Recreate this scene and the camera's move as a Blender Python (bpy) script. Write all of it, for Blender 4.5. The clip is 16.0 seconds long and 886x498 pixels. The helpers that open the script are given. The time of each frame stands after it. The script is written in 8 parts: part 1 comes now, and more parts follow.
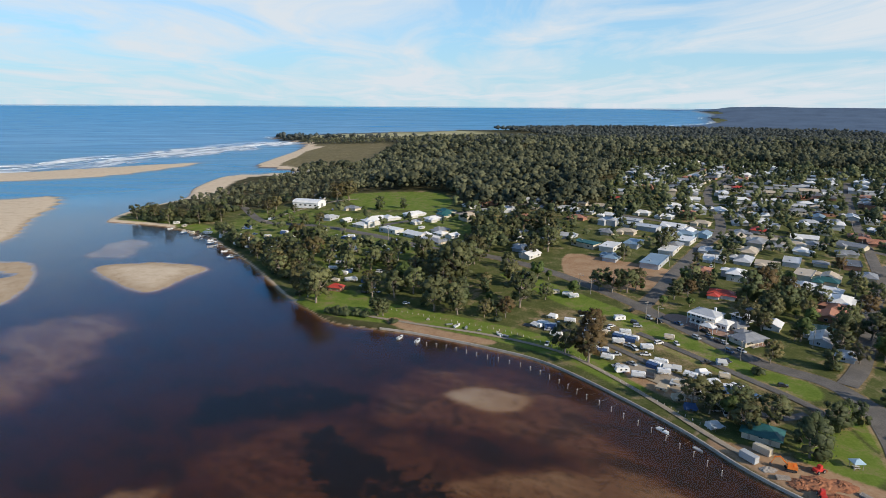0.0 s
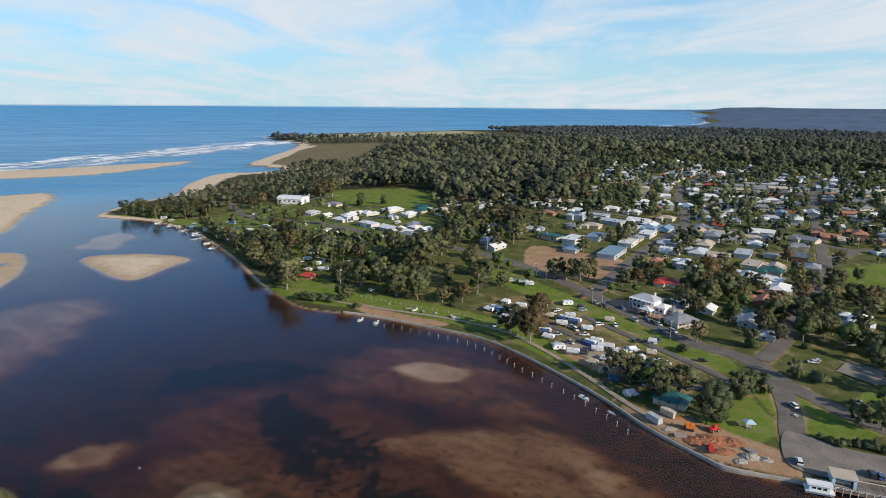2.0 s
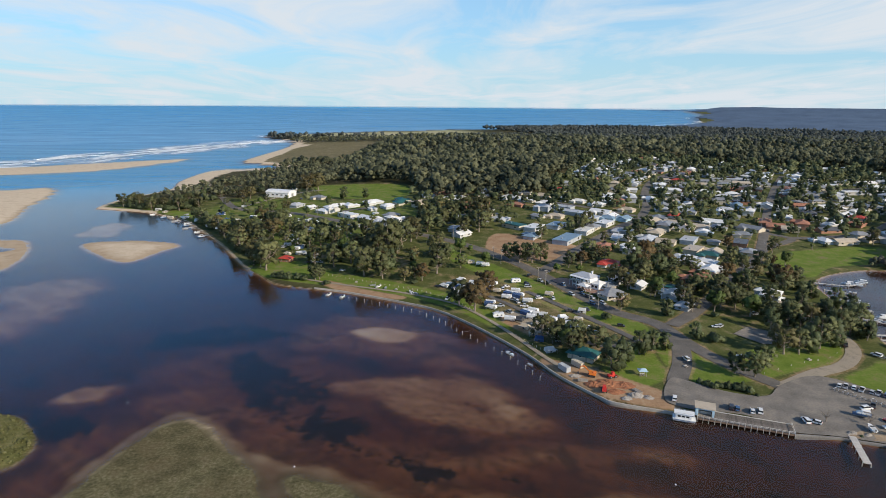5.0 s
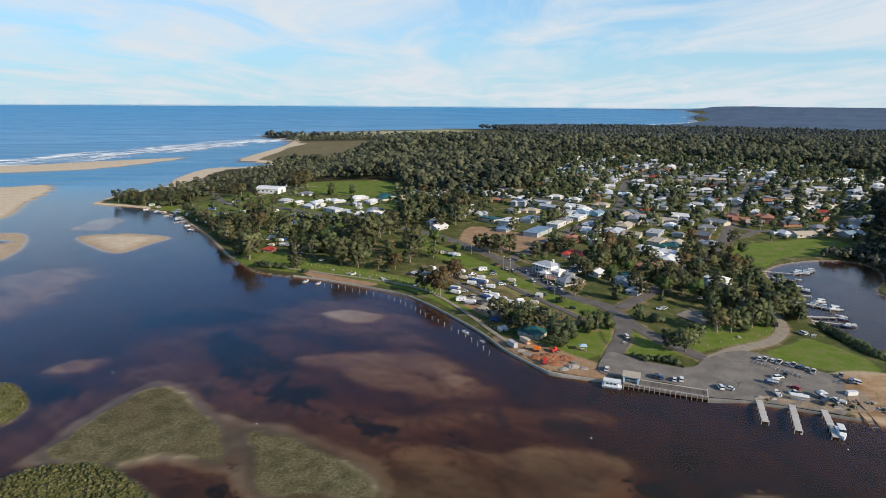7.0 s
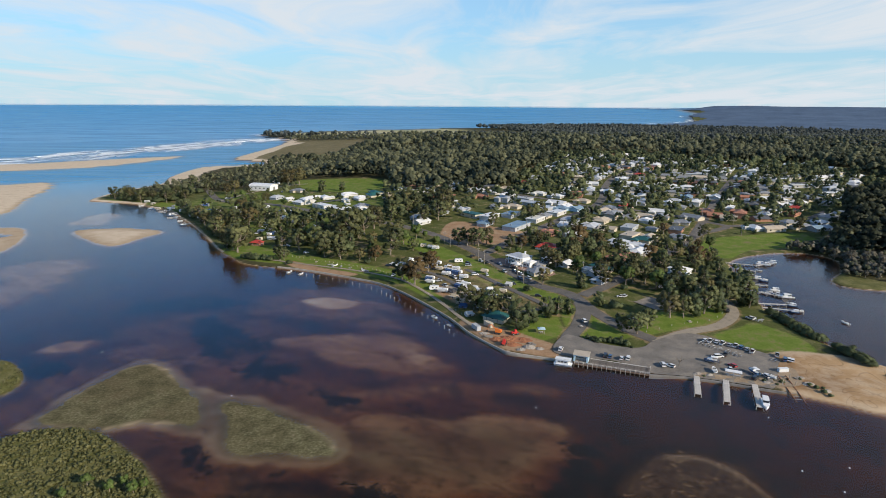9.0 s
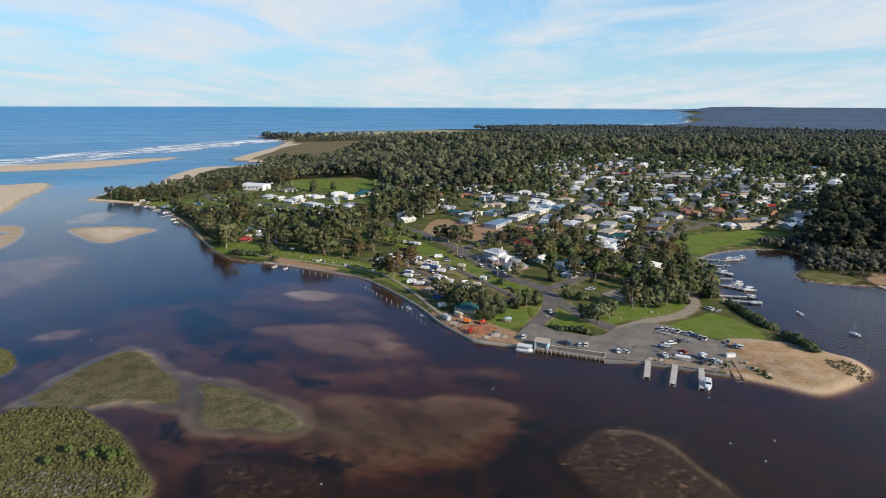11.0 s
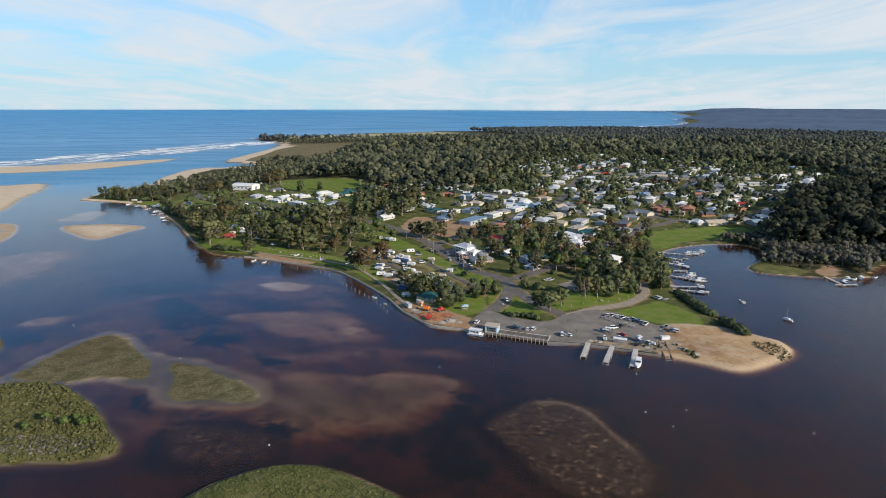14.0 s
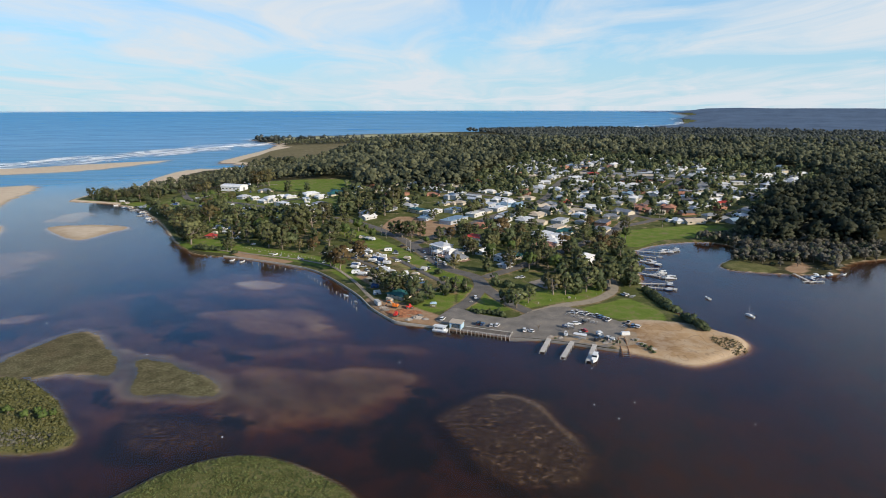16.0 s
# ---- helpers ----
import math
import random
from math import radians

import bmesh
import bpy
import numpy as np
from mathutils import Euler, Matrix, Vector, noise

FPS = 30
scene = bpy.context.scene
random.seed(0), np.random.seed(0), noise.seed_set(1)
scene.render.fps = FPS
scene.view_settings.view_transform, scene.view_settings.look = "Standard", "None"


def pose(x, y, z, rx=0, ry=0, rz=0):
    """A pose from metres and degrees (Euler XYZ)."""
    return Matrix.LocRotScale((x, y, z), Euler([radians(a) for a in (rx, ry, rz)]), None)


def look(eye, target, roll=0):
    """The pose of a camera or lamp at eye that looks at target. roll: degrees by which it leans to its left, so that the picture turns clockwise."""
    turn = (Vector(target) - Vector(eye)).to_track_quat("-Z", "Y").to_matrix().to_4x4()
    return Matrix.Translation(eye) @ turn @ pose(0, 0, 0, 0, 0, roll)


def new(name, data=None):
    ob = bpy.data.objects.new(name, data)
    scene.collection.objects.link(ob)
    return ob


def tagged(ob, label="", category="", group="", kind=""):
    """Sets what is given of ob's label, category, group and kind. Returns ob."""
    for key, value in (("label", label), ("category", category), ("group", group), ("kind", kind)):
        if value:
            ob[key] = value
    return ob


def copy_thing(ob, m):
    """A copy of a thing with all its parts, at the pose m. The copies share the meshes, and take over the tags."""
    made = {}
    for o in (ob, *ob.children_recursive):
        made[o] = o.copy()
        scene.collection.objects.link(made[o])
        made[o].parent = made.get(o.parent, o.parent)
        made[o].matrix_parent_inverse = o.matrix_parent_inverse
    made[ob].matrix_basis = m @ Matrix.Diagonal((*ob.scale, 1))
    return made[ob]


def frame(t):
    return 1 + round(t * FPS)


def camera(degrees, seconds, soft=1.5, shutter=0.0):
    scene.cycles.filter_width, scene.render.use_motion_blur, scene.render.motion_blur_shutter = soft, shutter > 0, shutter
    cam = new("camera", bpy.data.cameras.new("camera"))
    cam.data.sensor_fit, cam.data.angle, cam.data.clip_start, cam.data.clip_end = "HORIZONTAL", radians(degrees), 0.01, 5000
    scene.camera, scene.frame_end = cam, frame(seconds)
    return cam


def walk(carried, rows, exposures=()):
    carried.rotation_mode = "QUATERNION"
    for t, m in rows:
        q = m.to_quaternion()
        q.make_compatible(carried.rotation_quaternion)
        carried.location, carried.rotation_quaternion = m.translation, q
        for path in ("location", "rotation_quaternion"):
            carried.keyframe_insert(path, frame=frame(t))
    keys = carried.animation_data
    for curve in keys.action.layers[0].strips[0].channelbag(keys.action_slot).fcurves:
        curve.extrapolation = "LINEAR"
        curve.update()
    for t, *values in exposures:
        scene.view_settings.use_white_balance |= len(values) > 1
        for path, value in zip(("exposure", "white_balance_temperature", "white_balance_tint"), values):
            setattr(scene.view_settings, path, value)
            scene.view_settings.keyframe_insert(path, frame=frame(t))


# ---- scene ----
cam = camera(73.0, 16.0, soft=0.9)
# seconds, eye x y z, yaw, pitch, roll
PATH = [
    (0, 0.07, 0.03, 119.94, 0.000, -13.735, 0.436),
    (0.5, 6.21, -6.45, 119.76, 0.006, -13.722, 0.439),
    (1, 12.35, -12.90, 119.59, 0.001, -13.722, 0.450),
    (1.5, 17.93, -18.57, 119.53, -0.007, -13.713, 0.466),
    (2, 23.86, -25.24, 119.60, -0.034, -13.702, 0.491),
    (2.5, 28.90, -32.38, 119.63, -0.067, -13.697, 0.510),
    (3, 33.52, -39.63, 119.59, -0.110, -13.688, 0.514),
    (3.5, 37.53, -47.07, 119.41, -0.121, -13.682, 0.511),
    (4, 41.22, -54.64, 119.24, -0.066, -13.683, 0.506),
    (6.5, 66.59, -88.84, 118.92, 0.109, -13.748, 0.437),
    (7, 71.65, -95.59, 118.94, 0.132, -13.751, 0.435),
    (7.5, 76.24, -101.58, 118.90, 0.161, -13.759, 0.443),
    (8, 80.78, -107.06, 118.82, 0.200, -13.780, 0.449),
    (8.5, 85.19, -112.30, 118.81, 0.239, -13.786, 0.431),
    (9, 89.24, -117.20, 118.86, 0.250, -13.782, 0.398),
    (11.5, 109.85, -139.10, 119.09, 0.413, -13.626, 0.300),
    (12, 113.81, -143.35, 119.03, 0.438, -13.583, 0.279),
    (12.5, 117.78, -147.48, 118.93, 0.466, -13.528, 0.270),
    (13, 121.56, -151.67, 118.80, 0.490, -13.483, 0.251),
    (13.5, 125.64, -155.26, 118.67, 0.529, -13.464, 0.223),
    (14, 130.06, -157.99, 118.66, 0.551, -13.453, 0.171),
    (14.5, 134.64, -160.27, 118.68, 0.570, -13.444, 0.110),
    (15, 139.55, -161.97, 118.71, 0.595, -13.428, 0.056),
    (15.5, 144.66, -163.06, 118.65, 0.615, -13.398, -0.001),
    (16, 149.72, -163.88, 118.56, 0.641, -13.377, -0.044),
]
walk(cam, [(t, pose(x, y, z, 0, 0, yaw) @ pose(0, 0, 0, 90 + pitch) @ pose(0, 0, 0, 0, 0, roll)) for t, x, y, z, yaw, pitch, roll in PATH])
scene.view_settings.exposure = 0.0

# ---- sky and sun: late, low light over the lake side, thin streaked cloud ----
SUN_EL, SUN_AZ = 25.0, 127.0  # degrees; azimuth clockwise from +y
world = bpy.data.worlds.new("world")
scene.world = world
world.use_nodes = True
wn, wl = world.node_tree.nodes, world.node_tree.links
wn.clear()


def wnode(kind, **sets):
    n = wn.new(kind)
    for k, v in sets.items():
        n.inputs[k].default_value = v
    return n


sky = wn.new("ShaderNodeTexSky")
sky.sky_type, sky.sun_disc = "NISHITA", False
sky.sun_elevation, sky.sun_rotation = radians(SUN_EL), radians(SUN_AZ)
sky.air_density, sky.dust_density, sky.ozone_density = 1.0, 0.1, 4.0
tc = wn.new("ShaderNodeTexCoord")
# Bands of cirrus on a level sheet high up, running away over the sea, so that they fan out from the horizon.
sep = wn.new("ShaderNodeSeparateXYZ")
wl.new(tc.outputs["Generated"], sep.inputs[0])


def wmath(op, a, b2):
    n = wn.new("ShaderNodeMath")
    n.operation = op
    for k, v in enumerate((a, b2)):
        if isinstance(v, bpy.types.NodeSocket):
            wl.new(v, n.inputs[k])
        else:
            n.inputs[k].default_value = v
    return n.outputs[0]


rise = wmath("ADD", wmath("MAXIMUM", sep.outputs["Z"], 0.0), 0.075)
plane = wn.new("ShaderNodeCombineXYZ")
wl.new(wmath("DIVIDE", sep.outputs["X"], rise), plane.inputs[0])
wl.new(wmath("DIVIDE", sep.outputs["Y"], rise), plane.inputs[1])
mp = wn.new("ShaderNodeMapping")
mp.inputs["Location"].default_value = (2.6, 0.3, 0.0)
mp.inputs["Scale"].default_value = (0.62, 0.3, 1.0)
wl.new(plane.outputs[0], mp.inputs["Vector"])
streak = wnode("ShaderNodeTexNoise", Scale=1.5, Detail=11.0, Roughness=0.6, Distortion=0.75)
wl.new(mp.outputs[0], streak.inputs["Vector"])
mp2 = wn.new("ShaderNodeMapping")
mp2.inputs["Location"].default_value = (3.1, 0.4, 1.9)
mp2.inputs["Scale"].default_value = (0.3, 0.16, 1.0)
wl.new(plane.outputs[0], mp2.inputs["Vector"])
broad = wnode("ShaderNodeTexNoise", Scale=1.2, Detail=5.0, Roughness=0.5, Distortion=0.6)
wl.new(mp2.outputs[0], broad.inputs["Vector"])
cover = wn.new("ShaderNodeMath")
cover.operation = "MULTIPLY_ADD"
cover.inputs[1].default_value = 0.8
wl.new(streak.outputs["Fac"], cover.inputs[0])
half = wn.new("ShaderNodeMath")
half.operation = "MULTIPLY"
half.inputs[1].default_value = 0.34
wl.new(broad.outputs["Fac"], half.inputs[0])
wl.new(half.outputs[0], cover.inputs[2])
cramp = wn.new("ShaderNodeValToRGB")
cramp.color_ramp.elements[0].position, cramp.color_ramp.elements[0].color = 0.455, (0, 0, 0, 1)
cramp.color_ramp.elements[1].position, cramp.color_ramp.elements[1].color = 0.68, (1, 1, 1, 1)
wl.new(cover.outputs[0], cramp.inputs[0])
# The thin cloud is deep towards the horizon and opens overhead; a pale haze lies on the horizon itself.
def fade(z0, z1, a, b):
    r = wn.new("ShaderNodeMapRange")
    r.interpolation_type = "SMOOTHSTEP"
    for nm, v in (("From Min", z0), ("From Max", z1), ("To Min", a), ("To Max", b)):
        r.inputs[nm].default_value = v
    wl.new(sep.outputs["Z"], r.inputs["Value"])
    return r.outputs[0]


def blend(fac, a, b, mode="MIX"):
    m = wn.new("ShaderNodeMix")
    m.data_type, m.blend_type = "RGBA", mode
    for sock, v in ((m.inputs["Factor"], fac), (m.inputs[6], a), (m.inputs[7], b)):
        if isinstance(v, bpy.types.NodeSocket):
            wl.new(v, sock)
        elif isinstance(v, float):
            sock.default_value = v
        else:
            sock.default_value = (*v, 1)
    return m.outputs[2]


thin = wn.new("ShaderNodeMath")
thin.operation = "MULTIPLY"
wl.new(cramp.outputs[0], thin.inputs[0])
lee = wn.new("ShaderNodeMapRange")
lee.interpolation_type = "SMOOTHSTEP"
for nm, v in (("From Min", 0.0), ("From Max", 0.42), ("To Min", 0.03), ("To Max", 0.56)):
    lee.inputs[nm].default_value = v
wl.new(sep.outputs["X"], lee.inputs["Value"])
high = wn.new("ShaderNodeMath")
high.operation = "MAXIMUM"
wl.new(fade(0.14, 0.34, 0.95, 0.0), high.inputs[0])
wl.new(lee.outputs[0], high.inputs[1])
wl.new(high.outputs[0], thin.inputs[1])
blue = blend(1.0, sky.outputs[0], (0.53, 1.29, 1.78), "MULTIPLY")
blue = blend(fade(0.36, 0.62, 0.0, 0.85), blue, blend(1.0, blue, (1.0, 0.62, 0.5), "MULTIPLY"))
hazy = blend(fade(0.0, 0.15, 0.9, 0.6), blue, (5.05, 7.0, 8.1))
hazy = blend(fade(0.14, 0.27, 0.0, 1.0), hazy, blue)
cloudy = blend(thin.outputs[0], hazy, (7.2, 7.75, 8.3))
bg = wnode("ShaderNodeBackground", Strength=0.1)
wl.new(cloudy, bg.inputs["Color"])
wout = wn.new("ShaderNodeOutputWorld")
wl.new(bg.outputs[0], wout.inputs["Surface"])

sun_data = bpy.data.lights.new("sun", "SUN")
sun_data.energy, sun_data.angle, sun_data.color = 5.0, radians(0.55), (1.0, 0.87, 0.7)
sun = new("sun", sun_data)
az, el = radians(SUN_AZ), radians(SUN_EL)
sun.matrix_world = look((0, 0, 400), (-400 * math.sin(az) * math.cos(el), -400 * math.cos(az) * math.cos(el), 400 - 400 * math.sin(el)))

# ---- materials ----
def nodes_of(name):
    m = bpy.data.materials.new(name)
    m.use_nodes = True
    nt = m.node_tree
    return m, nt, nt.nodes["Principled BSDF"]


def noise_node(nt, scale, detail=4.0, rough=0.55, distort=0.0, vec=None):
    n = nt.nodes.new("ShaderNodeTexNoise")
    n.inputs["Scale"].default_value, n.inputs["Detail"].default_value = scale, detail
    n.inputs["Roughness"].default_value, n.inputs["Distortion"].default_value = rough, distort
    if vec is not None:
        nt.links.new(vec, n.inputs["Vector"])
    return n


def ramp_node(nt, fac, stops):
    r = nt.nodes.new("ShaderNodeValToRGB")
    e = r.color_ramp.elements
    while len(e) < len(stops):
        e.new(0.5)
    for k, (p, c) in enumerate(stops):
        e[k].position, e[k].color = p, (*c, 1)
    nt.links.new(fac, r.inputs[0])
    return r


def mix_node(nt, fac, a, b, blend="MIX"):
    m = nt.nodes.new("ShaderNodeMix")
    m.data_type, m.blend_type = "RGBA", blend
    for sock, v in ((m.inputs["Factor"], fac), (m.inputs[6], a), (m.inputs[7], b)):
        if isinstance(v, bpy.types.NodeSocket):
            nt.links.new(v, sock)
        elif isinstance(v, (int, float)):
            sock.default_value = v
        else:
            sock.default_value = (*v, 1)
    return m.outputs[2]


def math_node(nt, op, a, b=None, c=None):
    m = nt.nodes.new("ShaderNodeMath")
    m.operation = op
    for k, v in enumerate((a, b, c)):
        if v is None:
            continue
        if isinstance(v, bpy.types.NodeSocket):
            nt.links.new(v, m.inputs[k])
        else:
            m.inputs[k].default_value = v
    return m.outputs[0]


def bump_node(nt, height, strength, distance, bsdf):
    b = nt.nodes.new("ShaderNodeBump")
    b.inputs["Strength"].default_value, b.inputs["Distance"].default_value = strength, distance
    nt.links.new(height, b.inputs["Height"])
    nt.links.new(b.outputs[0], bsdf.inputs["Normal"])


def position(nt):
    return nt.nodes.new("ShaderNodeNewGeometry").outputs["Position"]


def surface(name, c1, c2, scale=1.0, rough=0.8, metal=0.0, bump=0.2, c3=None, vary=0.0, world_space=False):
    """Two tones broken up by noise at two scales, with fine relief; vary: spread of brightness from piece to piece."""
    m, nt, b = nodes_of(name)
    vec = position(nt) if world_space else nt.nodes.new("ShaderNodeTexCoord").outputs["Object"]
    big = noise_node(nt, 0.35 * scale, 5, 0.6, 0.3, vec)
    fine = noise_node(nt, 4.0 * scale, 4, 0.6, 0.0, vec)
    mid = math_node(nt, "MULTIPLY_ADD", fine.outputs[0], 0.45, math_node(nt, "MULTIPLY", big.outputs[0], 0.55))
    stops = [(0.36, c1), (0.64, c2)] if c3 is None else [(0.34, c1), (0.52, c2), (0.68, c3)]
    col = ramp_node(nt, mid, stops).outputs[0]
    if vary:
        rnd = nt.nodes.new("ShaderNodeObjectInfo").outputs["Random"]
        mul = math_node(nt, "MULTIPLY_ADD", rnd, 2 * vary, 1 - vary)
        grey = nt.nodes.new("ShaderNodeCombineColor")
        for k in range(3):
            nt.links.new(mul, grey.inputs[k])
        col = mix_node(nt, 1.0, col, grey.outputs[0], "MULTIPLY")
    nt.links.new(col, b.inputs["Base Color"])
    b.inputs["Roughness"].default_value, b.inputs["Metallic"].default_value = rough, metal
    if bump:
        bump_node(nt, fine.outputs[0], bump, 0.05, b)
    return m


def foliage(name, dark, light, vary=0.25, hue=None, grain=0.33, stand=False):
    """Leaves: tone from clump to clump, from tree to tree and from leaf to leaf, a little light through them."""
    m, nt, b = nodes_of(name)
    geo = nt.nodes.new("ShaderNodeNewGeometry")
    rnd = nt.nodes.new("ShaderNodeObjectInfo").outputs["Random"]
    n = noise_node(nt, grain, 3, 0.6, 0.0, geo.outputs["Position"])
    f = math_node(nt, "MULTIPLY_ADD", geo.outputs["Random Per Island"], 0.16 if stand else 0.22, math_node(nt, "MULTIPLY_ADD", n.outputs[0], 0.7 if stand else 1.1, -0.1 if stand else -0.14))
    if stand:
        stands = noise_node(nt, 0.011, 3, 0.55, 0.4, geo.outputs["Position"])
        f = math_node(nt, "MULTIPLY_ADD", stands.outputs[0], 0.9, math_node(nt, "ADD", f, -0.45))
        tone = nt.nodes.new("ShaderNodeAttribute")
        tone.attribute_name = "tone"
        f = math_node(nt, "MULTIPLY_ADD", tone.outputs["Fac"], 0.6, math_node(nt, "ADD", f, -0.12))
    col = ramp_node(nt, f, [(0.25, dark), (0.8, light)]).outputs[0]
    if hue is not None:
        col = mix_node(nt, math_node(nt, "MULTIPLY", math_node(nt, "POWER", rnd, 4.0), 0.6), col, hue)
    mul = math_node(nt, "MULTIPLY_ADD", math_node(nt, "FRACT", math_node(nt, "MULTIPLY", rnd, 7.31)), 2 * vary, 1 - vary)
    grey = nt.nodes.new("ShaderNodeCombineColor")
    for k in range(3):
        nt.links.new(mul, grey.inputs[k])
    col = mix_node(nt, 1.0, col, grey.outputs[0], "MULTIPLY")
    nt.links.new(col, b.inputs["Base Color"])
    b.inputs["Roughness"].default_value = 0.6
    b.inputs["Specular IOR Level"].default_value = 0.25
    tr = nt.nodes.new("ShaderNodeBsdfTranslucent")
    nt.links.new(col, tr.inputs[0])
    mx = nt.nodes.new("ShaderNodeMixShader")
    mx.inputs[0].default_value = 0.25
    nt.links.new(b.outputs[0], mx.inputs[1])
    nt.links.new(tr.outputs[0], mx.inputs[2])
    nt.links.new(mx.outputs[0], nt.nodes["Material Output"].inputs["Surface"])
    return m


LEAF = foliage("eucalypt_leaves", (0.036, 0.05, 0.02), (0.172, 0.188, 0.08), 0.38, (0.17, 0.12, 0.05))
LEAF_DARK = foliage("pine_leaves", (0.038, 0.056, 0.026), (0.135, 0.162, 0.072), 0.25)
LEAF_BRIGHT = foliage("garden_leaves", (0.04, 0.068, 0.016), (0.125, 0.172, 0.046), 0.3)
LEAF_GREY = foliage("paperbark_leaves", (0.066, 0.065, 0.05), (0.21, 0.197, 0.155), 0.3)
LEAF_WOOD = foliage("forest_leaves", (0.04, 0.05, 0.029), (0.178, 0.186, 0.104), 0.0, None, 0.085, True)
# Darker than the forest leaves, for the trees behind the harbour.
LEAF_EAST = foliage("dark_forest_leaves", (0.014, 0.021, 0.011), (0.075, 0.082, 0.044), 0.0, None, 0.085, True)
LEAF_TOWN = foliage("town_tree_leaves", (0.036, 0.052, 0.023), (0.168, 0.19, 0.085), 0.0, None, 0.1, True)
# Haze put into the colour: far leaves greyer and bluer than the forest's.
LEAF_HAZE = foliage("distant_hazed_leaves", (0.05, 0.062, 0.056), (0.12, 0.136, 0.122), 0.0, None, 0.03, True)
QUAY = surface("dark_weathered_concrete", (0.16, 0.15, 0.135), (0.3, 0.285, 0.26), 0.8, 0.85, 0, 0.3, world_space=True)
TAWNY = foliage("tawny_scrub", (0.12, 0.1, 0.045), (0.3, 0.25, 0.13), 0.2)
SCRUB = foliage("saltmarsh_scrub", (0.07, 0.08, 0.026), (0.25, 0.24, 0.1), 0.2)
REED = foliage("reed_green", (0.056, 0.078, 0.02), (0.19, 0.208, 0.074), 0.2)
BARK = surface("bark", (0.16, 0.12, 0.085), (0.36, 0.31, 0.25), 2.0, 0.85, 0, 0.5)
ASPHALT = surface("asphalt", (0.125, 0.113, 0.097), (0.205, 0.184, 0.157), 0.35, 0.9, 0, 0.25, c3=(0.31, 0.268, 0.214), world_space=True)
ROADWAY = surface("worn_road_asphalt", (0.085, 0.078, 0.07), (0.135, 0.124, 0.11), 0.4, 0.9, 0, 0.25, c3=(0.195, 0.175, 0.15), world_space=True)
GRAVEL = surface("gravel", (0.19, 0.16, 0.12), (0.34, 0.29, 0.22), 0.8, 0.9, 0, 0.3, c3=(0.26, 0.215, 0.165), world_space=True)
DIRT = surface("trodden_gravel", (0.19, 0.14, 0.09), (0.33, 0.25, 0.165), 0.5, 0.95, 0, 0.4, c3=(0.45, 0.35, 0.24), world_space=True)
CONCRETE = surface("concrete", (0.3, 0.27, 0.23), (0.5, 0.46, 0.4), 0.8, 0.8, 0, 0.2, world_space=True)
TIMBER = surface("weathered_timber", (0.22, 0.19, 0.16), (0.42, 0.38, 0.33), 1.5, 0.8, 0, 0.3, vary=0.15)
DECKING = surface("dark_weathered_decking", (0.1, 0.085, 0.07), (0.21, 0.18, 0.15), 1.5, 0.8, 0, 0.3, vary=0.25)
TIMBER_BROWN = surface("tarred_timber", (0.13, 0.08, 0.05), (0.27, 0.18, 0.12), 1.5, 0.8, 0, 0.3)
TIMBER_PALE = surface("bleached_timber", (0.45, 0.42, 0.38), (0.66, 0.63, 0.58), 1.5, 0.75, 0, 0.3, vary=0.12)
WALLWHITE = surface("off_white_weatherboard", (0.46, 0.46, 0.44), (0.62, 0.61, 0.58), 0.8, 0.6, 0, 0.1)
WHITE = surface("white_paint", (0.72, 0.73, 0.73), (0.84, 0.84, 0.82), 0.6, 0.45, 0, 0.05)
CREAM = surface("cream_paint", (0.46, 0.41, 0.32), (0.6, 0.54, 0.43), 0.6, 0.6, 0, 0.08)
GREYWALL = surface("grey_weatherboard", (0.34, 0.36, 0.38), (0.46, 0.48, 0.5), 0.8, 0.6, 0, 0.1)
BRICK = surface("brick_wall", (0.28, 0.14, 0.09), (0.42, 0.23, 0.15), 2.0, 0.85, 0, 0.3)
BLUEWALL = surface("pale_blue_paint", (0.36, 0.52, 0.62), (0.46, 0.62, 0.72), 0.6, 0.5, 0, 0.05)
TERRACOTTA = surface("terracotta_tiles", (0.3, 0.13, 0.08), (0.46, 0.22, 0.14), 2.0, 0.75, 0, 0.4)
ROOF_RED = surface("red_roof_steel", (0.42, 0.05, 0.035), (0.56, 0.08, 0.05), 1.0, 0.5, 0, 0.1)
ROOF_WHITE = surface("white_roof_steel", (0.66, 0.67, 0.67), (0.82, 0.82, 0.8), 0.7, 0.4, 0, 0.1)
ROOF_GREY = surface("grey_roof_steel", (0.2, 0.21, 0.225), (0.33, 0.34, 0.355), 0.8, 0.42, 0.1, 0.1)
ROOF_ZINC = surface("zinc_roof_steel", (0.46, 0.475, 0.49), (0.62, 0.635, 0.65), 0.8, 0.4, 0.15, 0.1)
ROOF_GREEN = surface("green_roof_steel", (0.015, 0.085, 0.085), (0.03, 0.13, 0.125), 0.8, 0.5, 0, 0.1)
ROOF_BLUE = surface("blue_roof_steel", (0.16, 0.25, 0.34), (0.24, 0.34, 0.43), 0.8, 0.45, 0, 0.1)
ROOF_TAN = surface("tan_roof_steel", (0.42, 0.35, 0.26), (0.56, 0.48, 0.37), 0.8, 0.5, 0, 0.1)
ROOF_DARK = surface("charcoal_roof", (0.07, 0.075, 0.085), (0.13, 0.135, 0.145), 0.8, 0.5, 0, 0.15)
RUST = surface("rusty_steel", (0.16, 0.07, 0.035), (0.34, 0.16, 0.08), 2.0, 0.8, 0.2, 0.3)
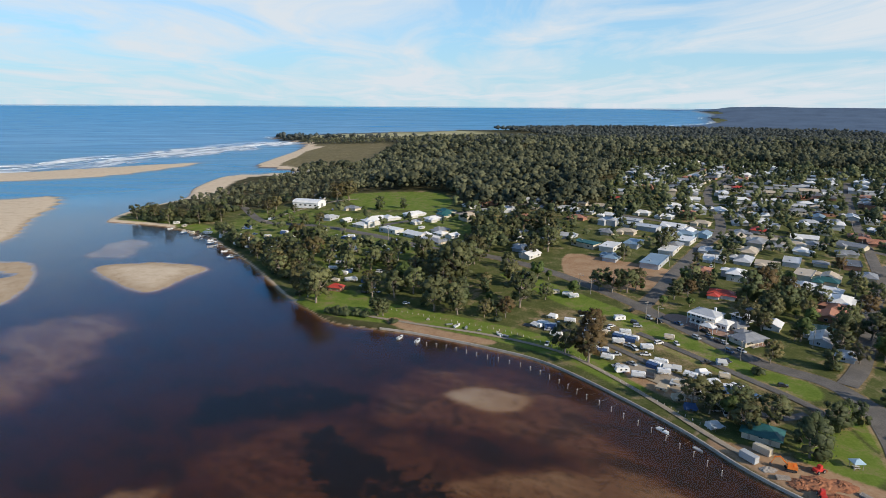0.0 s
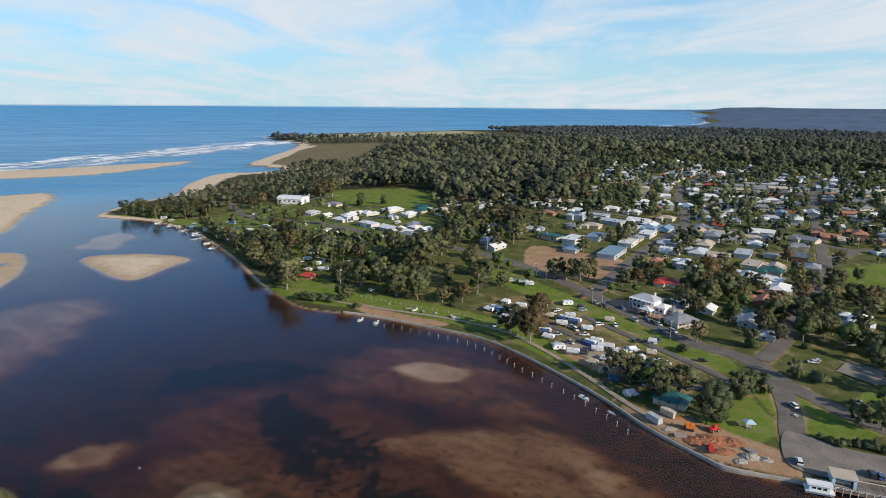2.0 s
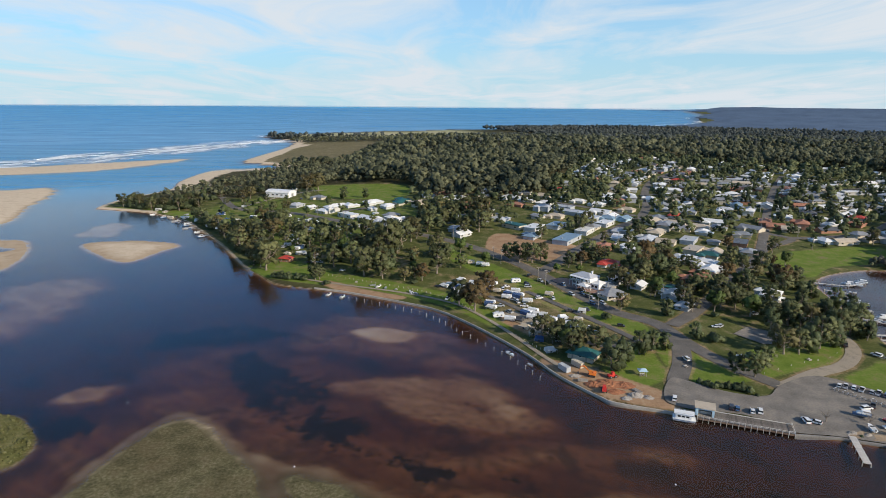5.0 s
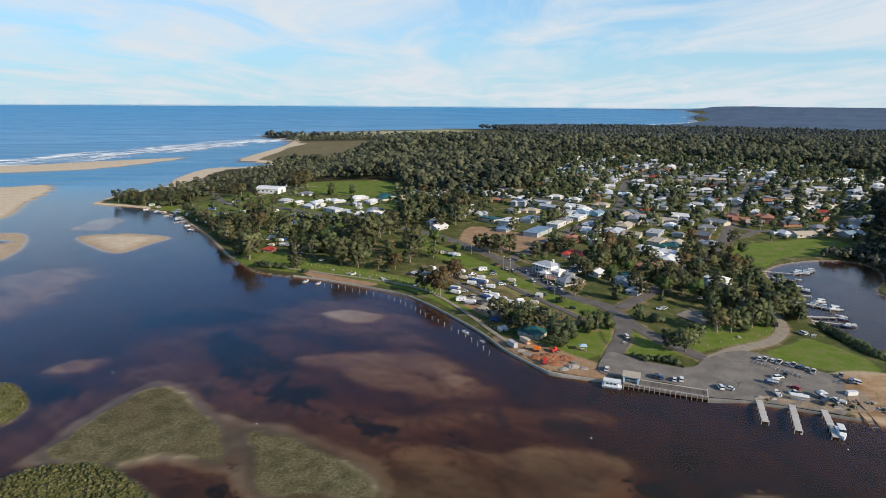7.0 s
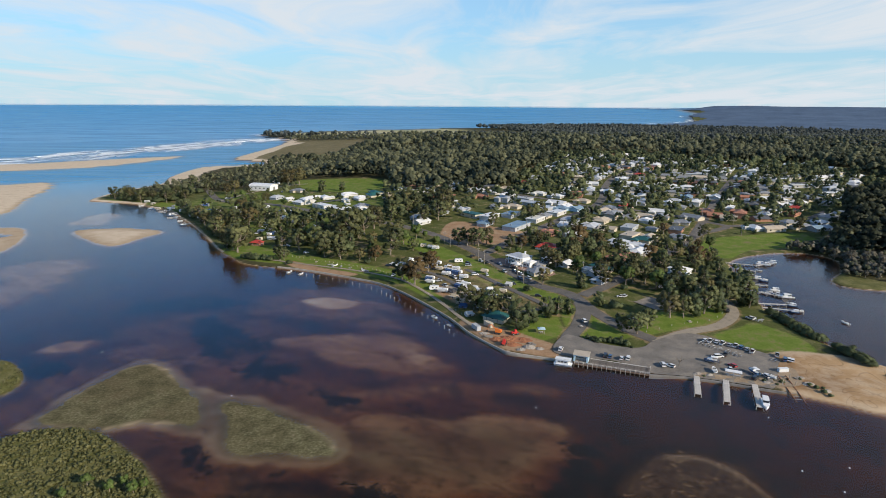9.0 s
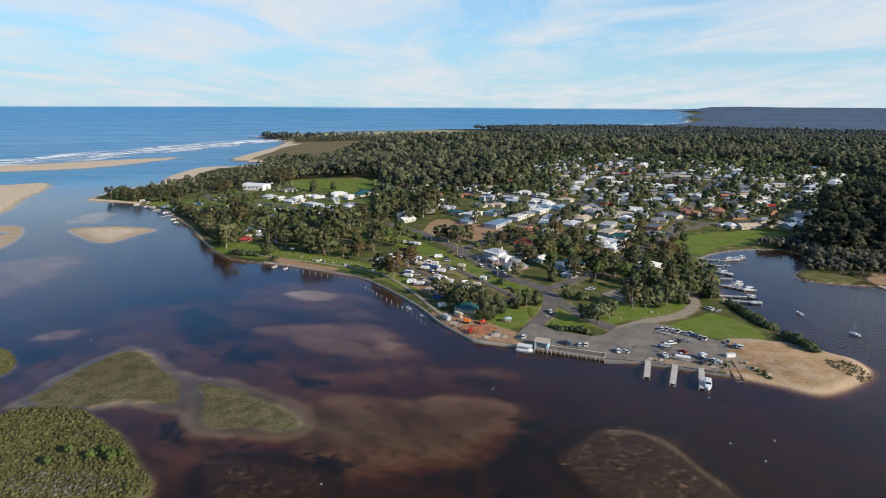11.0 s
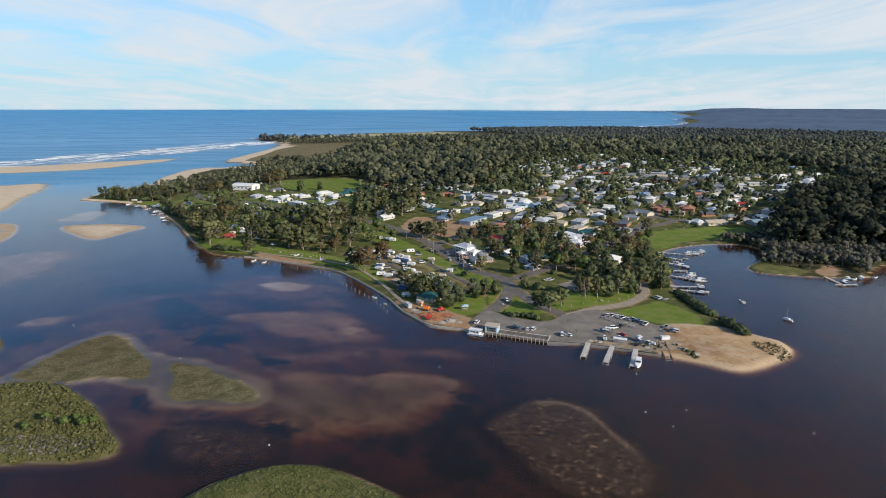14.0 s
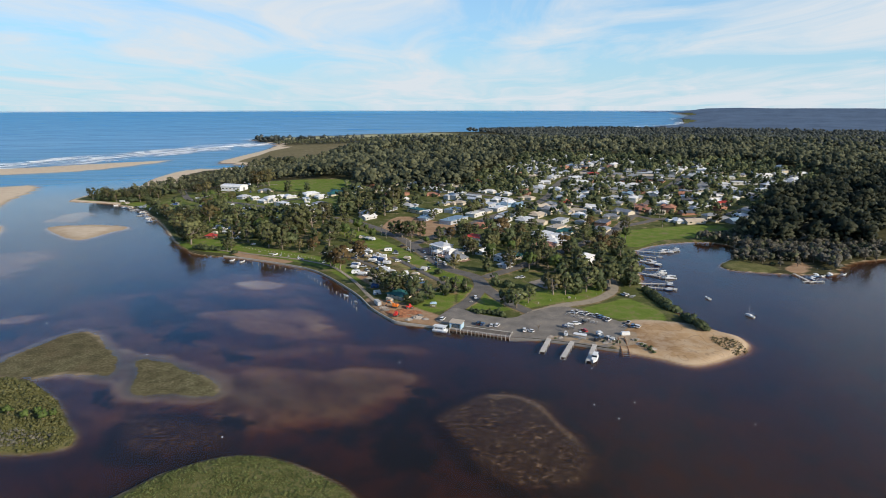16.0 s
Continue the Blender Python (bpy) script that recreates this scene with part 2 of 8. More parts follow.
ORANGE = surface("orange_machine_paint", (0.7, 0.17, 0.025), (0.82, 0.24, 0.04), 1.0, 0.45, 0, 0.05)
RED = surface("red_paint", (0.5, 0.035, 0.03), (0.6, 0.06, 0.045), 1.0, 0.4, 0, 0.05)
BLUE = surface("blue_canvas", (0.03, 0.07, 0.17), (0.06, 0.12, 0.27), 1.0, 0.7, 0, 0.1)
CANVAS = surface("grey_canvas", (0.42, 0.43, 0.43), (0.62, 0.63, 0.62), 1.0, 0.85, 0, 0.15)
TAN_CANVAS = surface("tan_canvas", (0.42, 0.35, 0.25), (0.56, 0.48, 0.36), 1.0, 0.85, 0, 0.15)
TYRE = surface("black_rubber", (0.015, 0.015, 0.016), (0.035, 0.035, 0.036), 3.0, 0.8, 0, 0.1)
DARKSTEEL = surface("dark_steel", (0.05, 0.05, 0.055), (0.1, 0.1, 0.105), 2.0, 0.5, 0.4, 0.1)
GALV = surface("galvanised_steel", (0.42, 0.43, 0.44), (0.58, 0.59, 0.6), 2.0, 0.4, 0.7, 0.05)
ROCK = surface("rubble_rock", (0.25, 0.22, 0.19), (0.46, 0.42, 0.37), 0.8, 0.9, 0, 0.6)
BRICKPAVE = surface("brick_paving", (0.26, 0.16, 0.12), (0.38, 0.24, 0.18), 1.5, 0.85, 0, 0.2, world_space=True)
DIRT_RED = surface("turned_red_clay", (0.2, 0.08, 0.042), (0.4, 0.175, 0.085), 1.6, 0.95, 0, 0.6)
# The base colour holds the blue haze of distance.
HILLS = surface("distant_hazed_hills", (0.03, 0.066, 0.125), (0.078, 0.132, 0.215), 0.03, 0.95, 0, 0, world_space=True)
FOAM = surface("sea_foam", (0.7, 0.74, 0.76), (0.9, 0.92, 0.92), 0.3, 0.9, 0, 0.4)
m_glass, nt_glass, b_glass = nodes_of("window_glass")
GLASS = m_glass
b_glass.inputs["Base Color"].default_value = (0.02, 0.025, 0.03, 1)
b_glass.inputs["Roughness"].default_value = 0.06
b_glass.inputs["Specular IOR Level"].default_value = 0.7


def car_paint(name, c):
    m, nt, b = nodes_of(name)
    n = noise_node(nt, 1.2, 3, 0.6, 0, nt.nodes.new("ShaderNodeTexCoord").outputs["Object"])
    nt.links.new(ramp_node(nt, n.outputs[0], [(0.3, tuple(0.88 * v for v in c)), (0.7, c)]).outputs[0], b.inputs["Base Color"])
    b.inputs["Roughness"].default_value, b.inputs["Coat Weight"].default_value, b.inputs["Coat Roughness"].default_value = 0.35, 0.6, 0.08
    return m


CAR_WHITE = car_paint("white_car_paint", (0.8, 0.8, 0.79))
CAR_SILVER = car_paint("silver_car_paint", (0.46, 0.48, 0.5))
CAR_BLUE = car_paint("blue_car_paint", (0.05, 0.12, 0.24))
CAR_RED = car_paint("red_car_paint", (0.5, 0.03, 0.03))
CAR_BLACK = car_paint("black_car_paint", (0.025, 0.025, 0.03))

# ---- the lie of the land ----
def spline(pts, closed=True, steps=6):
    """A smooth line through points of the plan."""
    p = np.array(pts, float)
    n = len(p)
    out = []
    for i in range(n if closed else n - 1):
        a, b, c, d = (p[(i + k) % n] if closed else p[min(max(i + k, 0), n - 1)] for k in (-1, 0, 1, 2))
        for s in range(steps):
            t = s / steps
            out.append(0.5 * (2 * b + (c - a) * t + (2 * a - 5 * b + 4 * c - d) * t * t + (3 * b - a - 3 * c + d) * t**3))
    if not closed:
        out.append(p[-1])
    return np.array(out)


def inside_distance(x, y, poly):
    """Signed distance to a closed outline, positive inside."""
    best = np.full(x.shape, 1e12)
    odd = np.zeros(x.shape, bool)
    q = np.roll(poly, -1, 0)
    for (ax, ay), (bx, by) in zip(poly, q):
        ex, ey = bx - ax, by - ay
        ll = ex * ex + ey * ey
        if ll < 1e-9:
            continue
        t = np.clip(((x - ax) * ex + (y - ay) * ey) / ll, 0, 1)
        best = np.minimum(best, (x - ax - t * ex) ** 2 + (y - ay - t * ey) ** 2)
        if ay != by:
            odd ^= ((ay > y) != (by > y)) & (x < ex * (y - ay) / ey + ax)
    return np.where(odd, 1, -1) * np.sqrt(best)


def line_distance(x, y, line):
    best = np.full(x.shape, 1e12)
    for (ax, ay), (bx, by) in zip(line[:-1], line[1:]):
        ex, ey = bx - ax, by - ay
        t = np.clip(((x - ax) * ex + (y - ay) * ey) / (ex * ex + ey * ey + 1e-9), 0, 1)
        best = np.minimum(best, (x - ax - t * ex) ** 2 + (y - ay - t * ey) ** 2)
    return np.sqrt(best)


def smooth(e0, e1, v):
    t = np.clip((v - e0) / (e1 - e0), 0, 1)
    return t * t * (3 - 2 * t)


def value_noise(x, y, size, seed):
    """Smooth noise between 0 and 1 over the plan."""
    u, v = np.asarray(x, float) / size, np.asarray(y, float) / size
    i, j = np.floor(u).astype(np.int64), np.floor(v).astype(np.int64)
    fu, fv = u - i, v - j
    fu, fv = fu * fu * (3 - 2 * fu), fv * fv * (3 - 2 * fv)

    def h(a, b):
        n = (a * 374761393 + b * 668265263 + seed * 974634777) & 0x7FFFFFFF
        n = ((n ^ (n >> 13)) * 1274126177) & 0x7FFFFFFF
        return ((n ^ (n >> 16)) & 0xFFFF) / 65535.0

    return (h(i, j) * (1 - fu) + h(i + 1, j) * fu) * (1 - fv) + (h(i, j + 1) * (1 - fu) + h(i + 1, j + 1) * fu) * fv


def fractal(x, y, size, seed):
    return (value_noise(x, y, size, seed) + 0.5 * value_noise(x, y, size / 2.1, seed + 1) + 0.25 * value_noise(x, y, size / 4.3, seed + 2)) / 1.75


# The coast of the town: ocean beach, low headland, park foreshore, wharf, sand spit, boat harbour, far shore.
COAST_WEST = [(-640, 2260), (-540, 1970), (-420, 1780), (-372, 1560), (-366, 1290), (-358, 1146), (-310, 1100), (-262, 1062), (-266, 1036), (-300, 1022),
              (-356, 982), (-352, 847), (-327, 754), (-342, 690), (-349, 643), (-342, 597), (-320, 588), (-270, 571), (-211, 527), (-190, 497), (-155, 449), (-122, 398),
              (-100, 362), (-78, 335), (-62, 316), (-39, 307), (-12, 298), (22, 281)]
COAST_TOWN = [(47, 265), (67, 241), (90, 205), (103, 178), (116, 160), (140, 147), (152, 147), (168, 141), (183, 135), (196, 130), (211, 125), (232, 116), (250, 106), (265, 98),
              (285, 107), (301, 120), (303, 135), (293, 147), (284, 170), (278, 205), (284, 240), (296, 290), (310, 332), (345, 356), (380, 362),
              (396, 342), (380, 308), (357, 282), (362, 266), (398, 257), (430, 256), (447, 276), (480, 297), (560, 312), (760, 330)]
COAST_FAR = [(1300, 260), (3200, -400), (5200, -700), (5600, 2500), (4600, 5200), (2900, 4700), (1950, 4330), (1690, 4130), (1800, 4030), (1690, 3890), (1572, 3712), (1610, 3560), (1559, 3461),
             (1435, 3311), (1300, 3199), (1000, 3087), (868, 3044), (398, 2940), (40, 2790), (-330, 2560)]
COAST = np.vstack([spline(COAST_WEST + COAST_TOWN, False, 5)[:-1], spline([COAST_TOWN[-1]] + COAST_FAR + [COAST_WEST[0]], False, 4)[:-1]])
# Sand bars that stand dry, with their heights.
BARS = [
    (0.9, [(-662, 893), (-563, 945), (-515, 1025), (-476, 1170), (-500, 1200), (-615, 1115), (-735, 1010), (-1000, 860), (-1500, 640), (-1500, 560), (-900, 770)]),
    (0.8, [(-380, 500), (-418, 600), (-437, 660), (-465, 728), (-505, 764), (-540, 735), (-620, 690), (-700, 560), (-560, 470), (-440, 460)]),
    (0.45, [(-254, 419), (-224, 390), (-190, 368), (-178, 401), (-174, 427), (-206, 441), (-248, 436)]),
    (0.16, [(-337, 440), (-312, 436), (-284, 400), (-271, 368), (-266, 340), (-300, 345), (-330, 380), (-300, 402), (-340, 415), (-400, 420), (-390, 445)]),
]
# Low islands of saltmarsh.
ISLANDS = [
    (0.9, [(-68, 77), (-52, 83), (-37, 80), (-13, 62), (3, 44), (12, 35), (14, 26), (3, 22), (-10, 21), (-40, 20), (-70, 30), (-84, 52)]),
    (1.0, [(40, -8), (46, 0), (56, 13), (72, 22), (89, 21), (108, 11), (122, -2), (120, -16), (80, -26), (50, -20)]),
    (0.8, [(-119, 142), (-108, 137), (-96, 125), (-92, 112), (-98, 104), (-118, 100), (-150, 110), (-150, 140)]),
]
# Shoals under water: height of the crown, breadth of the slope in metres, outline.
SHOALS = [
    (-0.16, 10, [(2, 232), (21, 237), (38, 226), (29, 217), (10, 218)]),
    (-0.66, 16, [(-27, 212), (-16, 254), (18, 258), (43, 238), (70, 196), (60, 184), (20, 200)]),
    (-0.45, 14, [(2, 170), (22, 180), (58, 182), (81, 160), (97, 139), (75, 133), (41, 137), (19, 156)]),
    (-0.25, 8, [(66, 150), (79, 158), (90, 149), (78, 141)]),
    (-0.6, 13, [(45, 113), (73, 122), (99, 126), (132, 117), (107, 109), (62, 107)]),
    (-0.3, 8, [(-114, 152), (-106, 163), (-90, 169), (-90, 156), (-102, 147)]),
    (-0.42, 26, [(-228, 276), (-230, 304), (-213, 327), (-176, 322), (-170, 270), (-176, 228), (-200, 240)]),
    (-0.4, 13, [(46, 84), (75, 93), (135, 93), (132, 70), (116, 48), (92, 44), (56, 47)]),
    (-0.34, 12, [(25, 43), (41, 49), (68, 40), (64, 27), (33, 23)]),
    (-0.2, 10, [(-282, 462), (-286, 505), (-270, 520), (-258, 500), (-248, 462)]),
    (-0.72, 20, [(-100, 96), (-60, 165), (-10, 150), (50, 120), (60, 100), (20, 30), (-60, 60)]),
    (-0.95, 22, [(-90, 190), (-40, 215), (40, 170), (104, 126), (124, 102), (60, 100), (-60, 160)]),
]
# The flat of grey silt round the weed beds.
FLAT = [(-72, 82), (-68, 112), (-60, 141), (-50, 146), (-32, 134), (-10, 115), (10, 110), (30, 99), (49, 84), (58, 66), (52, 60), (14, 61), (-2, 76), (-14, 81), (-28, 84), (-48, 80)]
# Weed beds that nearly dry out.
WEEDS = [
    (0.07, 8, [(-66, 88), (-62, 114), (-56, 133), (-46, 138), (-28, 122), (-12, 107), (-5, 94), (-4, 82), (-13, 86), (-26, 88), (-38, 82), (-54, 84)]),
    (0.07, 5, [(-2, 103), (4, 105), (23, 97), (41, 83), (50, 72), (51, 65), (36, 66), (17, 66), (11, 72), (4, 90)]),
    (-0.15, 7, [(160, 66), (172, 69), (182, 66), (189, 56), (193, 44), (197, 32), (194, 10), (172, 8), (157, 30), (147, 52)]),
]
# Beds of dark weed on the bottom.
DARKS = [
    [(-43, 155), (-37, 178), (-10, 179), (9, 152), (25, 132), (48, 119), (71, 116), (81, 110), (81, 96), (58, 93), (43, 96), (26, 107), (0, 119), (-26, 141)],
    [(-58, 178), (-60, 202), (-38, 210), (-19, 192), (4, 173), (12, 157), (35, 134), (20, 120), (-8, 126), (-26, 142), (-44, 158)],
    [(-121, 148), (-85, 151), (-72, 131), (-84, 116), (-106, 112)],
    [(116, 50), (130, 82), (157, 90), (171, 73), (154, 66), (144, 50), (160, 16), (117, 10)],
    [(-26, 87), (-13, 84), (-4, 80), (-12, 106), (-3, 106), (11, 68), (30, 63), (44, 60), (40, 52), (20, 50), (-2, 53)],
    [(36, 63), (62, 57), (82, 54), (117, 44), (117, 24), (82, 33), (66, 36), (50, 50)],
    [(92, 112), (130, 108), (172, 98), (168, 92), (130, 100), (90, 104)],
    [(-110, 230), (-60, 250), (-20, 230), (-60, 205), (-100, 205)],
]
BARS = [(h, spline(p)) for h, p in BARS]
ISLANDS = [(h, spline(p)) for h, p in ISLANDS]
FLAT = spline(FLAT, True, 5)
SHOALS = [(h, w, spline(p, True, 4)) for h, w, p in SHOALS]
WEEDS = [(h, w, spline(p, True, 5)) for h, w, p in WEEDS]
DARKS = [spline(p, True, 3) for p in DARKS]
EYE_Z, MID = 119.0, (75.0, -80.0)


def far_scale(r):
    """Beyond 2 km the land is drawn in towards the eye; how much smaller things there are."""
    return np.where(r > 2000, r * (1 / 2000 - 1.6425e-7 * (r - 2000)), 1.0)


def lift(x, y):
    """The rise of the sheet that keeps the horizon where the true one stands."""
    r = np.hypot(x - MID[0], y - MID[1])
    return np.where(r > 2000, EYE_Z * (1 - far_scale(r)), 0.0)


def land_height(x, y, ds):
    """Height of the dry land from its distance to the shore."""
    roll = fractal(x, y, 420.0, 5) - 0.5
    ds = np.minimum(ds, 545 - 400 * smooth(1250, 2100, y))
    shelf = 1.15 * smooth(-1.0, 5.0, ds)
    rise = 0.047 * np.clip(ds - 45, 0, 430) + 0.003 * np.clip(ds - 545, 0, 900)
    marsh = smooth(1060, 1180, y) * smooth(-30, -200, x)
    rise = rise * (1 - 0.92 * marsh * smooth(2000, 1500, y))
    rise = rise * (1 - 0.8 * smooth(-170, -235, x) * smooth(640, 720, y) * smooth(1110, 1050, y))
    return shelf + rise * (1 + 0.7 * roll * smooth(150, 600, ds))


def ground_height(x, y):
    x, y = np.asarray(x, float), np.asarray(y, float)
    shape = x.shape
    x, y = np.atleast_1d(x).ravel(), np.atleast_1d(y).ravel()
    ds = inside_distance(x, y, COAST)
    z = -3.0 + 0.5 * (fractal(x, y, 60, 3) - 0.5)
    wob = 5.0 * (fractal(x, y, 22, 9) - 0.5)
    u, v = 0.85 * x - 0.53 * y, 0.53 * x + 0.85 * y
    flow = 17.0 * (fractal(u * 0.3, v, 17, 41) - 0.5)
    for h, w, p in SHOALS:
        s = inside_distance(x, y, p) + 1.1 * wob + flow
        z = np.maximum(z, -3.0 + (h + 3.0) * smooth(-1.6 * w, 0.45 * w, s) + 0.34 * (fractal(u * 0.4, v, 9, 21) - 0.5))
    s = inside_distance(x, y, FLAT) + 1.2 * wob + 6.0 * (fractal(x, y, 8, 37) - 0.5)
    z = np.maximum(z, -1.4 + 1.22 * smooth(-7, 3, s) + 0.3 * (fractal(x, y, 6, 39) - 0.5))
    for h, w, p in WEEDS:
        s = inside_distance(x, y, p) + 0.9 * wob + 5.0 * (fractal(x, y, 7, 35) - 0.5)
        z = np.maximum(z, -1.5 + (h + 1.5) * smooth(-1.3 * w, 1.5, s) + 0.16 * (fractal(x, y, 5, 33) - 0.5))
    for h, p in BARS:
        s = inside_distance(x, y, p) + 0.6 * wob
        z = np.maximum(z, np.where(s > 0, h * smooth(0, 22, s), 0.3 * np.maximum(s, -10)))
    for h, p in ISLANDS:
        s = inside_distance(x, y, p) + 0.35 * wob
        z = np.maximum(z, np.where(s > 0, 0.12 * smooth(0, 2.5, s) + h * smooth(0, 8, s), 0.75 * np.maximum(s, -4.2)))
    near = np.where(ds > -25, np.where(ds > 0, land_height(x, y, np.maximum(ds, 0)) - 0.1, 0.35 * ds), -9)
    z = np.maximum(z, near)
    r = np.hypot(x - MID[0], y - MID[1])
    z = z * far_scale(r) + lift(x, y)
    z = np.where((r > 1900) & (ds < -40), lift(x, y) - 8.0, z)
    return z.reshape(shape)


# ---- zones of the plan ----
TOWN = spline([(-352, 596), (-352, 640), (-225, 650), (-165, 690), (-128, 735), (-118, 744), (-56, 746), (-4, 733), (14, 700), (20, 645), (60, 610), (120, 605), (175, 640), (195, 760), (250, 850), (285, 1000), (360, 1075), (490, 1050),
               (560, 930), (680, 900), (700, 760), (660, 655), (590, 585), (520, 525), (468, 440), (420, 390), (385, 366), (330, 345), (290, 250), (285, 165), (190, 130), (100, 180), (0, 290), (-90, 350), (-220, 540)])
LAWNS = [spline(p) for p in (
    [(127, 191), (150, 216), (153, 190), (150, 177), (137, 168), (124, 178)],
    [(174, 178), (190, 196), (209, 209), (255, 222), (249, 205), (238, 193), (205, 181), (188, 174)],
    [(229, 175), (250, 190), (262, 196), (274, 172), (268, 152), (248, 158)],
    [(297, 353), (318, 400), (345, 416), (414, 431), (420, 400), (396, 380), (345, 368), (312, 340)],
    [(60, 395), (100, 340), (130, 288), (160, 240), (150, 225), (118, 262), (95, 310), (70, 345), (40, 400)],
    [(-95, 355), (-60, 322), (0, 303), (50, 272), (80, 235), (88, 245), (60, 290), (20, 318), (-30, 345), (-60, 372)],
    [(-118, 712), (-118, 738), (-54, 740), (-9, 728), (8, 690), (8, 650), (-10, 622), (-42, 632), (-88, 650)],
    [(-330, 592), (-270, 577), (-215, 540), (-230, 575), (-300, 605)],
    [(-225, 545), (-175, 500), (-140, 470), (-95, 430), (-60, 400), (-30, 430), (10, 470), (40, 545), (20, 620), (-60, 625), (-150, 650), (-200, 640)],
    [(155, 199), (163, 222), (176, 198), (186, 176), (168, 168), (158, 178)],
)]
BARE = [spline(p) for p in (
    [(85, 402), (97, 448), (128, 430), (160, 404), (148, 382), (130, 366), (104, 371)],
    [(-27, 322), (-1, 303), (26, 289), (23, 284), (-1, 293), (-29, 311)],
    [(97, 197), (118, 187), (138, 170), (147, 160), (147, 150), (137, 150), (117, 161), (104, 180)],
    [(85, 262), (104, 246), (112, 232), (100, 224), (84, 244)],
    [(399, 268), (402, 258), (412, 262), (426, 285), (419, 287)],
)]
SANDS = [spline(p) for p in (
    [(240, 150), (262, 158), (289, 148), (299, 134), (299, 121), (284, 108), (266, 100), (246, 108), (232, 122)],
)]
# Roads: half width and middle line.
ROADS = [
    ("road_foreshore_drive", 4.2, [(-225, 668), (-180, 592), (-120, 566), (-60, 520), (-10, 472), (30, 447), (62, 420), (90, 384), (115, 340), (134, 293), (149, 260), (166, 241), (171, 226)]),
    ("road_main_street", 4.6, [(114, 330), (132, 355), (151, 384), (182, 432), (214, 480), (250, 530), (276, 590), (296, 660), (340, 760), (420, 860)]),
    ("road_wharf", 4.4, [(170, 230), (170, 214), (163, 192), (154, 174), (150, 160)]),
    ("road_boat_ramp", 4.0, [(171, 226), (176, 208), (184, 190), (197, 170), (208, 158)]),
    ("road_gravel_loop", 3.4, [(196, 168), (215, 179), (238, 191), (252, 205), (259, 220), (261, 240), (258, 275)]),
    ("road_hill", 4.0, [(174, 236), (192, 254), (225, 296), (262, 345), (302, 396), (345, 470), (400, 570), (470, 690), (540, 800)]),
    ("road_crescent", 3.6, [(302, 396), (325, 425), (346, 440), (362, 456), (344, 478), (325, 500), (262, 540)]),
    ("road_lake_view", 3.6, [(362, 456), (400, 462), (441, 472), (500, 520)]),
    ("road_shops", 3.6, [(250, 532), (180, 590), (100, 640), (40, 620), (-60, 560)]),
    ("road_upper", 3.4, [(340, 760), (440, 720), (560, 690), (640, 720)]),
    ("road_ridge", 3.4, [(296, 660), (400, 620), (470, 600), (540, 610)]),
    ("road_camp", 1.9, [(45, 312), (70, 300), (88, 278), (104, 250), (117, 226), (130, 212), (144, 214)]),
    ("road_camp_lower", 1.9, [(104, 298), (120, 272), (136, 244), (148, 222), (152, 205)]),
    ("path_foreshore", 1.25, [(-45, 324), (-14, 311), (22, 297), (47, 283), (62, 270), (76, 248), (88, 224), (98, 201), (107, 183)]),
    ("road_oval", 2.2, [(-180, 592), (-160, 640), (-125, 690), (-100, 700)]),
]
ROADS = [(n, w, spline(p, False, 7)) for n, w, p in ROADS]


def grid_axis(lo, hi, step, mid_hi, mid_step, end_lo, end_hi):
    v = list(np.arange(lo, hi, step)) + list(np.arange(hi, mid_hi, mid_step))
    s = mid_step
    while v[-1] < end_hi:
        s *= 1.09
        v.append(v[-1] + s)
    s = step
    while v[0] > end_lo:
        s *= 1.12
        v.insert(0, v[0] - s)
    return np.array(v)


def link_mesh(name, verts, faces, materials, smooth_faces=False):
    me = bpy.data.meshes.new(name)
    me.from_pydata([tuple(map(float, v)) for v in verts], [], [tuple(map(int, f)) for f in faces])
    for m in materials if isinstance(materials, (list, tuple)) else [materials]:
        me.materials.append(m)
    if smooth_faces:
        me.polygons.foreach_set("use_smooth", [True] * len(me.polygons))
    me.update()
    return me


def point_values(me, name, values):
    a = me.attributes.new(name, "FLOAT", "POINT")
    a.data.foreach_set("value", np.asarray(values, np.float32).ravel())


gx = grid_axis(-350, 410, 2.5, 700, 8.0, -4900, 4950)
gx = np.concatenate([gx[gx < -130], np.arange(-130, 215, 1.7), gx[gx > 215]])
gy = grid_axis(-34, 400, 2.3, 820, 4.5, -3400, 4950)
gy = np.concatenate([gy[gy < -34.5], np.arange(-34, 150, 1.55), gy[gy > 150]])
XX, YY = np.meshgrid(gx, gy)
rr = np.hypot(XX - MID[0], YY - MID[1])
pull = np.minimum(1.0, 4750 / np.maximum(rr, 1))
XX, YY = MID[0] + (XX - MID[0]) * pull, MID[1] + (YY - MID[1]) * pull
fx, fy = XX.ravel(), YY.ravel()
FZ = ground_height(fx, fy)
FDS = inside_distance(fx, fy, COAST)


def quick_height(x, y):
    """Ground height by looking up the sheet, for laying things out."""
    i = np.clip(np.searchsorted(gx, x) - 1, 0, len(gx) - 2)
    j = np.clip(np.searchsorted(gy, y) - 1, 0, len(gy) - 2)
    u, v = np.clip((x - gx[i]) / (gx[i + 1] - gx[i]), 0, 1), np.clip((y - gy[j]) / (gy[j + 1] - gy[j]), 0, 1)
    Z = FZ.reshape(XX.shape)
    return (Z[j, i] * (1 - u) + Z[j, i + 1] * u) * (1 - v) + (Z[j + 1, i] * (1 - u) + Z[j + 1, i + 1] * u) * v


nx, ny = len(gx), len(gy)
quads = (np.arange(ny - 1)[:, None] * nx + np.arange(nx - 1)[None]).ravel()
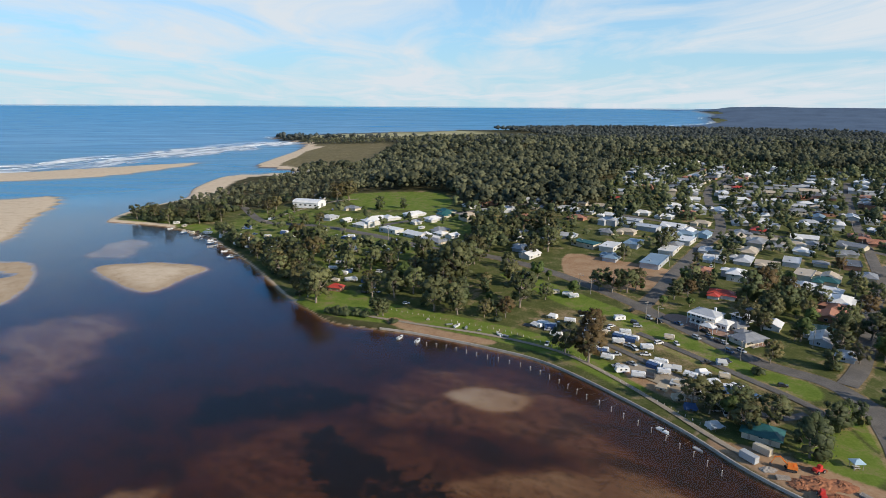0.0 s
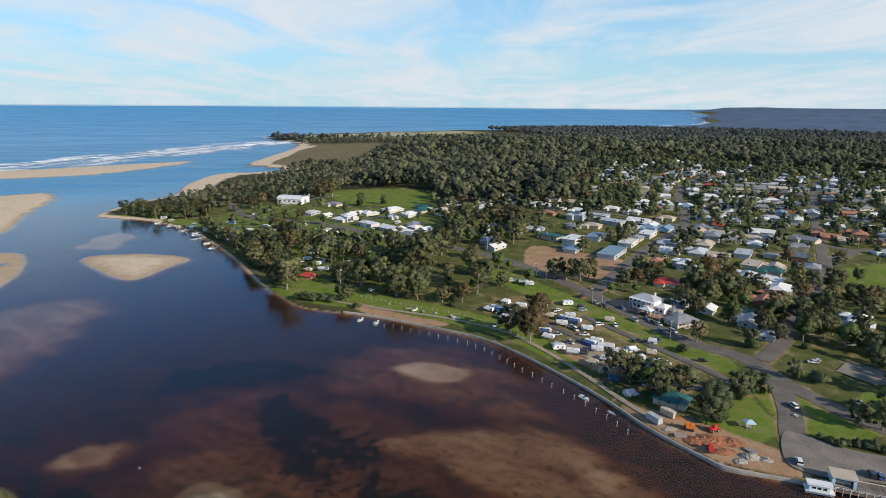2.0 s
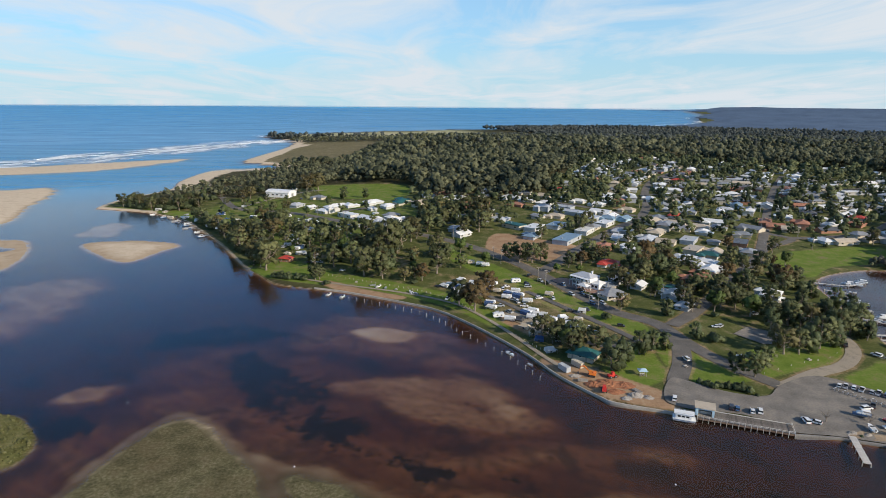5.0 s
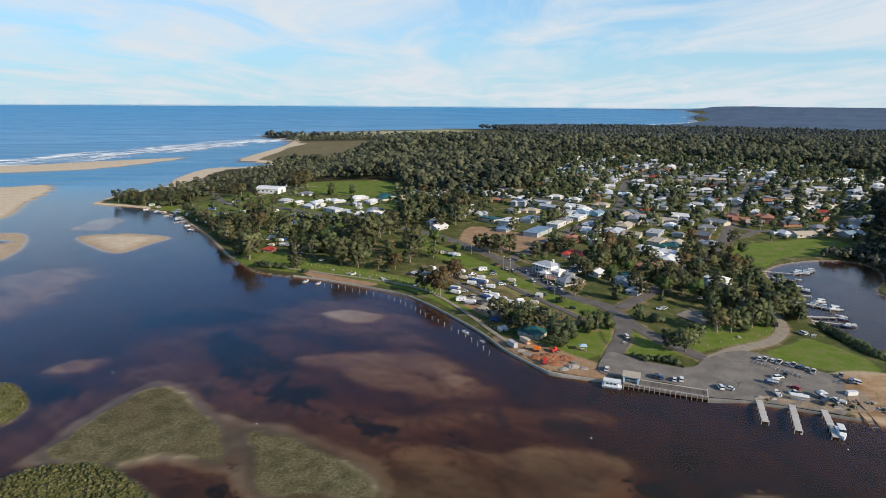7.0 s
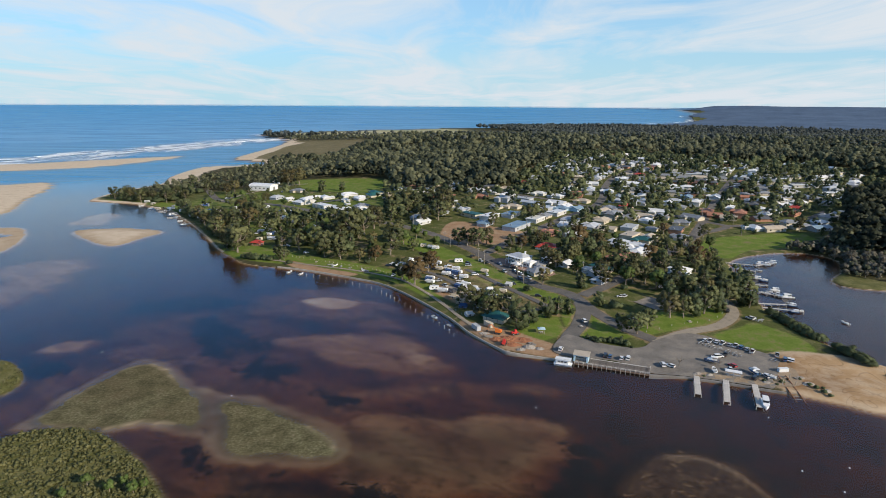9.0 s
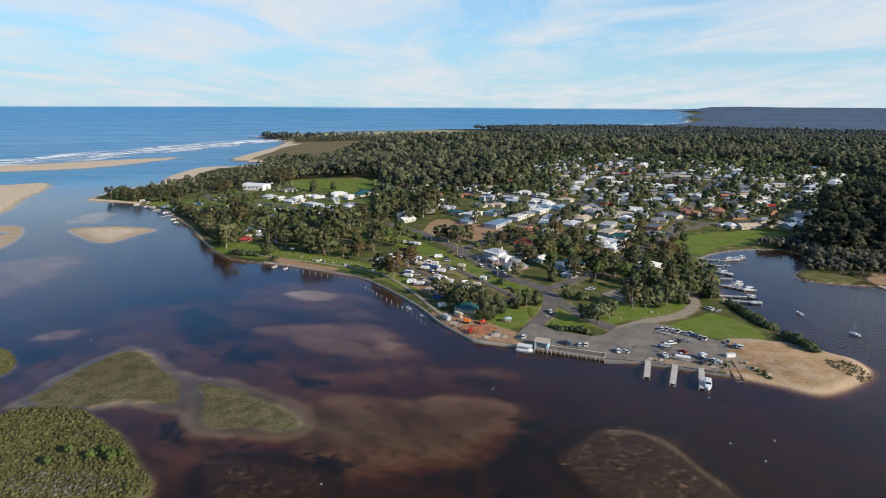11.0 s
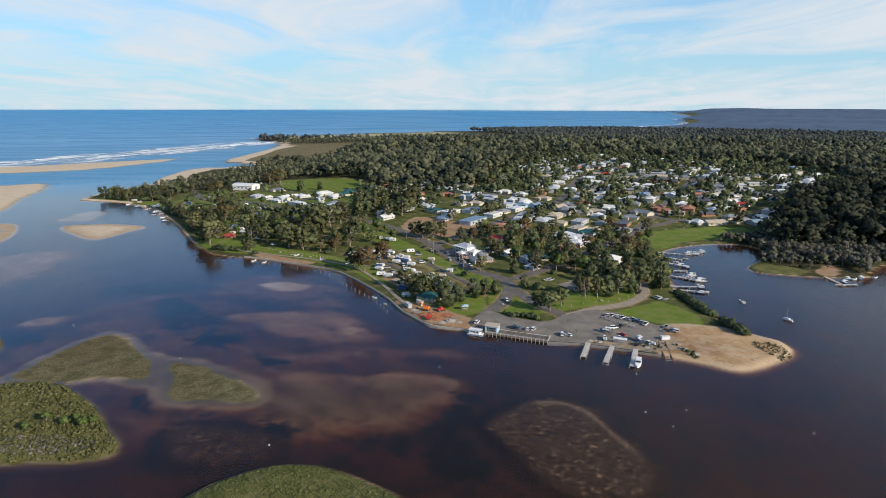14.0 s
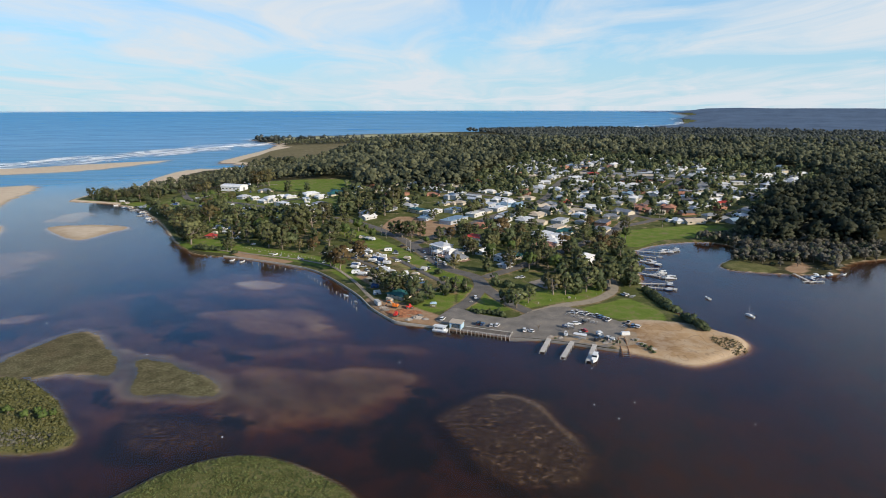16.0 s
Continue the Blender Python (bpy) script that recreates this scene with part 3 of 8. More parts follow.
quads = np.stack([quads, quads + 1, quads + nx + 1, quads + nx], 1)

m_ground, nt, b = nodes_of("ground_cover")


def attr(n):
    a = nt.nodes.new("ShaderNodeAttribute")
    a.attribute_name = n
    return a.outputs["Fac"]


pos = position(nt)
n_fine, n_mid, n_big = noise_node(nt, 0.9, 5, 0.65, 0, pos), noise_node(nt, 0.12, 5, 0.6, 0.3, pos), noise_node(nt, 0.022, 4, 0.55, 0.5, pos)
grain = math_node(nt, "MULTIPLY_ADD", n_fine.outputs[0], 0.4, math_node(nt, "MULTIPLY", n_mid.outputs[0], 0.6))
rough_grass = ramp_node(nt, grain, [(0.3, (0.045, 0.06, 0.018)), (0.5, (0.092, 0.106, 0.032)), (0.7, (0.2, 0.172, 0.088))]).outputs[0]
lawn = ramp_node(nt, grain, [(0.3, (0.085, 0.135, 0.018)), (0.52, (0.15, 0.205, 0.036)), (0.72, (0.255, 0.24, 0.085))]).outputs[0]
soil = ramp_node(nt, grain, [(0.3, (0.24, 0.145, 0.082)), (0.5, (0.36, 0.232, 0.138)), (0.7, (0.46, 0.335, 0.212))]).outputs[0]
sand = ramp_node(nt, grain, [(0.3, (0.46, 0.36, 0.25)), (0.5, (0.62, 0.505, 0.365)), (0.7, (0.74, 0.635, 0.485))]).outputs[0]
marsh = ramp_node(nt, grain, [(0.3, (0.1, 0.088, 0.04)), (0.5, (0.185, 0.155, 0.078)), (0.7, (0.3, 0.25, 0.15))]).outputs[0]
weed = ramp_node(nt, math_node(nt, "MULTIPLY_ADD", n_fine.outputs[0], 0.7, math_node(nt, "MULTIPLY", n_mid.outputs[0], 0.3)), [(0.36, (0.1, 0.104, 0.05)), (0.5, (0.185, 0.18, 0.096)), (0.64, (0.3, 0.28, 0.18))]).outputs[0]
litter = ramp_node(nt, grain, [(0.3, (0.03, 0.032, 0.014)), (0.6, (0.075, 0.07, 0.032)), (0.75, (0.12, 0.1, 0.05))]).outputs[0]


def edged(name, soft=0.25):
    """A zone whose edge is frayed by the grain."""
    v = math_node(nt, "ADD", attr(name), math_node(nt, "MULTIPLY_ADD", grain, 1.1, -0.55))
    r = nt.nodes.new("ShaderNodeMapRange")
    r.inputs["From Min"].default_value, r.inputs["From Max"].default_value = 0.5 - soft, 0.5 + soft
    nt.links.new(v, r.inputs["Value"])
    return r.outputs[0]


land = mix_node(nt, edged("woods"), rough_grass, litter)
worn = ramp_node(nt, math_node(nt, "MULTIPLY_ADD", n_mid.outputs[0], 0.6, math_node(nt, "MULTIPLY", n_big.outputs[0], 0.4)), [(0.56, (0, 0, 0)), (0.64, (0.55, 0.55, 0.55))]).outputs[0]
patchy = ramp_node(nt, math_node(nt, "MULTIPLY_ADD", n_mid.outputs[0], 0.7, math_node(nt, "MULTIPLY", n_fine.outputs[0], 0.3)), [(0.51, (0, 0, 0)), (0.66, (0.75, 0.75, 0.75))]).outputs[0]
land = mix_node(nt, worn, land, soil)
land = mix_node(nt, edged("lawn"), land, mix_node(nt, patchy, lawn, (0.2, 0.158, 0.08)))
marsh = mix_node(nt, ramp_node(nt, n_big.outputs[0], [(0.4, (0, 0, 0)), (0.62, (0.4, 0.4, 0.4))]).outputs[0], marsh, (0.105, 0.1, 0.045))
marsh = mix_node(nt, attr("isle"), marsh, ramp_node(nt, grain, [(0.35, (0.075, 0.085, 0.024)), (0.65, (0.2, 0.185, 0.075))]).outputs[0])
# Bare pans and reddish sedge on the open marsh, pale pasture on the headland.
sedge = noise_node(nt, 0.016, 4, 0.6, 0.6, pos)
marsh = mix_node(nt, math_node(nt, "MULTIPLY", attr("pasture"), 0.9), marsh, ramp_node(nt, sedge.outputs[0], [(0.36, (0.25, 0.24, 0.12)), (0.5, (0.42, 0.4, 0.22)), (0.64, (0.5, 0.46, 0.3))]).outputs[0])
land = mix_node(nt, edged("marsh"), land, marsh)
land = mix_node(nt, edged("bare"), land, soil)
# Wheel tracks: thin loops that follow no one direction.
loops = noise_node(nt, 0.035, 1.5, 0.5, 1.2, pos)
near_line = math_node(nt, "PINGPONG", math_node(nt, "MULTIPLY", loops.outputs[0], 11.0), 0.5)
tracked = math_node(nt, "MULTIPLY", ramp_node(nt, near_line, [(0.0, (1, 1, 1)), (0.08, (0, 0, 0))]).outputs[0], math_node(nt, "MULTIPLY", math_node(nt, "MULTIPLY", attr("yard"), n_mid.outputs[0]), 0.95))
scuffed = ramp_node(nt, n_mid.outputs[0], [(0.36, (0.5, 0.5, 0.5)), (0.56, (1, 1, 1))]).outputs[0]
yard = mix_node(nt, math_node(nt, "MULTIPLY", attr("yard"), scuffed), sand, ramp_node(nt, n_big.outputs[0], [(0.4, (0.29, 0.175, 0.088)), (0.62, (0.5, 0.33, 0.175))]).outputs[0])
land = mix_node(nt, edged("beach"), land, mix_node(nt, tracked, yard, (0.2, 0.13, 0.075)))
rim = mix_node(nt, math_node(nt, "MULTIPLY", n_mid.outputs[0], 0.5), (0.3, 0.26, 0.17), (0.16, 0.14, 0.08))
land = mix_node(nt, math_node(nt, "MULTIPLY", edged("weed_rim", 0.4), 0.12), land, rim)
mud = ramp_node(nt, math_node(nt, "MULTIPLY_ADD", n_big.outputs[0], 0.5, math_node(nt, "MULTIPLY", n_mid.outputs[0], 0.5)), [(0.44, (0, 0, 0)), (0.62, (0.55, 0.55, 0.55))]).outputs[0]
weed = mix_node(nt, mud, weed, (0.12, 0.085, 0.045))
clumps = noise_node(nt, 0.42, 4, 0.6, 0.6, pos)
shelly = ramp_node(nt, clumps.outputs[0], [(0.38, (0.045, 0.031, 0.017)), (0.5, (0.11, 0.076, 0.04)), (0.6, (0.2, 0.145, 0.078)), (0.72, (0.5, 0.41, 0.27))]).outputs[0]
shelly = mix_node(nt, ramp_node(nt, n_mid.outputs[0], [(0.42, (0, 0, 0)), (0.6, (0.75, 0.75, 0.75))]).outputs[0], shelly, (0.09, 0.062, 0.034))
shelly = mix_node(nt, math_node(nt, "MULTIPLY", attr("crest"), math_node(nt, "MULTIPLY_ADD", n_fine.outputs[0], 2.8, -0.8)), shelly, (0.55, 0.47, 0.35))
weed = mix_node(nt, ramp_node(nt, n_mid.outputs[0], [(0.4, (0.4, 0.4, 0.4)), (0.54, (0, 0, 0))]).outputs[0], weed, (0.062, 0.05, 0.028))
weed = mix_node(nt, attr("mound"), weed, shelly)
silt = ramp_node(nt, grain, [(0.35, (0.13, 0.112, 0.074)), (0.65, (0.25, 0.215, 0.15))]).outputs[0]
land = mix_node(nt, math_node(nt, "MULTIPLY", edged("silt", 0.5), 0.9), land, silt)
land = mix_node(nt, edged("weed", 0.22), land, weed)
# Sand just above the water stays wet and dark.
level = nt.nodes.new("ShaderNodeSeparateXYZ")
nt.links.new(pos, level.inputs[0])
damp = nt.nodes.new("ShaderNodeMapRange")
for nm, val in (("From Min", 0.04), ("From Max", 0.42), ("To Min", 0.8), ("To Max", 0.0)):
    damp.inputs[nm].default_value = val
nt.links.new(math_node(nt, "MULTIPLY_ADD", grain, 0.3, math_node(nt, "ADD", level.outputs[2], -0.15)), damp.inputs["Value"])
land = mix_node(nt, damp.outputs[0], land, mix_node(nt, 1.0, land, (0.66, 0.6, 0.54), "MULTIPLY"))
# Under water the lake's brown and the sea's blue take light away with depth.
raw = math_node(nt, "MAXIMUM", attr("depth"), 0.0)
turn = nt.nodes.new("ShaderNodeMapping")
turn.inputs["Rotation"].default_value = (0, 0, radians(32))
nt.links.new(pos, turn.inputs[0])
long = nt.nodes.new("ShaderNodeMapping")
long.inputs["Scale"].default_value = (0.3, 1, 1)
nt.links.new(turn.outputs[0], long.inputs[0])
scour = noise_node(nt, 0.1, 11, 0.7, 0.7, long.outputs[0])
depth = math_node(nt, "MAXIMUM", math_node(nt, "MULTIPLY_ADD", math_node(nt, "SUBTRACT", scour.outputs[0], 0.5), math_node(nt, "MULTIPLY", math_node(nt, "MINIMUM", math_node(nt, "MULTIPLY", raw, 1.3), 1.0), 1.3), raw), 0.0)
sea_f = attr("sea")
patch = noise_node(nt, 0.06, 8, 0.7, 0.5, pos)
dark_weed = math_node(nt, "MULTIPLY", ramp_node(nt, patch.outputs[0], [(0.5, (0, 0, 0)), (0.58, (1, 1, 1))]).outputs[0], math_node(nt, "MINIMUM", math_node(nt, "MULTIPLY", math_node(nt, "MAXIMUM", math_node(nt, "SUBTRACT", depth, 0.3), 0.0), 2.2), 0.7))
tuft = noise_node(nt, 0.3, 8, 0.75, 0.4, pos)
tufty = math_node(nt, "MULTIPLY", ramp_node(nt, tuft.outputs[0], [(0.5, (0, 0, 0)), (0.6, (1, 1, 1))]).outputs[0], math_node(nt, "MINIMUM", math_node(nt, "MULTIPLY", math_node(nt, "MAXIMUM", math_node(nt, "SUBTRACT", depth, 0.22), 0.0), 2.5), 0.6))
stained = mix_node(nt, math_node(nt, "MINIMUM", math_node(nt, "MULTIPLY", raw, 1.4), 0.85), land, mix_node(nt, 1.0, land, (0.7, 0.6, 0.5), "MULTIPLY"))
bed = mix_node(nt, math_node(nt, "MAXIMUM", dark_weed, tufty), stained, (0.05, 0.045, 0.025))
meadow = noise_node(nt, 0.045, 11, 0.72, 0.35, turn.outputs[0])
grown = nt.nodes.new("ShaderNodeMapRange")
grown.inputs["From Min"].default_value, grown.inputs["From Max"].default_value, grown.inputs["To Max"].default_value = 1.21, 1.33, 0.93
nt.links.new(math_node(nt, "ADD", math_node(nt, "MULTIPLY_ADD", tuft.outputs[0], 0.9, math_node(nt, "MULTIPLY_ADD", meadow.outputs[0], 1.8, -0.85)), math_node(nt, "MULTIPLY", attr("meadow"), 0.9)), grown.inputs["Value"])
wet = math_node(nt, "MINIMUM", math_node(nt, "MULTIPLY", raw, 6.0), 1.0)
bed = mix_node(nt, math_node(nt, "MULTIPLY", grown.outputs[0], wet), bed, (0.011, 0.013, 0.012))
keep = nt.nodes.new("ShaderNodeCombineColor")
for k, (lake, ocean) in enumerate(((-1.66, -1.6), (-2.55, -0.9), (-3.4, -0.6))):
    rate = math_node(nt, "MULTIPLY_ADD", sea_f, ocean - lake, lake)
    nt.links.new(math_node(nt, "EXPONENT", math_node(nt, "MULTIPLY", rate, depth)), keep.inputs[k])
seen = mix_node(nt, 1.0, bed, keep.outputs[0], "MULTIPLY")
body = mix_node(nt, sea_f, (0.0135, 0.0125, 0.0085), (0.052, 0.33, 0.61))
away = math_node(nt, "SUBTRACT", 1.0, math_node(nt, "EXPONENT", math_node(nt, "MULTIPLY", depth, -1.2)))
nt.links.new(mix_node(nt, away, seen, mix_node(nt, 1.0, seen, body, "ADD")), b.inputs["Base Color"])
b.inputs["Roughness"].default_value = 0.95
b.inputs["Specular IOR Level"].default_value = 0.1
bump_node(nt, grain, 0.5, 0.25, b)

me = link_mesh("ground", np.stack([fx, fy, FZ], 1), quads, m_ground, True)


def zone(polys, soft):
    v = np.full(fx.shape, -1e3)
    for p in polys:
        lo, hi = p.min(0) - 40, p.max(0) + 40
        k = (fx > lo[0]) & (fx < hi[0]) & (fy > lo[1]) & (fy < hi[1])
        v[k] = np.maximum(v[k], inside_distance(fx[k], fy[k], p))
    return np.clip(0.5 + v / soft, 0, 1)


in_town = inside_distance(fx, fy, TOWN)
z_weed = np.maximum.reduce([np.clip(zone([p for _, _, p in WEEDS[:2]], 12.0) * 1.1, 0, 1), np.clip(zone([WEEDS[2][2]], 26.0) * 2.4, 0, 1), np.clip(zone([SHOALS[8][2]], 20.0) * 2.0, 0, 1), 0.58 * zone([SHOALS[7][2]], 30.0)])
z_isl = zone([p for _, p in ISLANDS], 7.0)
water_level = lift(fx, fy)
tip = zone([spline([(362, 292), (358, 272), (371, 262), (388, 262), (394, 272), (386, 285), (378, 300)])], 5.0)
z_marsh = np.maximum(np.maximum(z_isl, tip), np.clip(0.5 + np.minimum.reduce([(fy - 1090) / 40, (-150 - fx) / 60, (1750 - fy) / 100, FDS / 20]), 0, 1))
heath = smooth(1900, 2150, fy) * smooth(420, 150, fx + 0.3 * (fy - 2200)) * (FDS > 30) * smooth(70, 110, FDS)
point_values(me, "woods", np.clip(0.5 - in_town / 20, 0, 1) * (FDS > 0) * (1 - heath) * (fy < 2950))
point_values(me, "lawn", np.maximum(zone(LAWNS[:8] + LAWNS[9:], 3.0), 0.55 * zone(LAWNS[8:9], 20.0)))
point_values(me, "marsh", np.maximum(z_marsh, heath * 0.9))
point_values(me, "pasture", heath)
CAMP = spline([(50, 335), (92, 330), (126, 275), (154, 225), (150, 203), (126, 205), (100, 214), (72, 285)])
bare = np.maximum(zone(BARE, 3.0), 0.4 * zone([CAMP], 12.0))
shore = (fx > -150) & (fx < 420) & (fy > 100) & (fy < 520)
verge = np.full(int(shore.sum()), 99.0)
for nm, half, line in ROADS:
    if nm.startswith("road") and line[:, 1].min() < 500:
        verge = np.minimum(verge, line_distance(fx[shore], fy[shore], line[::2]) - half)
bare[shore] = np.maximum(bare[shore], 0.5 * smooth(3.2, 0.6, verge))
point_values(me, "bare", bare)
point_values(me, "isle", np.maximum(z_isl, tip) > 0.02)
beachy = np.clip(0.5 + (9 - FDS) / 8, 0, 1) * np.where((fx < -180) | (fx > 255), 1, 0.8)
beachy = np.where((fx > -90) & (fx < 240) & (FDS > 0), np.clip(0.5 + (0.3 - FDS) / 2, 0, 1), beachy)
beachy = np.where((fx > -262) & (fx <= -90) & (fy < 600) & (FDS > 0), np.clip(0.5 + (2.0 - FDS) / 2, 0, 1), beachy)
beachy = np.where((fx < -215) & (fy > 740) & (fy < 1070), np.clip(0.5 + (26 + 34 * fractal(fx, fy, 60, 78) - FDS) / 14, 0, 1), beachy)
beachy = np.where((fx < -200) & (fy > 1060) & (fy < 1900), np.clip(0.5 + (14 + 62 * fractal(fx, fy, 90, 77) - FDS) / 12, 0, 1), beachy)
beachy = np.where((fx > 268) & (fy > 150) & (FDS > 0), np.clip(0.5 + (0.4 - FDS) / 2, 0, 0.5), beachy)
beachy = np.maximum(beachy, zone(SANDS, 4.0))
point_values(me, "yard", zone(SANDS[:1], 10.0))
point_values(me, "meadow", zone(DARKS, 26.0))
point_values(me, "silt", np.maximum(np.maximum(zone([FLAT], 24.0), zone([WEEDS[2][2]], 70.0)), np.clip(1.6 * zone([p for _, p in ISLANDS], 30.0), 0, 1)) * (FDS < 0) * (FZ < 0.06))
point_values(me, "beach", beachy * (1 - np.clip((zone([p for _, p in ISLANDS], 9.0) - 0.3) / 0.4, 0, 1)))
point_values(me, "weed", z_weed)
edge_of = inside_distance(fx, fy, WEEDS[2][2])
point_values(me, "crest", np.exp(-((edge_of - 1.2) / 1.1) ** 2) * smooth(-3, 4, 0.75 * (fx - 172) + 0.65 * (fy - 60)))
point_values(me, "weed_rim", zone([p for _, _, p in WEEDS[:2]], 13.0))
point_values(me, "mound", np.maximum(zone([WEEDS[2][2]], 30.0), zone([SHOALS[8][2]], 24.0)) > 0.01)
point_values(me, "depth", np.where(FZ < water_level, water_level - FZ, 0))
sea_side = smooth(-60, 330, 0.62 * (-fx - 190) + 0.78 * (fy - 420)) * (0.35 + 0.65 * smooth(0, 200, 0.62 * (-fx - 330) + 0.78 * (fy - 620))) * smooth(30, -20, fx + 0.0 * fy - 500)
point_values(me, "sea", np.where(FDS < 0, np.maximum(sea_side * (fx < -200), (fy > 1400)), 0))
tagged(new("ground", me), "grassy foreshore land, pale sand bars and brown lake bed", "ground", kind="structure")

# ---- water ----
m_water, nt, b = nodes_of("lake_and_sea_water")
pos = position(nt)
face = nt.nodes.new("ShaderNodeLayerWeight")
face.inputs["Blend"].default_value = 0.5
fres = math_node(nt, "MULTIPLY_ADD", math_node(nt, "POWER", face.outputs["Facing"], 5.0), 0.972, 0.025)
gl = nt.nodes.new("ShaderNodeBsdfGlossy")
gl.inputs["Roughness"].default_value = 0.09
sep = nt.nodes.new("ShaderNodeSeparateXYZ")
nt.links.new(pos, sep.inputs[0])
off = math_node(nt, "MULTIPLY_ADD", sep.outputs[0], -0.62, math_node(nt, "MULTIPLY_ADD", sep.outputs[1], 0.78, -690.0))
at_sea = math_node(nt, "MINIMUM", math_node(nt, "MAXIMUM", math_node(nt, "DIVIDE", off, 260.0), 0.0), 1.0)
nt.links.new(math_node(nt, "MULTIPLY_ADD", at_sea, 0.2, 0.12), gl.inputs["Roughness"])
clear = nt.nodes.new("ShaderNodeBsdfTransparent")
clear.inputs[0].default_value = (0.94, 0.94, 0.94, 1)
mp = nt.nodes.new("ShaderNodeMapping")
mp.inputs["Rotation"].default_value = (0, 0, radians(35))
mp.inputs["Scale"].default_value = (1, 0.4, 1)
nt.links.new(pos, mp.inputs[0])
rip = noise_node(nt, 1.3, 4, 0.6, 0.2, mp.outputs[0])
swell = noise_node(nt, 0.06, 3, 0.5, 0.2, mp.outputs[0])
wind = noise_node(nt, 0.012, 3, 0.5, 0.8, pos)
hh = math_node(nt, "MULTIPLY_ADD", swell.outputs[0], 1.5, math_node(nt, "MULTIPLY", rip.outputs[0], math_node(nt, "MULTIPLY_ADD", wind.outputs[0], 0.5, 0.05)))
bmp = nt.nodes.new("ShaderNodeBump")
bmp.inputs["Strength"].default_value, bmp.inputs["Distance"].default_value = 0.42, 0.35
nt.links.new(hh, bmp.inputs["Height"])
nt.links.new(bmp.outputs[0], gl.inputs["Normal"])
nt.links.new(bmp.outputs[0], face.inputs["Normal"])
mx = nt.nodes.new("ShaderNodeMixShader")
# Wave slopes at sea turn the surface towards the eye, so that less of the low sky is mirrored.
mp_s = nt.nodes.new("ShaderNodeMapping")
mp_s.inputs["Rotation"].default_value = (0, 0, radians(-28))
mp_s.inputs["Scale"].default_value = (0.0022, 0.012, 1)
nt.links.new(pos, mp_s.inputs[0])
gusts = noise_node(nt, 1.0, 7, 0.68, 0.6, mp_s.outputs[0])
gust = math_node(nt, "MULTIPLY_ADD", math_node(nt, "MULTIPLY_ADD", gusts.outputs[0], 2.4, -1.2), math_node(nt, "MULTIPLY", at_sea, 0.85), 1.0)
nt.links.new(math_node(nt, "MULTIPLY", math_node(nt, "MULTIPLY", fres, gust), math_node(nt, "MULTIPLY_ADD", at_sea, -0.45, 1.0)), mx.inputs[0])
nt.links.new(clear.outputs[0], mx.inputs[1])
nt.links.new(gl.outputs[0], mx.inputs[2])
nt.links.new(mx.outputs[0], nt.nodes["Material Output"].inputs["Surface"])
rings = [0.0] + list(np.geomspace(300, 2000, 6)) + list(np.linspace(2150, 4750, 22))
wv, wf, seg = [(MID[0], MID[1], 0)], [], 128
for r in rings[1:]:
    for k in range(seg):
        a = 2 * math.pi * k / seg
        px, py = MID[0] + r * math.cos(a), MID[1] + r * math.sin(a)
        wv.append((px, py, float(lift(px, py))))
for k in range(seg):
    wf.append((0, 1 + k, 1 + (k + 1) % seg))
for i in range(len(rings) - 2):
    o = 1 + i * seg
    for k in range(seg):
        wf.append((o + k, o + seg + k, o + seg + (k + 1) % seg, o + (k + 1) % seg))
water = new("water", link_mesh("water", wv, wf, m_water))
tagged(water, "still brown lake water meeting the blue sea", "water", kind="structure")


# ---- far hills on the skyline: low wooded ridges one behind the other, distance haze painted in as blue ----
v, f = [], []
steps, far_rings = np.radians(np.linspace(16, 60, 150)), np.linspace(3020, 4738, 40)
for r in far_rings:
    hx, hy = MID[0] + r * np.sin(steps), MID[1] + r * np.cos(steps)
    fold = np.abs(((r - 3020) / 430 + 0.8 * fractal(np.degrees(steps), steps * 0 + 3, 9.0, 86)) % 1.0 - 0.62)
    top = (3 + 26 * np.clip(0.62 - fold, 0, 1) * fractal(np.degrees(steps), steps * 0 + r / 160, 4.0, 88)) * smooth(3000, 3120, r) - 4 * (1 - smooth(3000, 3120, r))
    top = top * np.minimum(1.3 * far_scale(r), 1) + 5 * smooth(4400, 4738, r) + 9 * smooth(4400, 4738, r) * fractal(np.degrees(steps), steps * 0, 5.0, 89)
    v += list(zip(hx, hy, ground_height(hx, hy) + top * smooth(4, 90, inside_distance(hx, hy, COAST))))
v = np.array(v)
on_land = inside_distance(v[:, 0], v[:, 1], COAST) > 6
for i in range(len(far_rings) - 1):
    for k in range(149):
        q = (i * 150 + k, i * 150 + k + 1, (i + 1) * 150 + k + 1, (i + 1) * 150 + k)
        if on_land[list(q)].all():
            f.append(q)
tagged(new("backdrop_hills", link_mesh("backdrop_hills", v, f, HILLS, True)), "low wooded hills on the far skyline, haze painted in as blue", "hills", kind="structure")


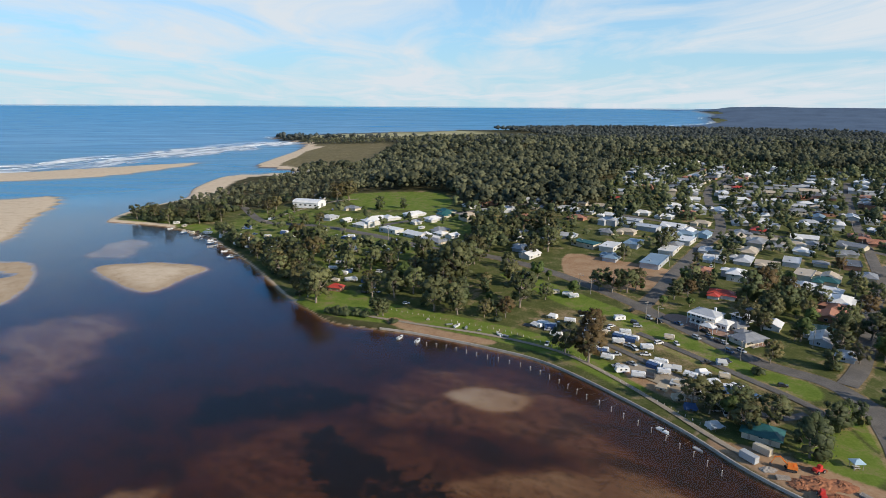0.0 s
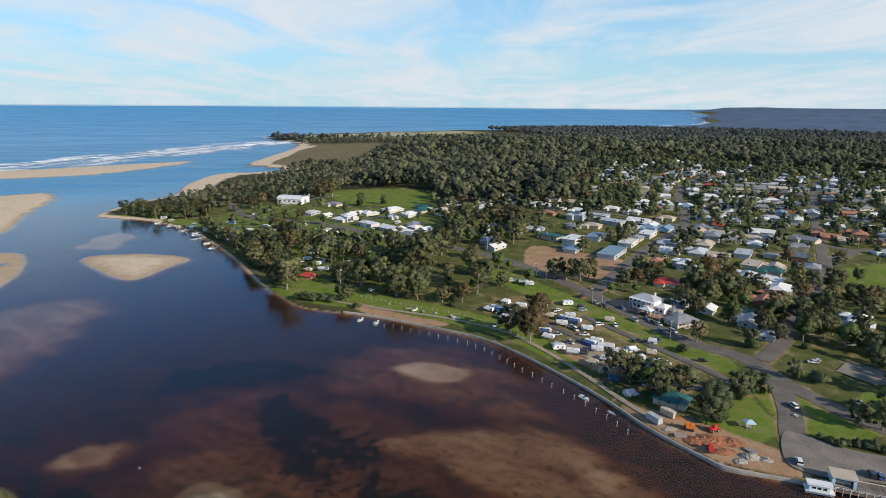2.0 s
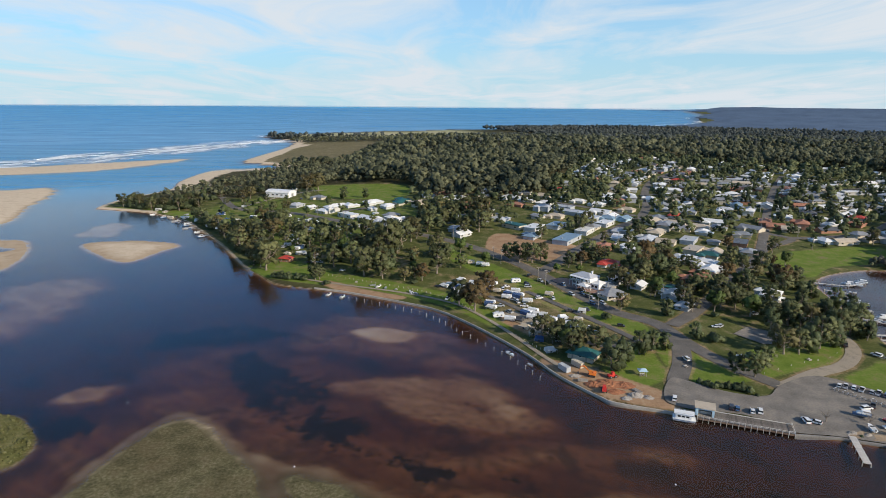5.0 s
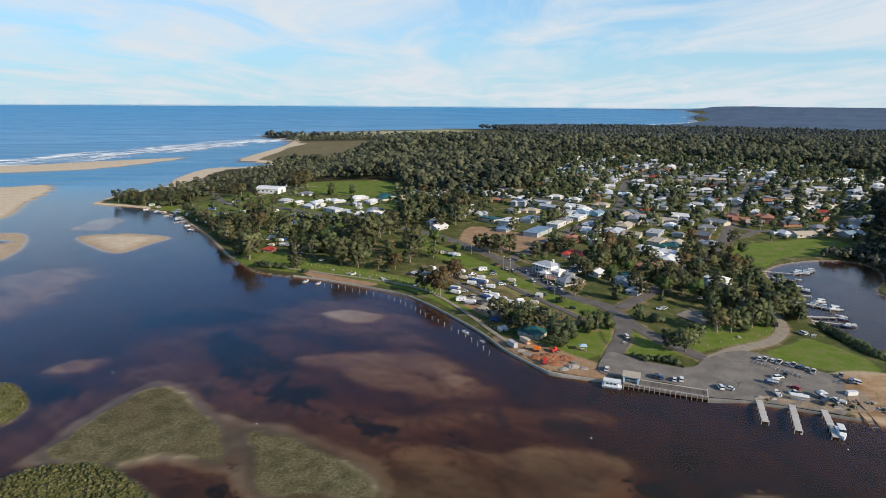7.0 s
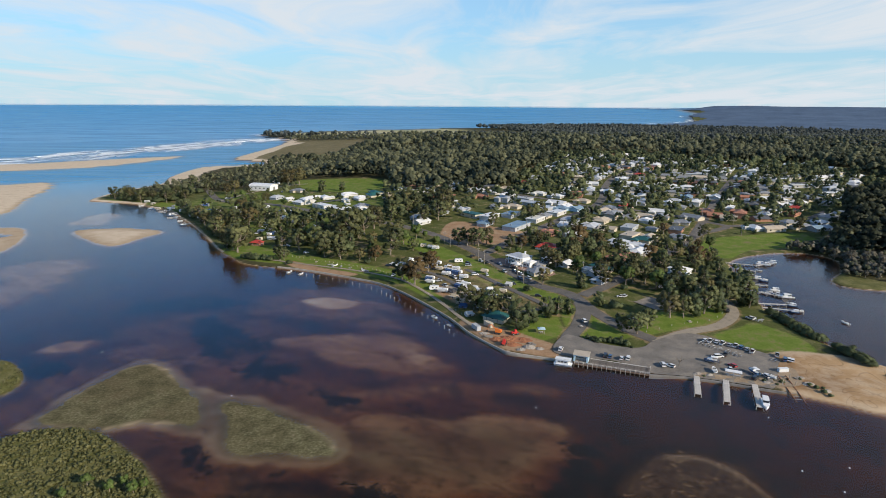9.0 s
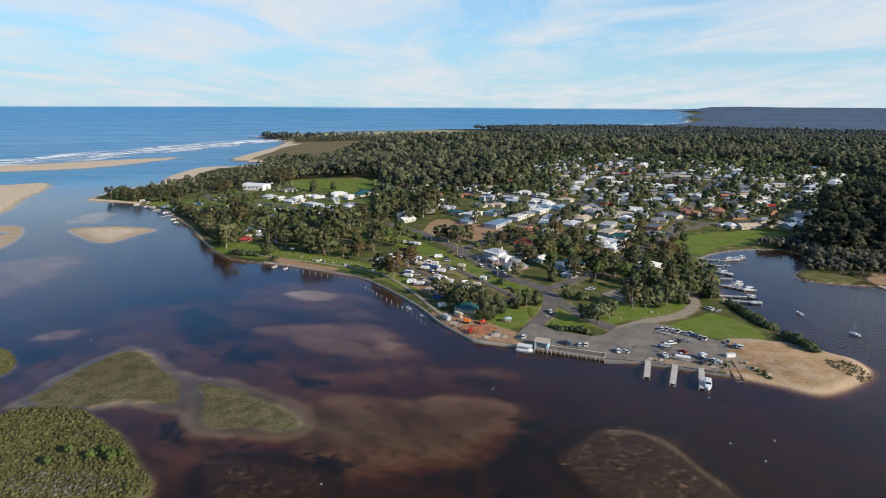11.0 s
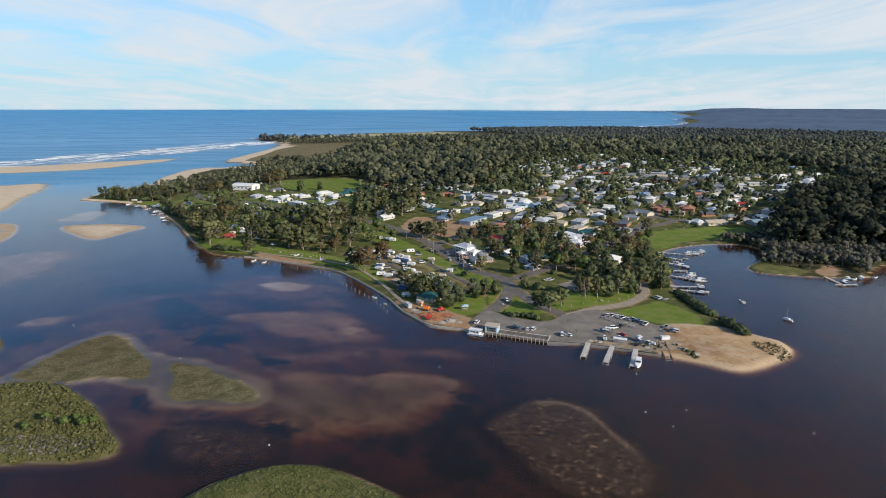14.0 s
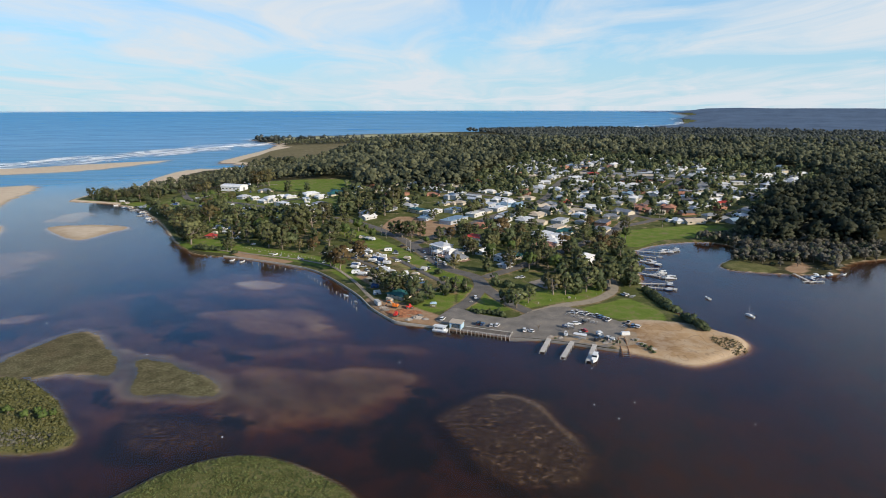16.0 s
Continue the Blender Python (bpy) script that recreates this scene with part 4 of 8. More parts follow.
# ---- roads, paths ----
def strip(line, half, up, step=2.5):
    """A band along a line of the plan, laid on the ground: verts and faces."""
    d = np.r_[0, np.cumsum(np.hypot(*np.diff(line, axis=0).T))]
    s = np.linspace(0, d[-1], max(2, int(d[-1] / step)))
    px, py = np.interp(s, d, line[:, 0]), np.interp(s, d, line[:, 1])
    tx, ty = np.gradient(px), np.gradient(py)
    ll = np.hypot(tx, ty)
    ox, oy = -ty / ll, tx / ll
    cols = [-1.0, -0.5, 0.0, 0.5, 1.0]
    v = []
    for c in cols:
        qx, qy = px + ox * c * half, py + oy * c * half
        v.append(np.stack([qx, qy, quick_height(qx, qy) + up + 0.06 * (1 - c * c)], 1))
    v = np.stack(v, 1).reshape(-1, 3)
    f = [(i * 5 + k, i * 5 + k + 1, i * 5 + k + 6, i * 5 + k + 5) for i in range(len(s) - 1) for k in range(4)]
    return v, f


for k, (nm, half, line) in enumerate(ROADS):
    v, f = strip(line, half, 0.10 + 0.012 * k)
    v[:, 2] += 0.02
    mat = GRAVEL if nm in ("road_gravel_loop", "road_oval", "path_foreshore") else ROADWAY
    tagged(new(nm, link_mesh(nm, v, [q[::-1] for q in f], mat, True)),
           {GRAVEL: "pale gravel track across the grass"}.get(mat, "grey worn asphalt road with grass verges"), "road" if "road" in nm else "path", kind="structure")


import itertools


# ---- making things ----
class Geo:
    """Collects verts and faces of one mesh."""

    def __init__(self):
        self.v, self.f = [], []

    def add(self, verts, faces):
        o = len(self.v)
        self.v += [tuple(map(float, p)) for p in verts]
        self.f += [tuple(i + o for i in q) for q in faces]
        return self

    def box(self, x0, x1, y0, y1, z0, z1, taper=0.0):
        t = taper
        v = [(x0, y0, z0), (x1, y0, z0), (x1, y1, z0), (x0, y1, z0), (x0 + t, y0 + t, z1), (x1 - t, y0 + t, z1), (x1 - t, y1 - t, z1), (x0 + t, y1 - t, z1)]
        return self.add(v, [(3, 2, 1, 0), (4, 5, 6, 7), (0, 1, 5, 4), (1, 2, 6, 5), (2, 3, 7, 6), (3, 0, 4, 7)])

    def loft(self, rings, cap=True):
        """Skin over rings of equal count."""
        n = len(rings[0])
        v = [p for r in rings for p in r]
        f = [(i * n + k, i * n + (k + 1) % n, (i + 1) * n + (k + 1) % n, (i + 1) * n + k) for i in range(len(rings) - 1) for k in range(n)]
        if cap:
            f += [tuple(range(n))[::-1], tuple((len(rings) - 1) * n + k for k in range(n))]
        return self.add(v, f)

    def tube(self, pts, radii, n=6):
        """A round bar along points."""
        rings = []
        p = [Vector(q) for q in pts]
        for i, q in enumerate(p):
            d = (p[min(i + 1, len(p) - 1)] - p[max(i - 1, 0)]).normalized()
            a = d.cross(Vector((0, 0, 1)) if abs(d.z) < 0.9 else Vector((1, 0, 0))).normalized()
            c = d.cross(a)
            rings.append([q + radii[i] * (math.cos(2 * math.pi * k / n) * a + math.sin(2 * math.pi * k / n) * c) for k in range(n)])
        return self.loft(rings)

    def profile(self, pts, y0, y1, inset=0.0):
        """An outline in x, z drawn out along y, narrower above by inset per metre."""
        zmin = min(p[1] for p in pts)
        return self.loft([[(x, y + s * inset * (z - zmin), z) for x, z in pts] for y, s in ((y0, 1), (y1, -1))])

    def mesh(self, name, material, rounded=False):
        me = bpy.data.meshes.new(name)
        me.from_pydata(self.v, [], self.f)
        for m in material if isinstance(material, (list, tuple)) else [material]:
            me.materials.append(m)
        if rounded:
            me.polygons.foreach_set("use_smooth", [True] * len(me.polygons))
        bm = bmesh.new()
        bm.from_mesh(me)
        if len(bm.faces) < 6000:
            bmesh.ops.recalc_face_normals(bm, faces=bm.faces)
            bm.to_mesh(me)
        bm.free()
        return me


def part(name, geo, material, parent, label="", rounded=False, at=None):
    """Links a mesh as one part under a thing or under a part."""
    ob = new(name, geo if isinstance(geo, bpy.types.Mesh) else geo.mesh(name, material, rounded))
    ob.parent = parent
    if at is not None:
        ob.matrix_basis = at
    if label:
        ob["label"] = label
    return ob


def thing(name, label, category, group=""):
    return tagged(new(name), label, category, group)


MASTERS = {}


def place(key, make, x, y, yaw=0.0, scale=1.0, up=0.0, z=None, label="", group=""):
    """Puts a thing on the ground; the first of its kind is built, the others are copies that share its meshes."""
    zz = (float(quick_height(x, y)) if z is None else z) + up
    m = pose(x, y, zz, 0, 0, yaw)
    if key not in MASTERS:
        ob = MASTERS[key] = make()
        ob.matrix_basis = m
        ob.scale = (scale,) * 3
    else:
        ob = copy_thing(MASTERS[key], m)
        ob.scale = (scale,) * 3
    if label:
        ob["label"] = label
    if group:
        ob["group"] = group
    return ob


rng = np.random.default_rng(11)


# ---- trees ----
def sprays(centres, radii, count, size, rg, flat=0.7, out=1.15):
    """Leaf sprays: small bent blades spread through clumps, turned outwards. Returns verts and faces."""
    n = len(centres)
    who = np.repeat(np.arange(n), count)
    d = rg.normal(size=(len(who), 3))
    d /= np.linalg.norm(d, axis=1, keepdims=True)
    rad = radii[who] * (0.55 + 0.45 * rg.random(len(who)) ** 0.5)
    p = centres[who] + d * rad[:, None] * np.array([1, 1, flat])
    nrm = d * out + rg.normal(size=d.shape) * 0.4 + np.array([0, 0, 0.2])
    nrm /= np.linalg.norm(nrm, axis=1, keepdims=True)
    a = np.cross(nrm, rg.normal(size=d.shape))
    a /= np.linalg.norm(a, axis=1, keepdims=True)
    b2 = np.cross(nrm, a)
    s = size * (0.6 + 0.8 * rg.random(len(who)))[:, None]
    v = np.stack([p - a * s * 0.5, p - b2 * s * 0.34 + nrm * s * 0.08, p + a * s * 0.55, p + b2 * s * 0.34 + nrm * s * 0.12], 1).reshape(-1, 3)
    f = np.arange(len(who) * 4).reshape(-1, 4)
    return v, f


def mesh_of_loops(name, v, faces, material):
    """A mesh from vertices and arrays of faces, each array with its own count of corners."""
    me = bpy.data.meshes.new(name)
    me.vertices.add(len(v))
    me.vertices.foreach_set("co", np.asarray(v, np.float32).ravel())
    total = np.concatenate([np.full(len(f), f.shape[1], np.int32) for f in faces])
    me.loops.add(int(total.sum()))
    me.loops.foreach_set("vertex_index", np.concatenate([f.ravel() for f in faces]).astype(np.int32))
    me.polygons.add(len(total))
    me.polygons.foreach_set("loop_start", np.r_[0, np.cumsum(total)[:-1]].astype(np.int32))
    me.polygons.foreach_set("loop_total", total)
    me.materials.append(material)
    me.polygons.foreach_set("use_smooth", [True] * len(total))
    me.update(calc_edges=True)
    return me


GOLD = (1 + 5**0.5) / 2
ICO_V = np.array([(s * a, t * b, 0) for s in (-1, 1) for t in (-1, 1) for a, b in ((1, GOLD),)] + [(0, s, t * GOLD) for s in (-1, 1) for t in (-1, 1)] + [(t * GOLD, 0, s) for s in (-1, 1) for t in (-1, 1)]) / math.hypot(1, GOLD)
OCT_V = np.array([(1, 0, 0), (-1, 0, 0), (0, 1, 0), (0, -1, 0), (0, 0, 1), (0, 0, -1)], float)


def hull_faces(p):
    """The triangles of a small regular solid, outward."""
    d = np.linalg.norm(p[:, None] - p[None], axis=2)
    e = d[d > 0.01].min() * 1.05
    out = []
    for a, b2, c in itertools.combinations(range(len(p)), 3):
        if max(d[a, b2], d[b2, c], d[a, c]) < e:
            n = np.cross(p[b2] - p[a], p[c] - p[a])
            out.append((a, b2, c) if n @ p[a] > 0 else (a, c, b2))
    return np.array(out)


ICO_F, OCT_F = hull_faces(ICO_V), hull_faces(OCT_V)


def crown_mesh(name, c, rad, hub, blades, size, material, rg, flat=0.8, out=2.0, lumpy=0.5, solid=0.8, fine=True, tone=None):
    """A crown: dense lumpy hearts of foliage with sprays of leaves standing out of them on all sides.
    Shading turns outwards from each clump and from the heart of the crown."""
    n = len(c)
    v1, f1 = sprays(c, rad, blades, 1.0, rg, flat, out)
    q = v1.reshape(-1, 4, 3).mean(1, keepdims=True)
    v1 = (q + (v1.reshape(-1, 4, 3) - q) * np.repeat(np.broadcast_to(size, n), blades)[:, None, None]).reshape(-1, 3)
    pv, pf = (ICO_V, ICO_F) if fine else (OCT_V, OCT_F)
    v2 = c[:, None] + pv[None] * (rad[:, None] * solid * (0.72 + 0.5 * rg.random((n, len(pv)))))[..., None] * np.array([1, 1, flat])
    f2 = (pf[None] + (np.arange(n) * len(pv))[:, None, None]).reshape(-1, 3) + len(v1)
    v2 = v2.reshape(-1, 3)
    me = mesh_of_loops(name, np.concatenate([v1, v2]), [f1, f2], material)
    hub = np.broadcast_to(hub, c.shape)
    at = np.concatenate([np.repeat(q.reshape(-1, 3), 4, 0), v2])
    who = np.concatenate([np.repeat(np.arange(n), blades * 4), np.repeat(np.arange(n), len(pv))])
    a, b2 = at - hub[who], at - c[who]
    a /= np.linalg.norm(a, axis=1, keepdims=True) + 1e-6
    b2 /= np.linalg.norm(b2, axis=1, keepdims=True) + 1e-6
    nrm = (1 - lumpy) * a + lumpy * b2
    nrm /= np.linalg.norm(nrm, axis=1, keepdims=True) + 1e-6
    me.normals_split_custom_set_from_vertices(nrm)
    if tone is not None:
        point_values(me, "tone", tone[who])
    return me


TREE_WORDS = {
    "e": ("gum_tree", "tall grey-green gum tree with a ragged open crown", "tree"),
    "r": ("gum_tree", "gum tree with a rusty olive crown", "tree"),
    "p": ("pine_tree", "dense dark green coastal pine", "tree"),
    "g": ("garden_tree", "bright green leafy garden tree", "tree"),
    "b": ("shrub", "rounded dark green coastal shrub", "shrub"),
    "k": ("paperbark_tree", "greyish paperbark with a thin feathery crown", "tree"),
}


def make_tree(kind, seed, lod=False):
    """A tree 10 m high: tapered trunk, limbs out to the clumps, a crown of many sprays with gaps."""
    rg = np.random.default_rng(seed)
    name, label, cat = TREE_WORDS[kind]
    t = thing(name, label, cat)
    wood = Geo()
    lean = rg.normal(size=2) * 0.35
    few = 0.5 if lod else 1.0
    big = 1.4 if lod else 1.0
    if kind in "er":
        n = 48
        h = 2.4 + 6.4 * rg.random(n) ** 0.8
        spread = (0.9 + 3.1 * np.sin(np.clip((h - 0.9) / 9.4, 0, 1) * math.pi) ** 0.8) * (0.35 + 0.7 * rg.random(n))
        a = rg.random(n) * 2 * math.pi
        c = np.stack([spread * np.cos(a) + lean[0] * h / 6, spread * np.sin(a) + lean[1] * h / 6, h], 1)
        rad = 0.72 + 0.66 * rg.random(n)
        shape = (int(30 * few), 0.36 * big, 0.8)
        mat = LEAF if kind == "e" else LEAF_RUST
    elif kind == "p":
        n = 30
        h = 1.2 + 8.0 * np.linspace(0, 1, n)
        spread = 3.6 * np.sqrt(np.clip(1 - ((h - 4.2) / 5.6) ** 2, 0.04, 1)) * (0.35 + 0.65 * rg.random(n))
        a = rg.random(n) * 2 * math.pi
        c = np.stack([spread * np.cos(a), spread * np.sin(a), h], 1)
        rad = (1.0 + 0.7 * rg.random(n)) * (1.12 - 0.25 * (h - 1.2) / 8.0)
        shape = (int(37 * few), 0.43 * big, 0.95)
        mat = LEAF_DARK
    elif kind == "g":
        n = 22
        d = rg.normal(size=(n, 3))
        d /= np.linalg.norm(d, axis=1, keepdims=True)
        c = np.array([0, 0, 5.4]) + d * np.array([3.2, 3.2, 2.9]) * (0.5 + 0.5 * rg.random((n, 1)))
        rad = 1.2 + 0.7 * rg.random(n)
        shape = (int(40 * few), 0.45 * big, 0.85)
        mat = LEAF_BRIGHT
    elif kind == "b":
        n = 22
        a = rg.random(n) * 2 * math.pi
        r = 3.6 * np.sqrt(rg.random(n))
        c = np.stack([r * np.cos(a), r * np.sin(a), 1.8 + 4.8 * rg.random(n) * (1 - r / 5.0)], 1)
        rad = 1.6 + 0.9 * rg.random(n)
        shape = (int(44 * few), 0.66 * big, 0.85)
        mat = LEAF_DARK
    else:
        n = 30
        h = 2.6 + 6.6 * rg.random(n)
        a = rg.random(n) * 2 * math.pi
        spread = (3.0 - 0.2 * (h - 2.6)) * (0.3 + 0.7 * rg.random(n))
        c = np.stack([spread * np.cos(a), spread * np.sin(a), h], 1)
        rad = 0.7 + 0.6 * rg.random(n)
        shape = (int(39 * few), 0.38 * big, 0.9)
        mat = LEAF_GREY
    top = 7.6 if kind != "b" else 3.0
    wood.tube([(0, 0, -0.4), (lean[0] * 0.3, lean[1] * 0.3, 1.6), (lean[0] * 0.8, lean[1] * 0.8, 4.0 * top / 7.6), (lean[0] * 1.2, lean[1] * 1.2, top)], [0.34, 0.25, 0.17, 0.05], 6)
    for k in range(0, n, 8 if lod else 3):
        z0 = min(max(1.4, c[k][2] * 0.55), top - 0.3)
        s = z0 / 5.0
        wood.tube([(lean[0] * s * 0.9, lean[1] * s * 0.9, z0), 0.55 * c[k] + np.array([0, 0, 0.15 * z0]), c[k]], [0.12, 0.08, 0.03], 4)
    part("trunk", wood, BARK, t)
    hub = np.array([lean[0] * 0.7, lean[1] * 0.7, 1.2 if kind == "b" else 4.6])
    me = crown_mesh("crown", c, rad, hub, shape[0], shape[1], mat, rg, shape[2], 1.5, 0.36, 0.68 if kind != "k" else 0.55, not lod)
    part("crown", me, None, t)
    return t


LEAF_RUST = foliage("rusty_gum_leaves", (0.06, 0.045, 0.018), (0.17, 0.115, 0.05), 0.25)


def tree(kind, x, y, height, group=""):
    s = int(abs(x * 7.3 + y * 3.1)) % (5 if kind == "e" else 3)
    lod = y > 520
    if x > 200 and y < 320 and height > 15:
        height = 15 + 0.35 * (height - 15)
    if kind == "p":
        height *= 0.86
    return place(("tree", kind, s, lod), lambda: make_tree(kind, 100 * ord(kind) + s, lod), x, y, (x * 37.7 + y * 91.3) % 360, height / 10.0, group=group)


def make_bare_tree(seed):
    """A leafless tree: trunk, forking limbs and twigs."""
    rg = np.random.default_rng(seed)
    t = thing("bare_tree", "leafless grey-brown tree by the boat ramp", "tree")
    trunk = Geo().tube([(0, 0, -0.3), (0.1, 0, 1.2), (0.0, 0.1, 2.2)], [0.16, 0.12, 0.09], 6)
    tw = Geo()
    for k in range(9):
        a, el = 2 * math.pi * k / 9 + rg.random() * 0.5, 0.5 + 0.7 * rg.random()
        p = np.array([0, 0, 1.1 + 1.1 * rg.random()])
        q = p + 2.3 * np.array([math.cos(a) * math.cos(el), math.sin(a) * math.cos(el), math.sin(el)])
        tw.tube([p, (p + q) / 2 + np.array([0, 0, 0.15]), q], [0.07, 0.05, 0.03], 5)
        for j in range(4):
            b2, e2 = a + rg.normal() * 0.7, el + rg.normal() * 0.4
            s = p + (q - p) * (0.45 + 0.15 * j)
            tw.tube([s, s + 1.3 * np.array([math.cos(b2) * math.cos(e2), math.sin(b2) * math.cos(e2), math.sin(e2)])], [0.03, 0.012], 4)
    part("trunk", trunk, BARK, t)
    part("branches", tw, BARK, t)
    return t


# ---- houses ----
ROOF_OF = {"w": (ROOF_WHITE, "white steel"), "z": (ROOF_ZINC, "zinc-grey steel"), "g": (ROOF_GREY, "grey steel"), "r": (ROOF_RED, "bright red steel"), "t": (TERRACOTTA, "terracotta tiled"),
           "b": (ROOF_BLUE, "blue steel"), "c": (ROOF_TAN, "tan steel"), "G": (ROOF_GREEN, "dark green steel"), "d": (ROOF_DARK, "charcoal"), "B": (ROOF_BLUE, "blue steel")}
WALL_OF = {"w": WALLWHITE, "z": GREYWALL, "g": CREAM, "r": WALLWHITE, "t": BRICK, "b": GREYWALL, "c": CREAM, "G": CREAM, "d": BRICK, "B": BLUEWALL}


def window(parent, x, y, z, w, h, side):
    """A framed pane set 3 cm proud of a wall; side: the axis and sense it looks along."""
    g, p = Geo(), Geo()
    ax, sg = side
    e, d = 0.09, 0.05

    def put(geo, u0, u1, z0, z1, d0, d1):
        if ax == "y":
            geo.box(x + u0, x + u1, min(y + sg * d0, y + sg * d1), max(y + sg * d0, y + sg * d1), z + z0, z + z1)
        else:
            geo.box(min(x + sg * d0, x + sg * d1), max(x + sg * d0, x + sg * d1), y + u0, y + u1, z + z0, z + z1)

    for u0, u1, z0, z1 in ((-w / 2 - e, w / 2 + e, -e, 0), (-w / 2 - e, w / 2 + e, h, h + e), (-w / 2 - e, -w / 2, 0, h), (w / 2, w / 2 + e, 0, h), (-0.03, 0.03, 0, h)):
        put(g, u0, u1, z0, z1, 0.0, d + 0.03)
    put(p, -w / 2, w / 2, 0, h, 0.0, d)
    fr = part("window", g, WHITE, parent)
    part("pane", p, GLASS, fr)
    return fr


def gable_roof(lx, ly, z, pitch, over=0.6, thick=0.18):
    """Two slopes with thickness, the ridge along x."""
    hx, hy = lx / 2 + over, ly / 2 + over
    rise = hy * pitch
    g = Geo()
    for s in (1, -1):
        v = [(-hx, s * hy, z - over * pitch), (hx, s * hy, z - over * pitch), (hx, 0, z + rise - over * pitch), (-hx, 0, z + rise - over * pitch)]
        g.loft([v, [(a, b2, c + thick) for a, b2, c in v]])
    return g


def hip_roof(lx, ly, z, pitch, over=0.6, thick=0.2):
    hx, hy = lx / 2 + over, ly / 2 + over
    zz, top = z - over * pitch, z - over * pitch + hy * pitch
    rx = max(hx - hy, 0.3)
    v = [(-hx, -hy, zz), (hx, -hy, zz), (hx, hy, zz), (-hx, hy, zz), (-hx, -hy, zz + thick), (hx, -hy, zz + thick), (hx, hy, zz + thick), (-hx, hy, zz + thick), (-rx, 0, top + thick), (rx, 0, top + thick)]
    return Geo().add(v, [(3, 2, 1, 0), (0, 1, 5, 4), (1, 2, 6, 5), (2, 3, 7, 6), (3, 0, 4, 7), (4, 5, 9, 8), (6, 7, 8, 9), (5, 6, 9), (7, 4, 8)])


def make_house(colour, size, form, far=False):
    """A low weatherboard or brick house: walls, roof, chimney or flue, windows, door, verandah."""
    lx = {"s": 9.5, "m": 15.0, "l": 20.5, "x": 32.0}[size]
    ly = {"s": 7.5, "m": 9.8, "l": 11.0, "x": 13.0}[size]
    wall_h = {"hip": 2.55, "gable": 2.55, "flat": 3.3, "two": 5.2}[form]
    roof, word = ROOF_OF[colour]
    t = thing("house", f"{'two-storey' if form == 'two' else 'single-storey'} house with a {word} {'flat' if form == 'flat' else form if form != 'two' else 'hip'} roof", "house")
    g = Geo().box(-lx / 2, lx / 2, -ly / 2, ly / 2, -1.2, wall_h)
    if form == "gable":
        pit = 0.38
        for sx in (-1, 1):
            x0 = sx * (lx / 2 - 0.02)
            tri = [(-ly / 2, wall_h), (ly / 2, wall_h), (0, wall_h + ly / 2 * pit)]
            g.loft([[(x0 - sx * 0.2, a, c) for a, c in tri], [(x0, a, c) for a, c in tri]])
    wall = part("wall", g, WALL_OF[colour], t)
    if form == "flat":
        r = Geo().box(-lx / 2 - 0.5, lx / 2 + 0.5, -ly / 2 - 0.5, ly / 2 + 0.5, wall_h, wall_h + 0.25)
        r.box(-lx / 2 - 0.5, lx / 2 + 0.5, -ly / 2 - 0.5, -ly / 2 - 0.3, wall_h + 0.25, wall_h + 0.6)
    else:
        r = hip_roof(lx, ly, wall_h, 0.38, 0.85) if form in ("hip", "two") else gable_roof(lx, ly, wall_h, 0.38, 0.75)
    rf = part("roof", r, roof, t)
    if size != "x" and form != "flat" and not far:
        part("flue", Geo().tube([(lx * 0.22, ly * 0.18, wall_h + 0.5), (lx * 0.22, ly * 0.18, wall_h + 2.3)], [0.16, 0.16], 6), GALV, rf)
    if size in "lx":
        for k in range(1 if far else 3):
            u = Geo().box(-lx * 0.3 + k * lx * 0.22, -lx * 0.3 + k * lx * 0.22 + 1.5, ly * 0.06, ly * 0.06 + 1.2, wall_h + 0.3, wall_h + (1.6 if form != "flat" else 1.1), 0.12)
            part("roof_vent", u, GALV, rf)
    floors = (0.9, 3.6) if form == "two" else (0.9,)
    for z in floors if far else ():
        for u in (-0.32, 0.28):
            part("window", Geo().box(u * lx - 0.9, u * lx + 0.9, -ly / 2 - 0.05, -ly / 2, z, z + 1.25), GLASS, t)
    if size in "ml" and form != "flat":
        wx = lx * 0.42
        wg = part("wing", Geo().box(lx * 0.06, lx * 0.06 + wx, ly / 2 - 0.3, ly / 2 + 4.6, -1.2, wall_h - 0.3), WALL_OF[colour], t)
        part("wing_roof", hip_roof(5.6, wx, wall_h - 0.35, 0.4), roof, wg, at=pose(lx * 0.06 + wx / 2, ly / 2 + 2.0, 0.04, 0, 0, 90))
    for z in () if far else floors:
        for u in ((-0.34, -0.1, 0.3) if size == "s" else (-0.38, -0.16, 0.12, 0.36)):
            window(t, u * lx, -ly / 2, z, 1.7, 1.2, ("y", -1))
        window(t, lx / 2, -0.1 * ly, z, 1.6, 1.2, ("x", 1))
        window(t, -lx / 2, 0.1 * ly, z, 1.6, 1.2, ("x", -1))
        window(t, 0.2 * lx, ly / 2, z, 1.7, 1.2, ("y", 1))
    if not far:
        part("door", Geo().box(-0.02 * lx - 0.48, -0.02 * lx + 0.48, -ly / 2 - 0.06, -ly / 2, 0.05, 2.1), TIMBER, t)
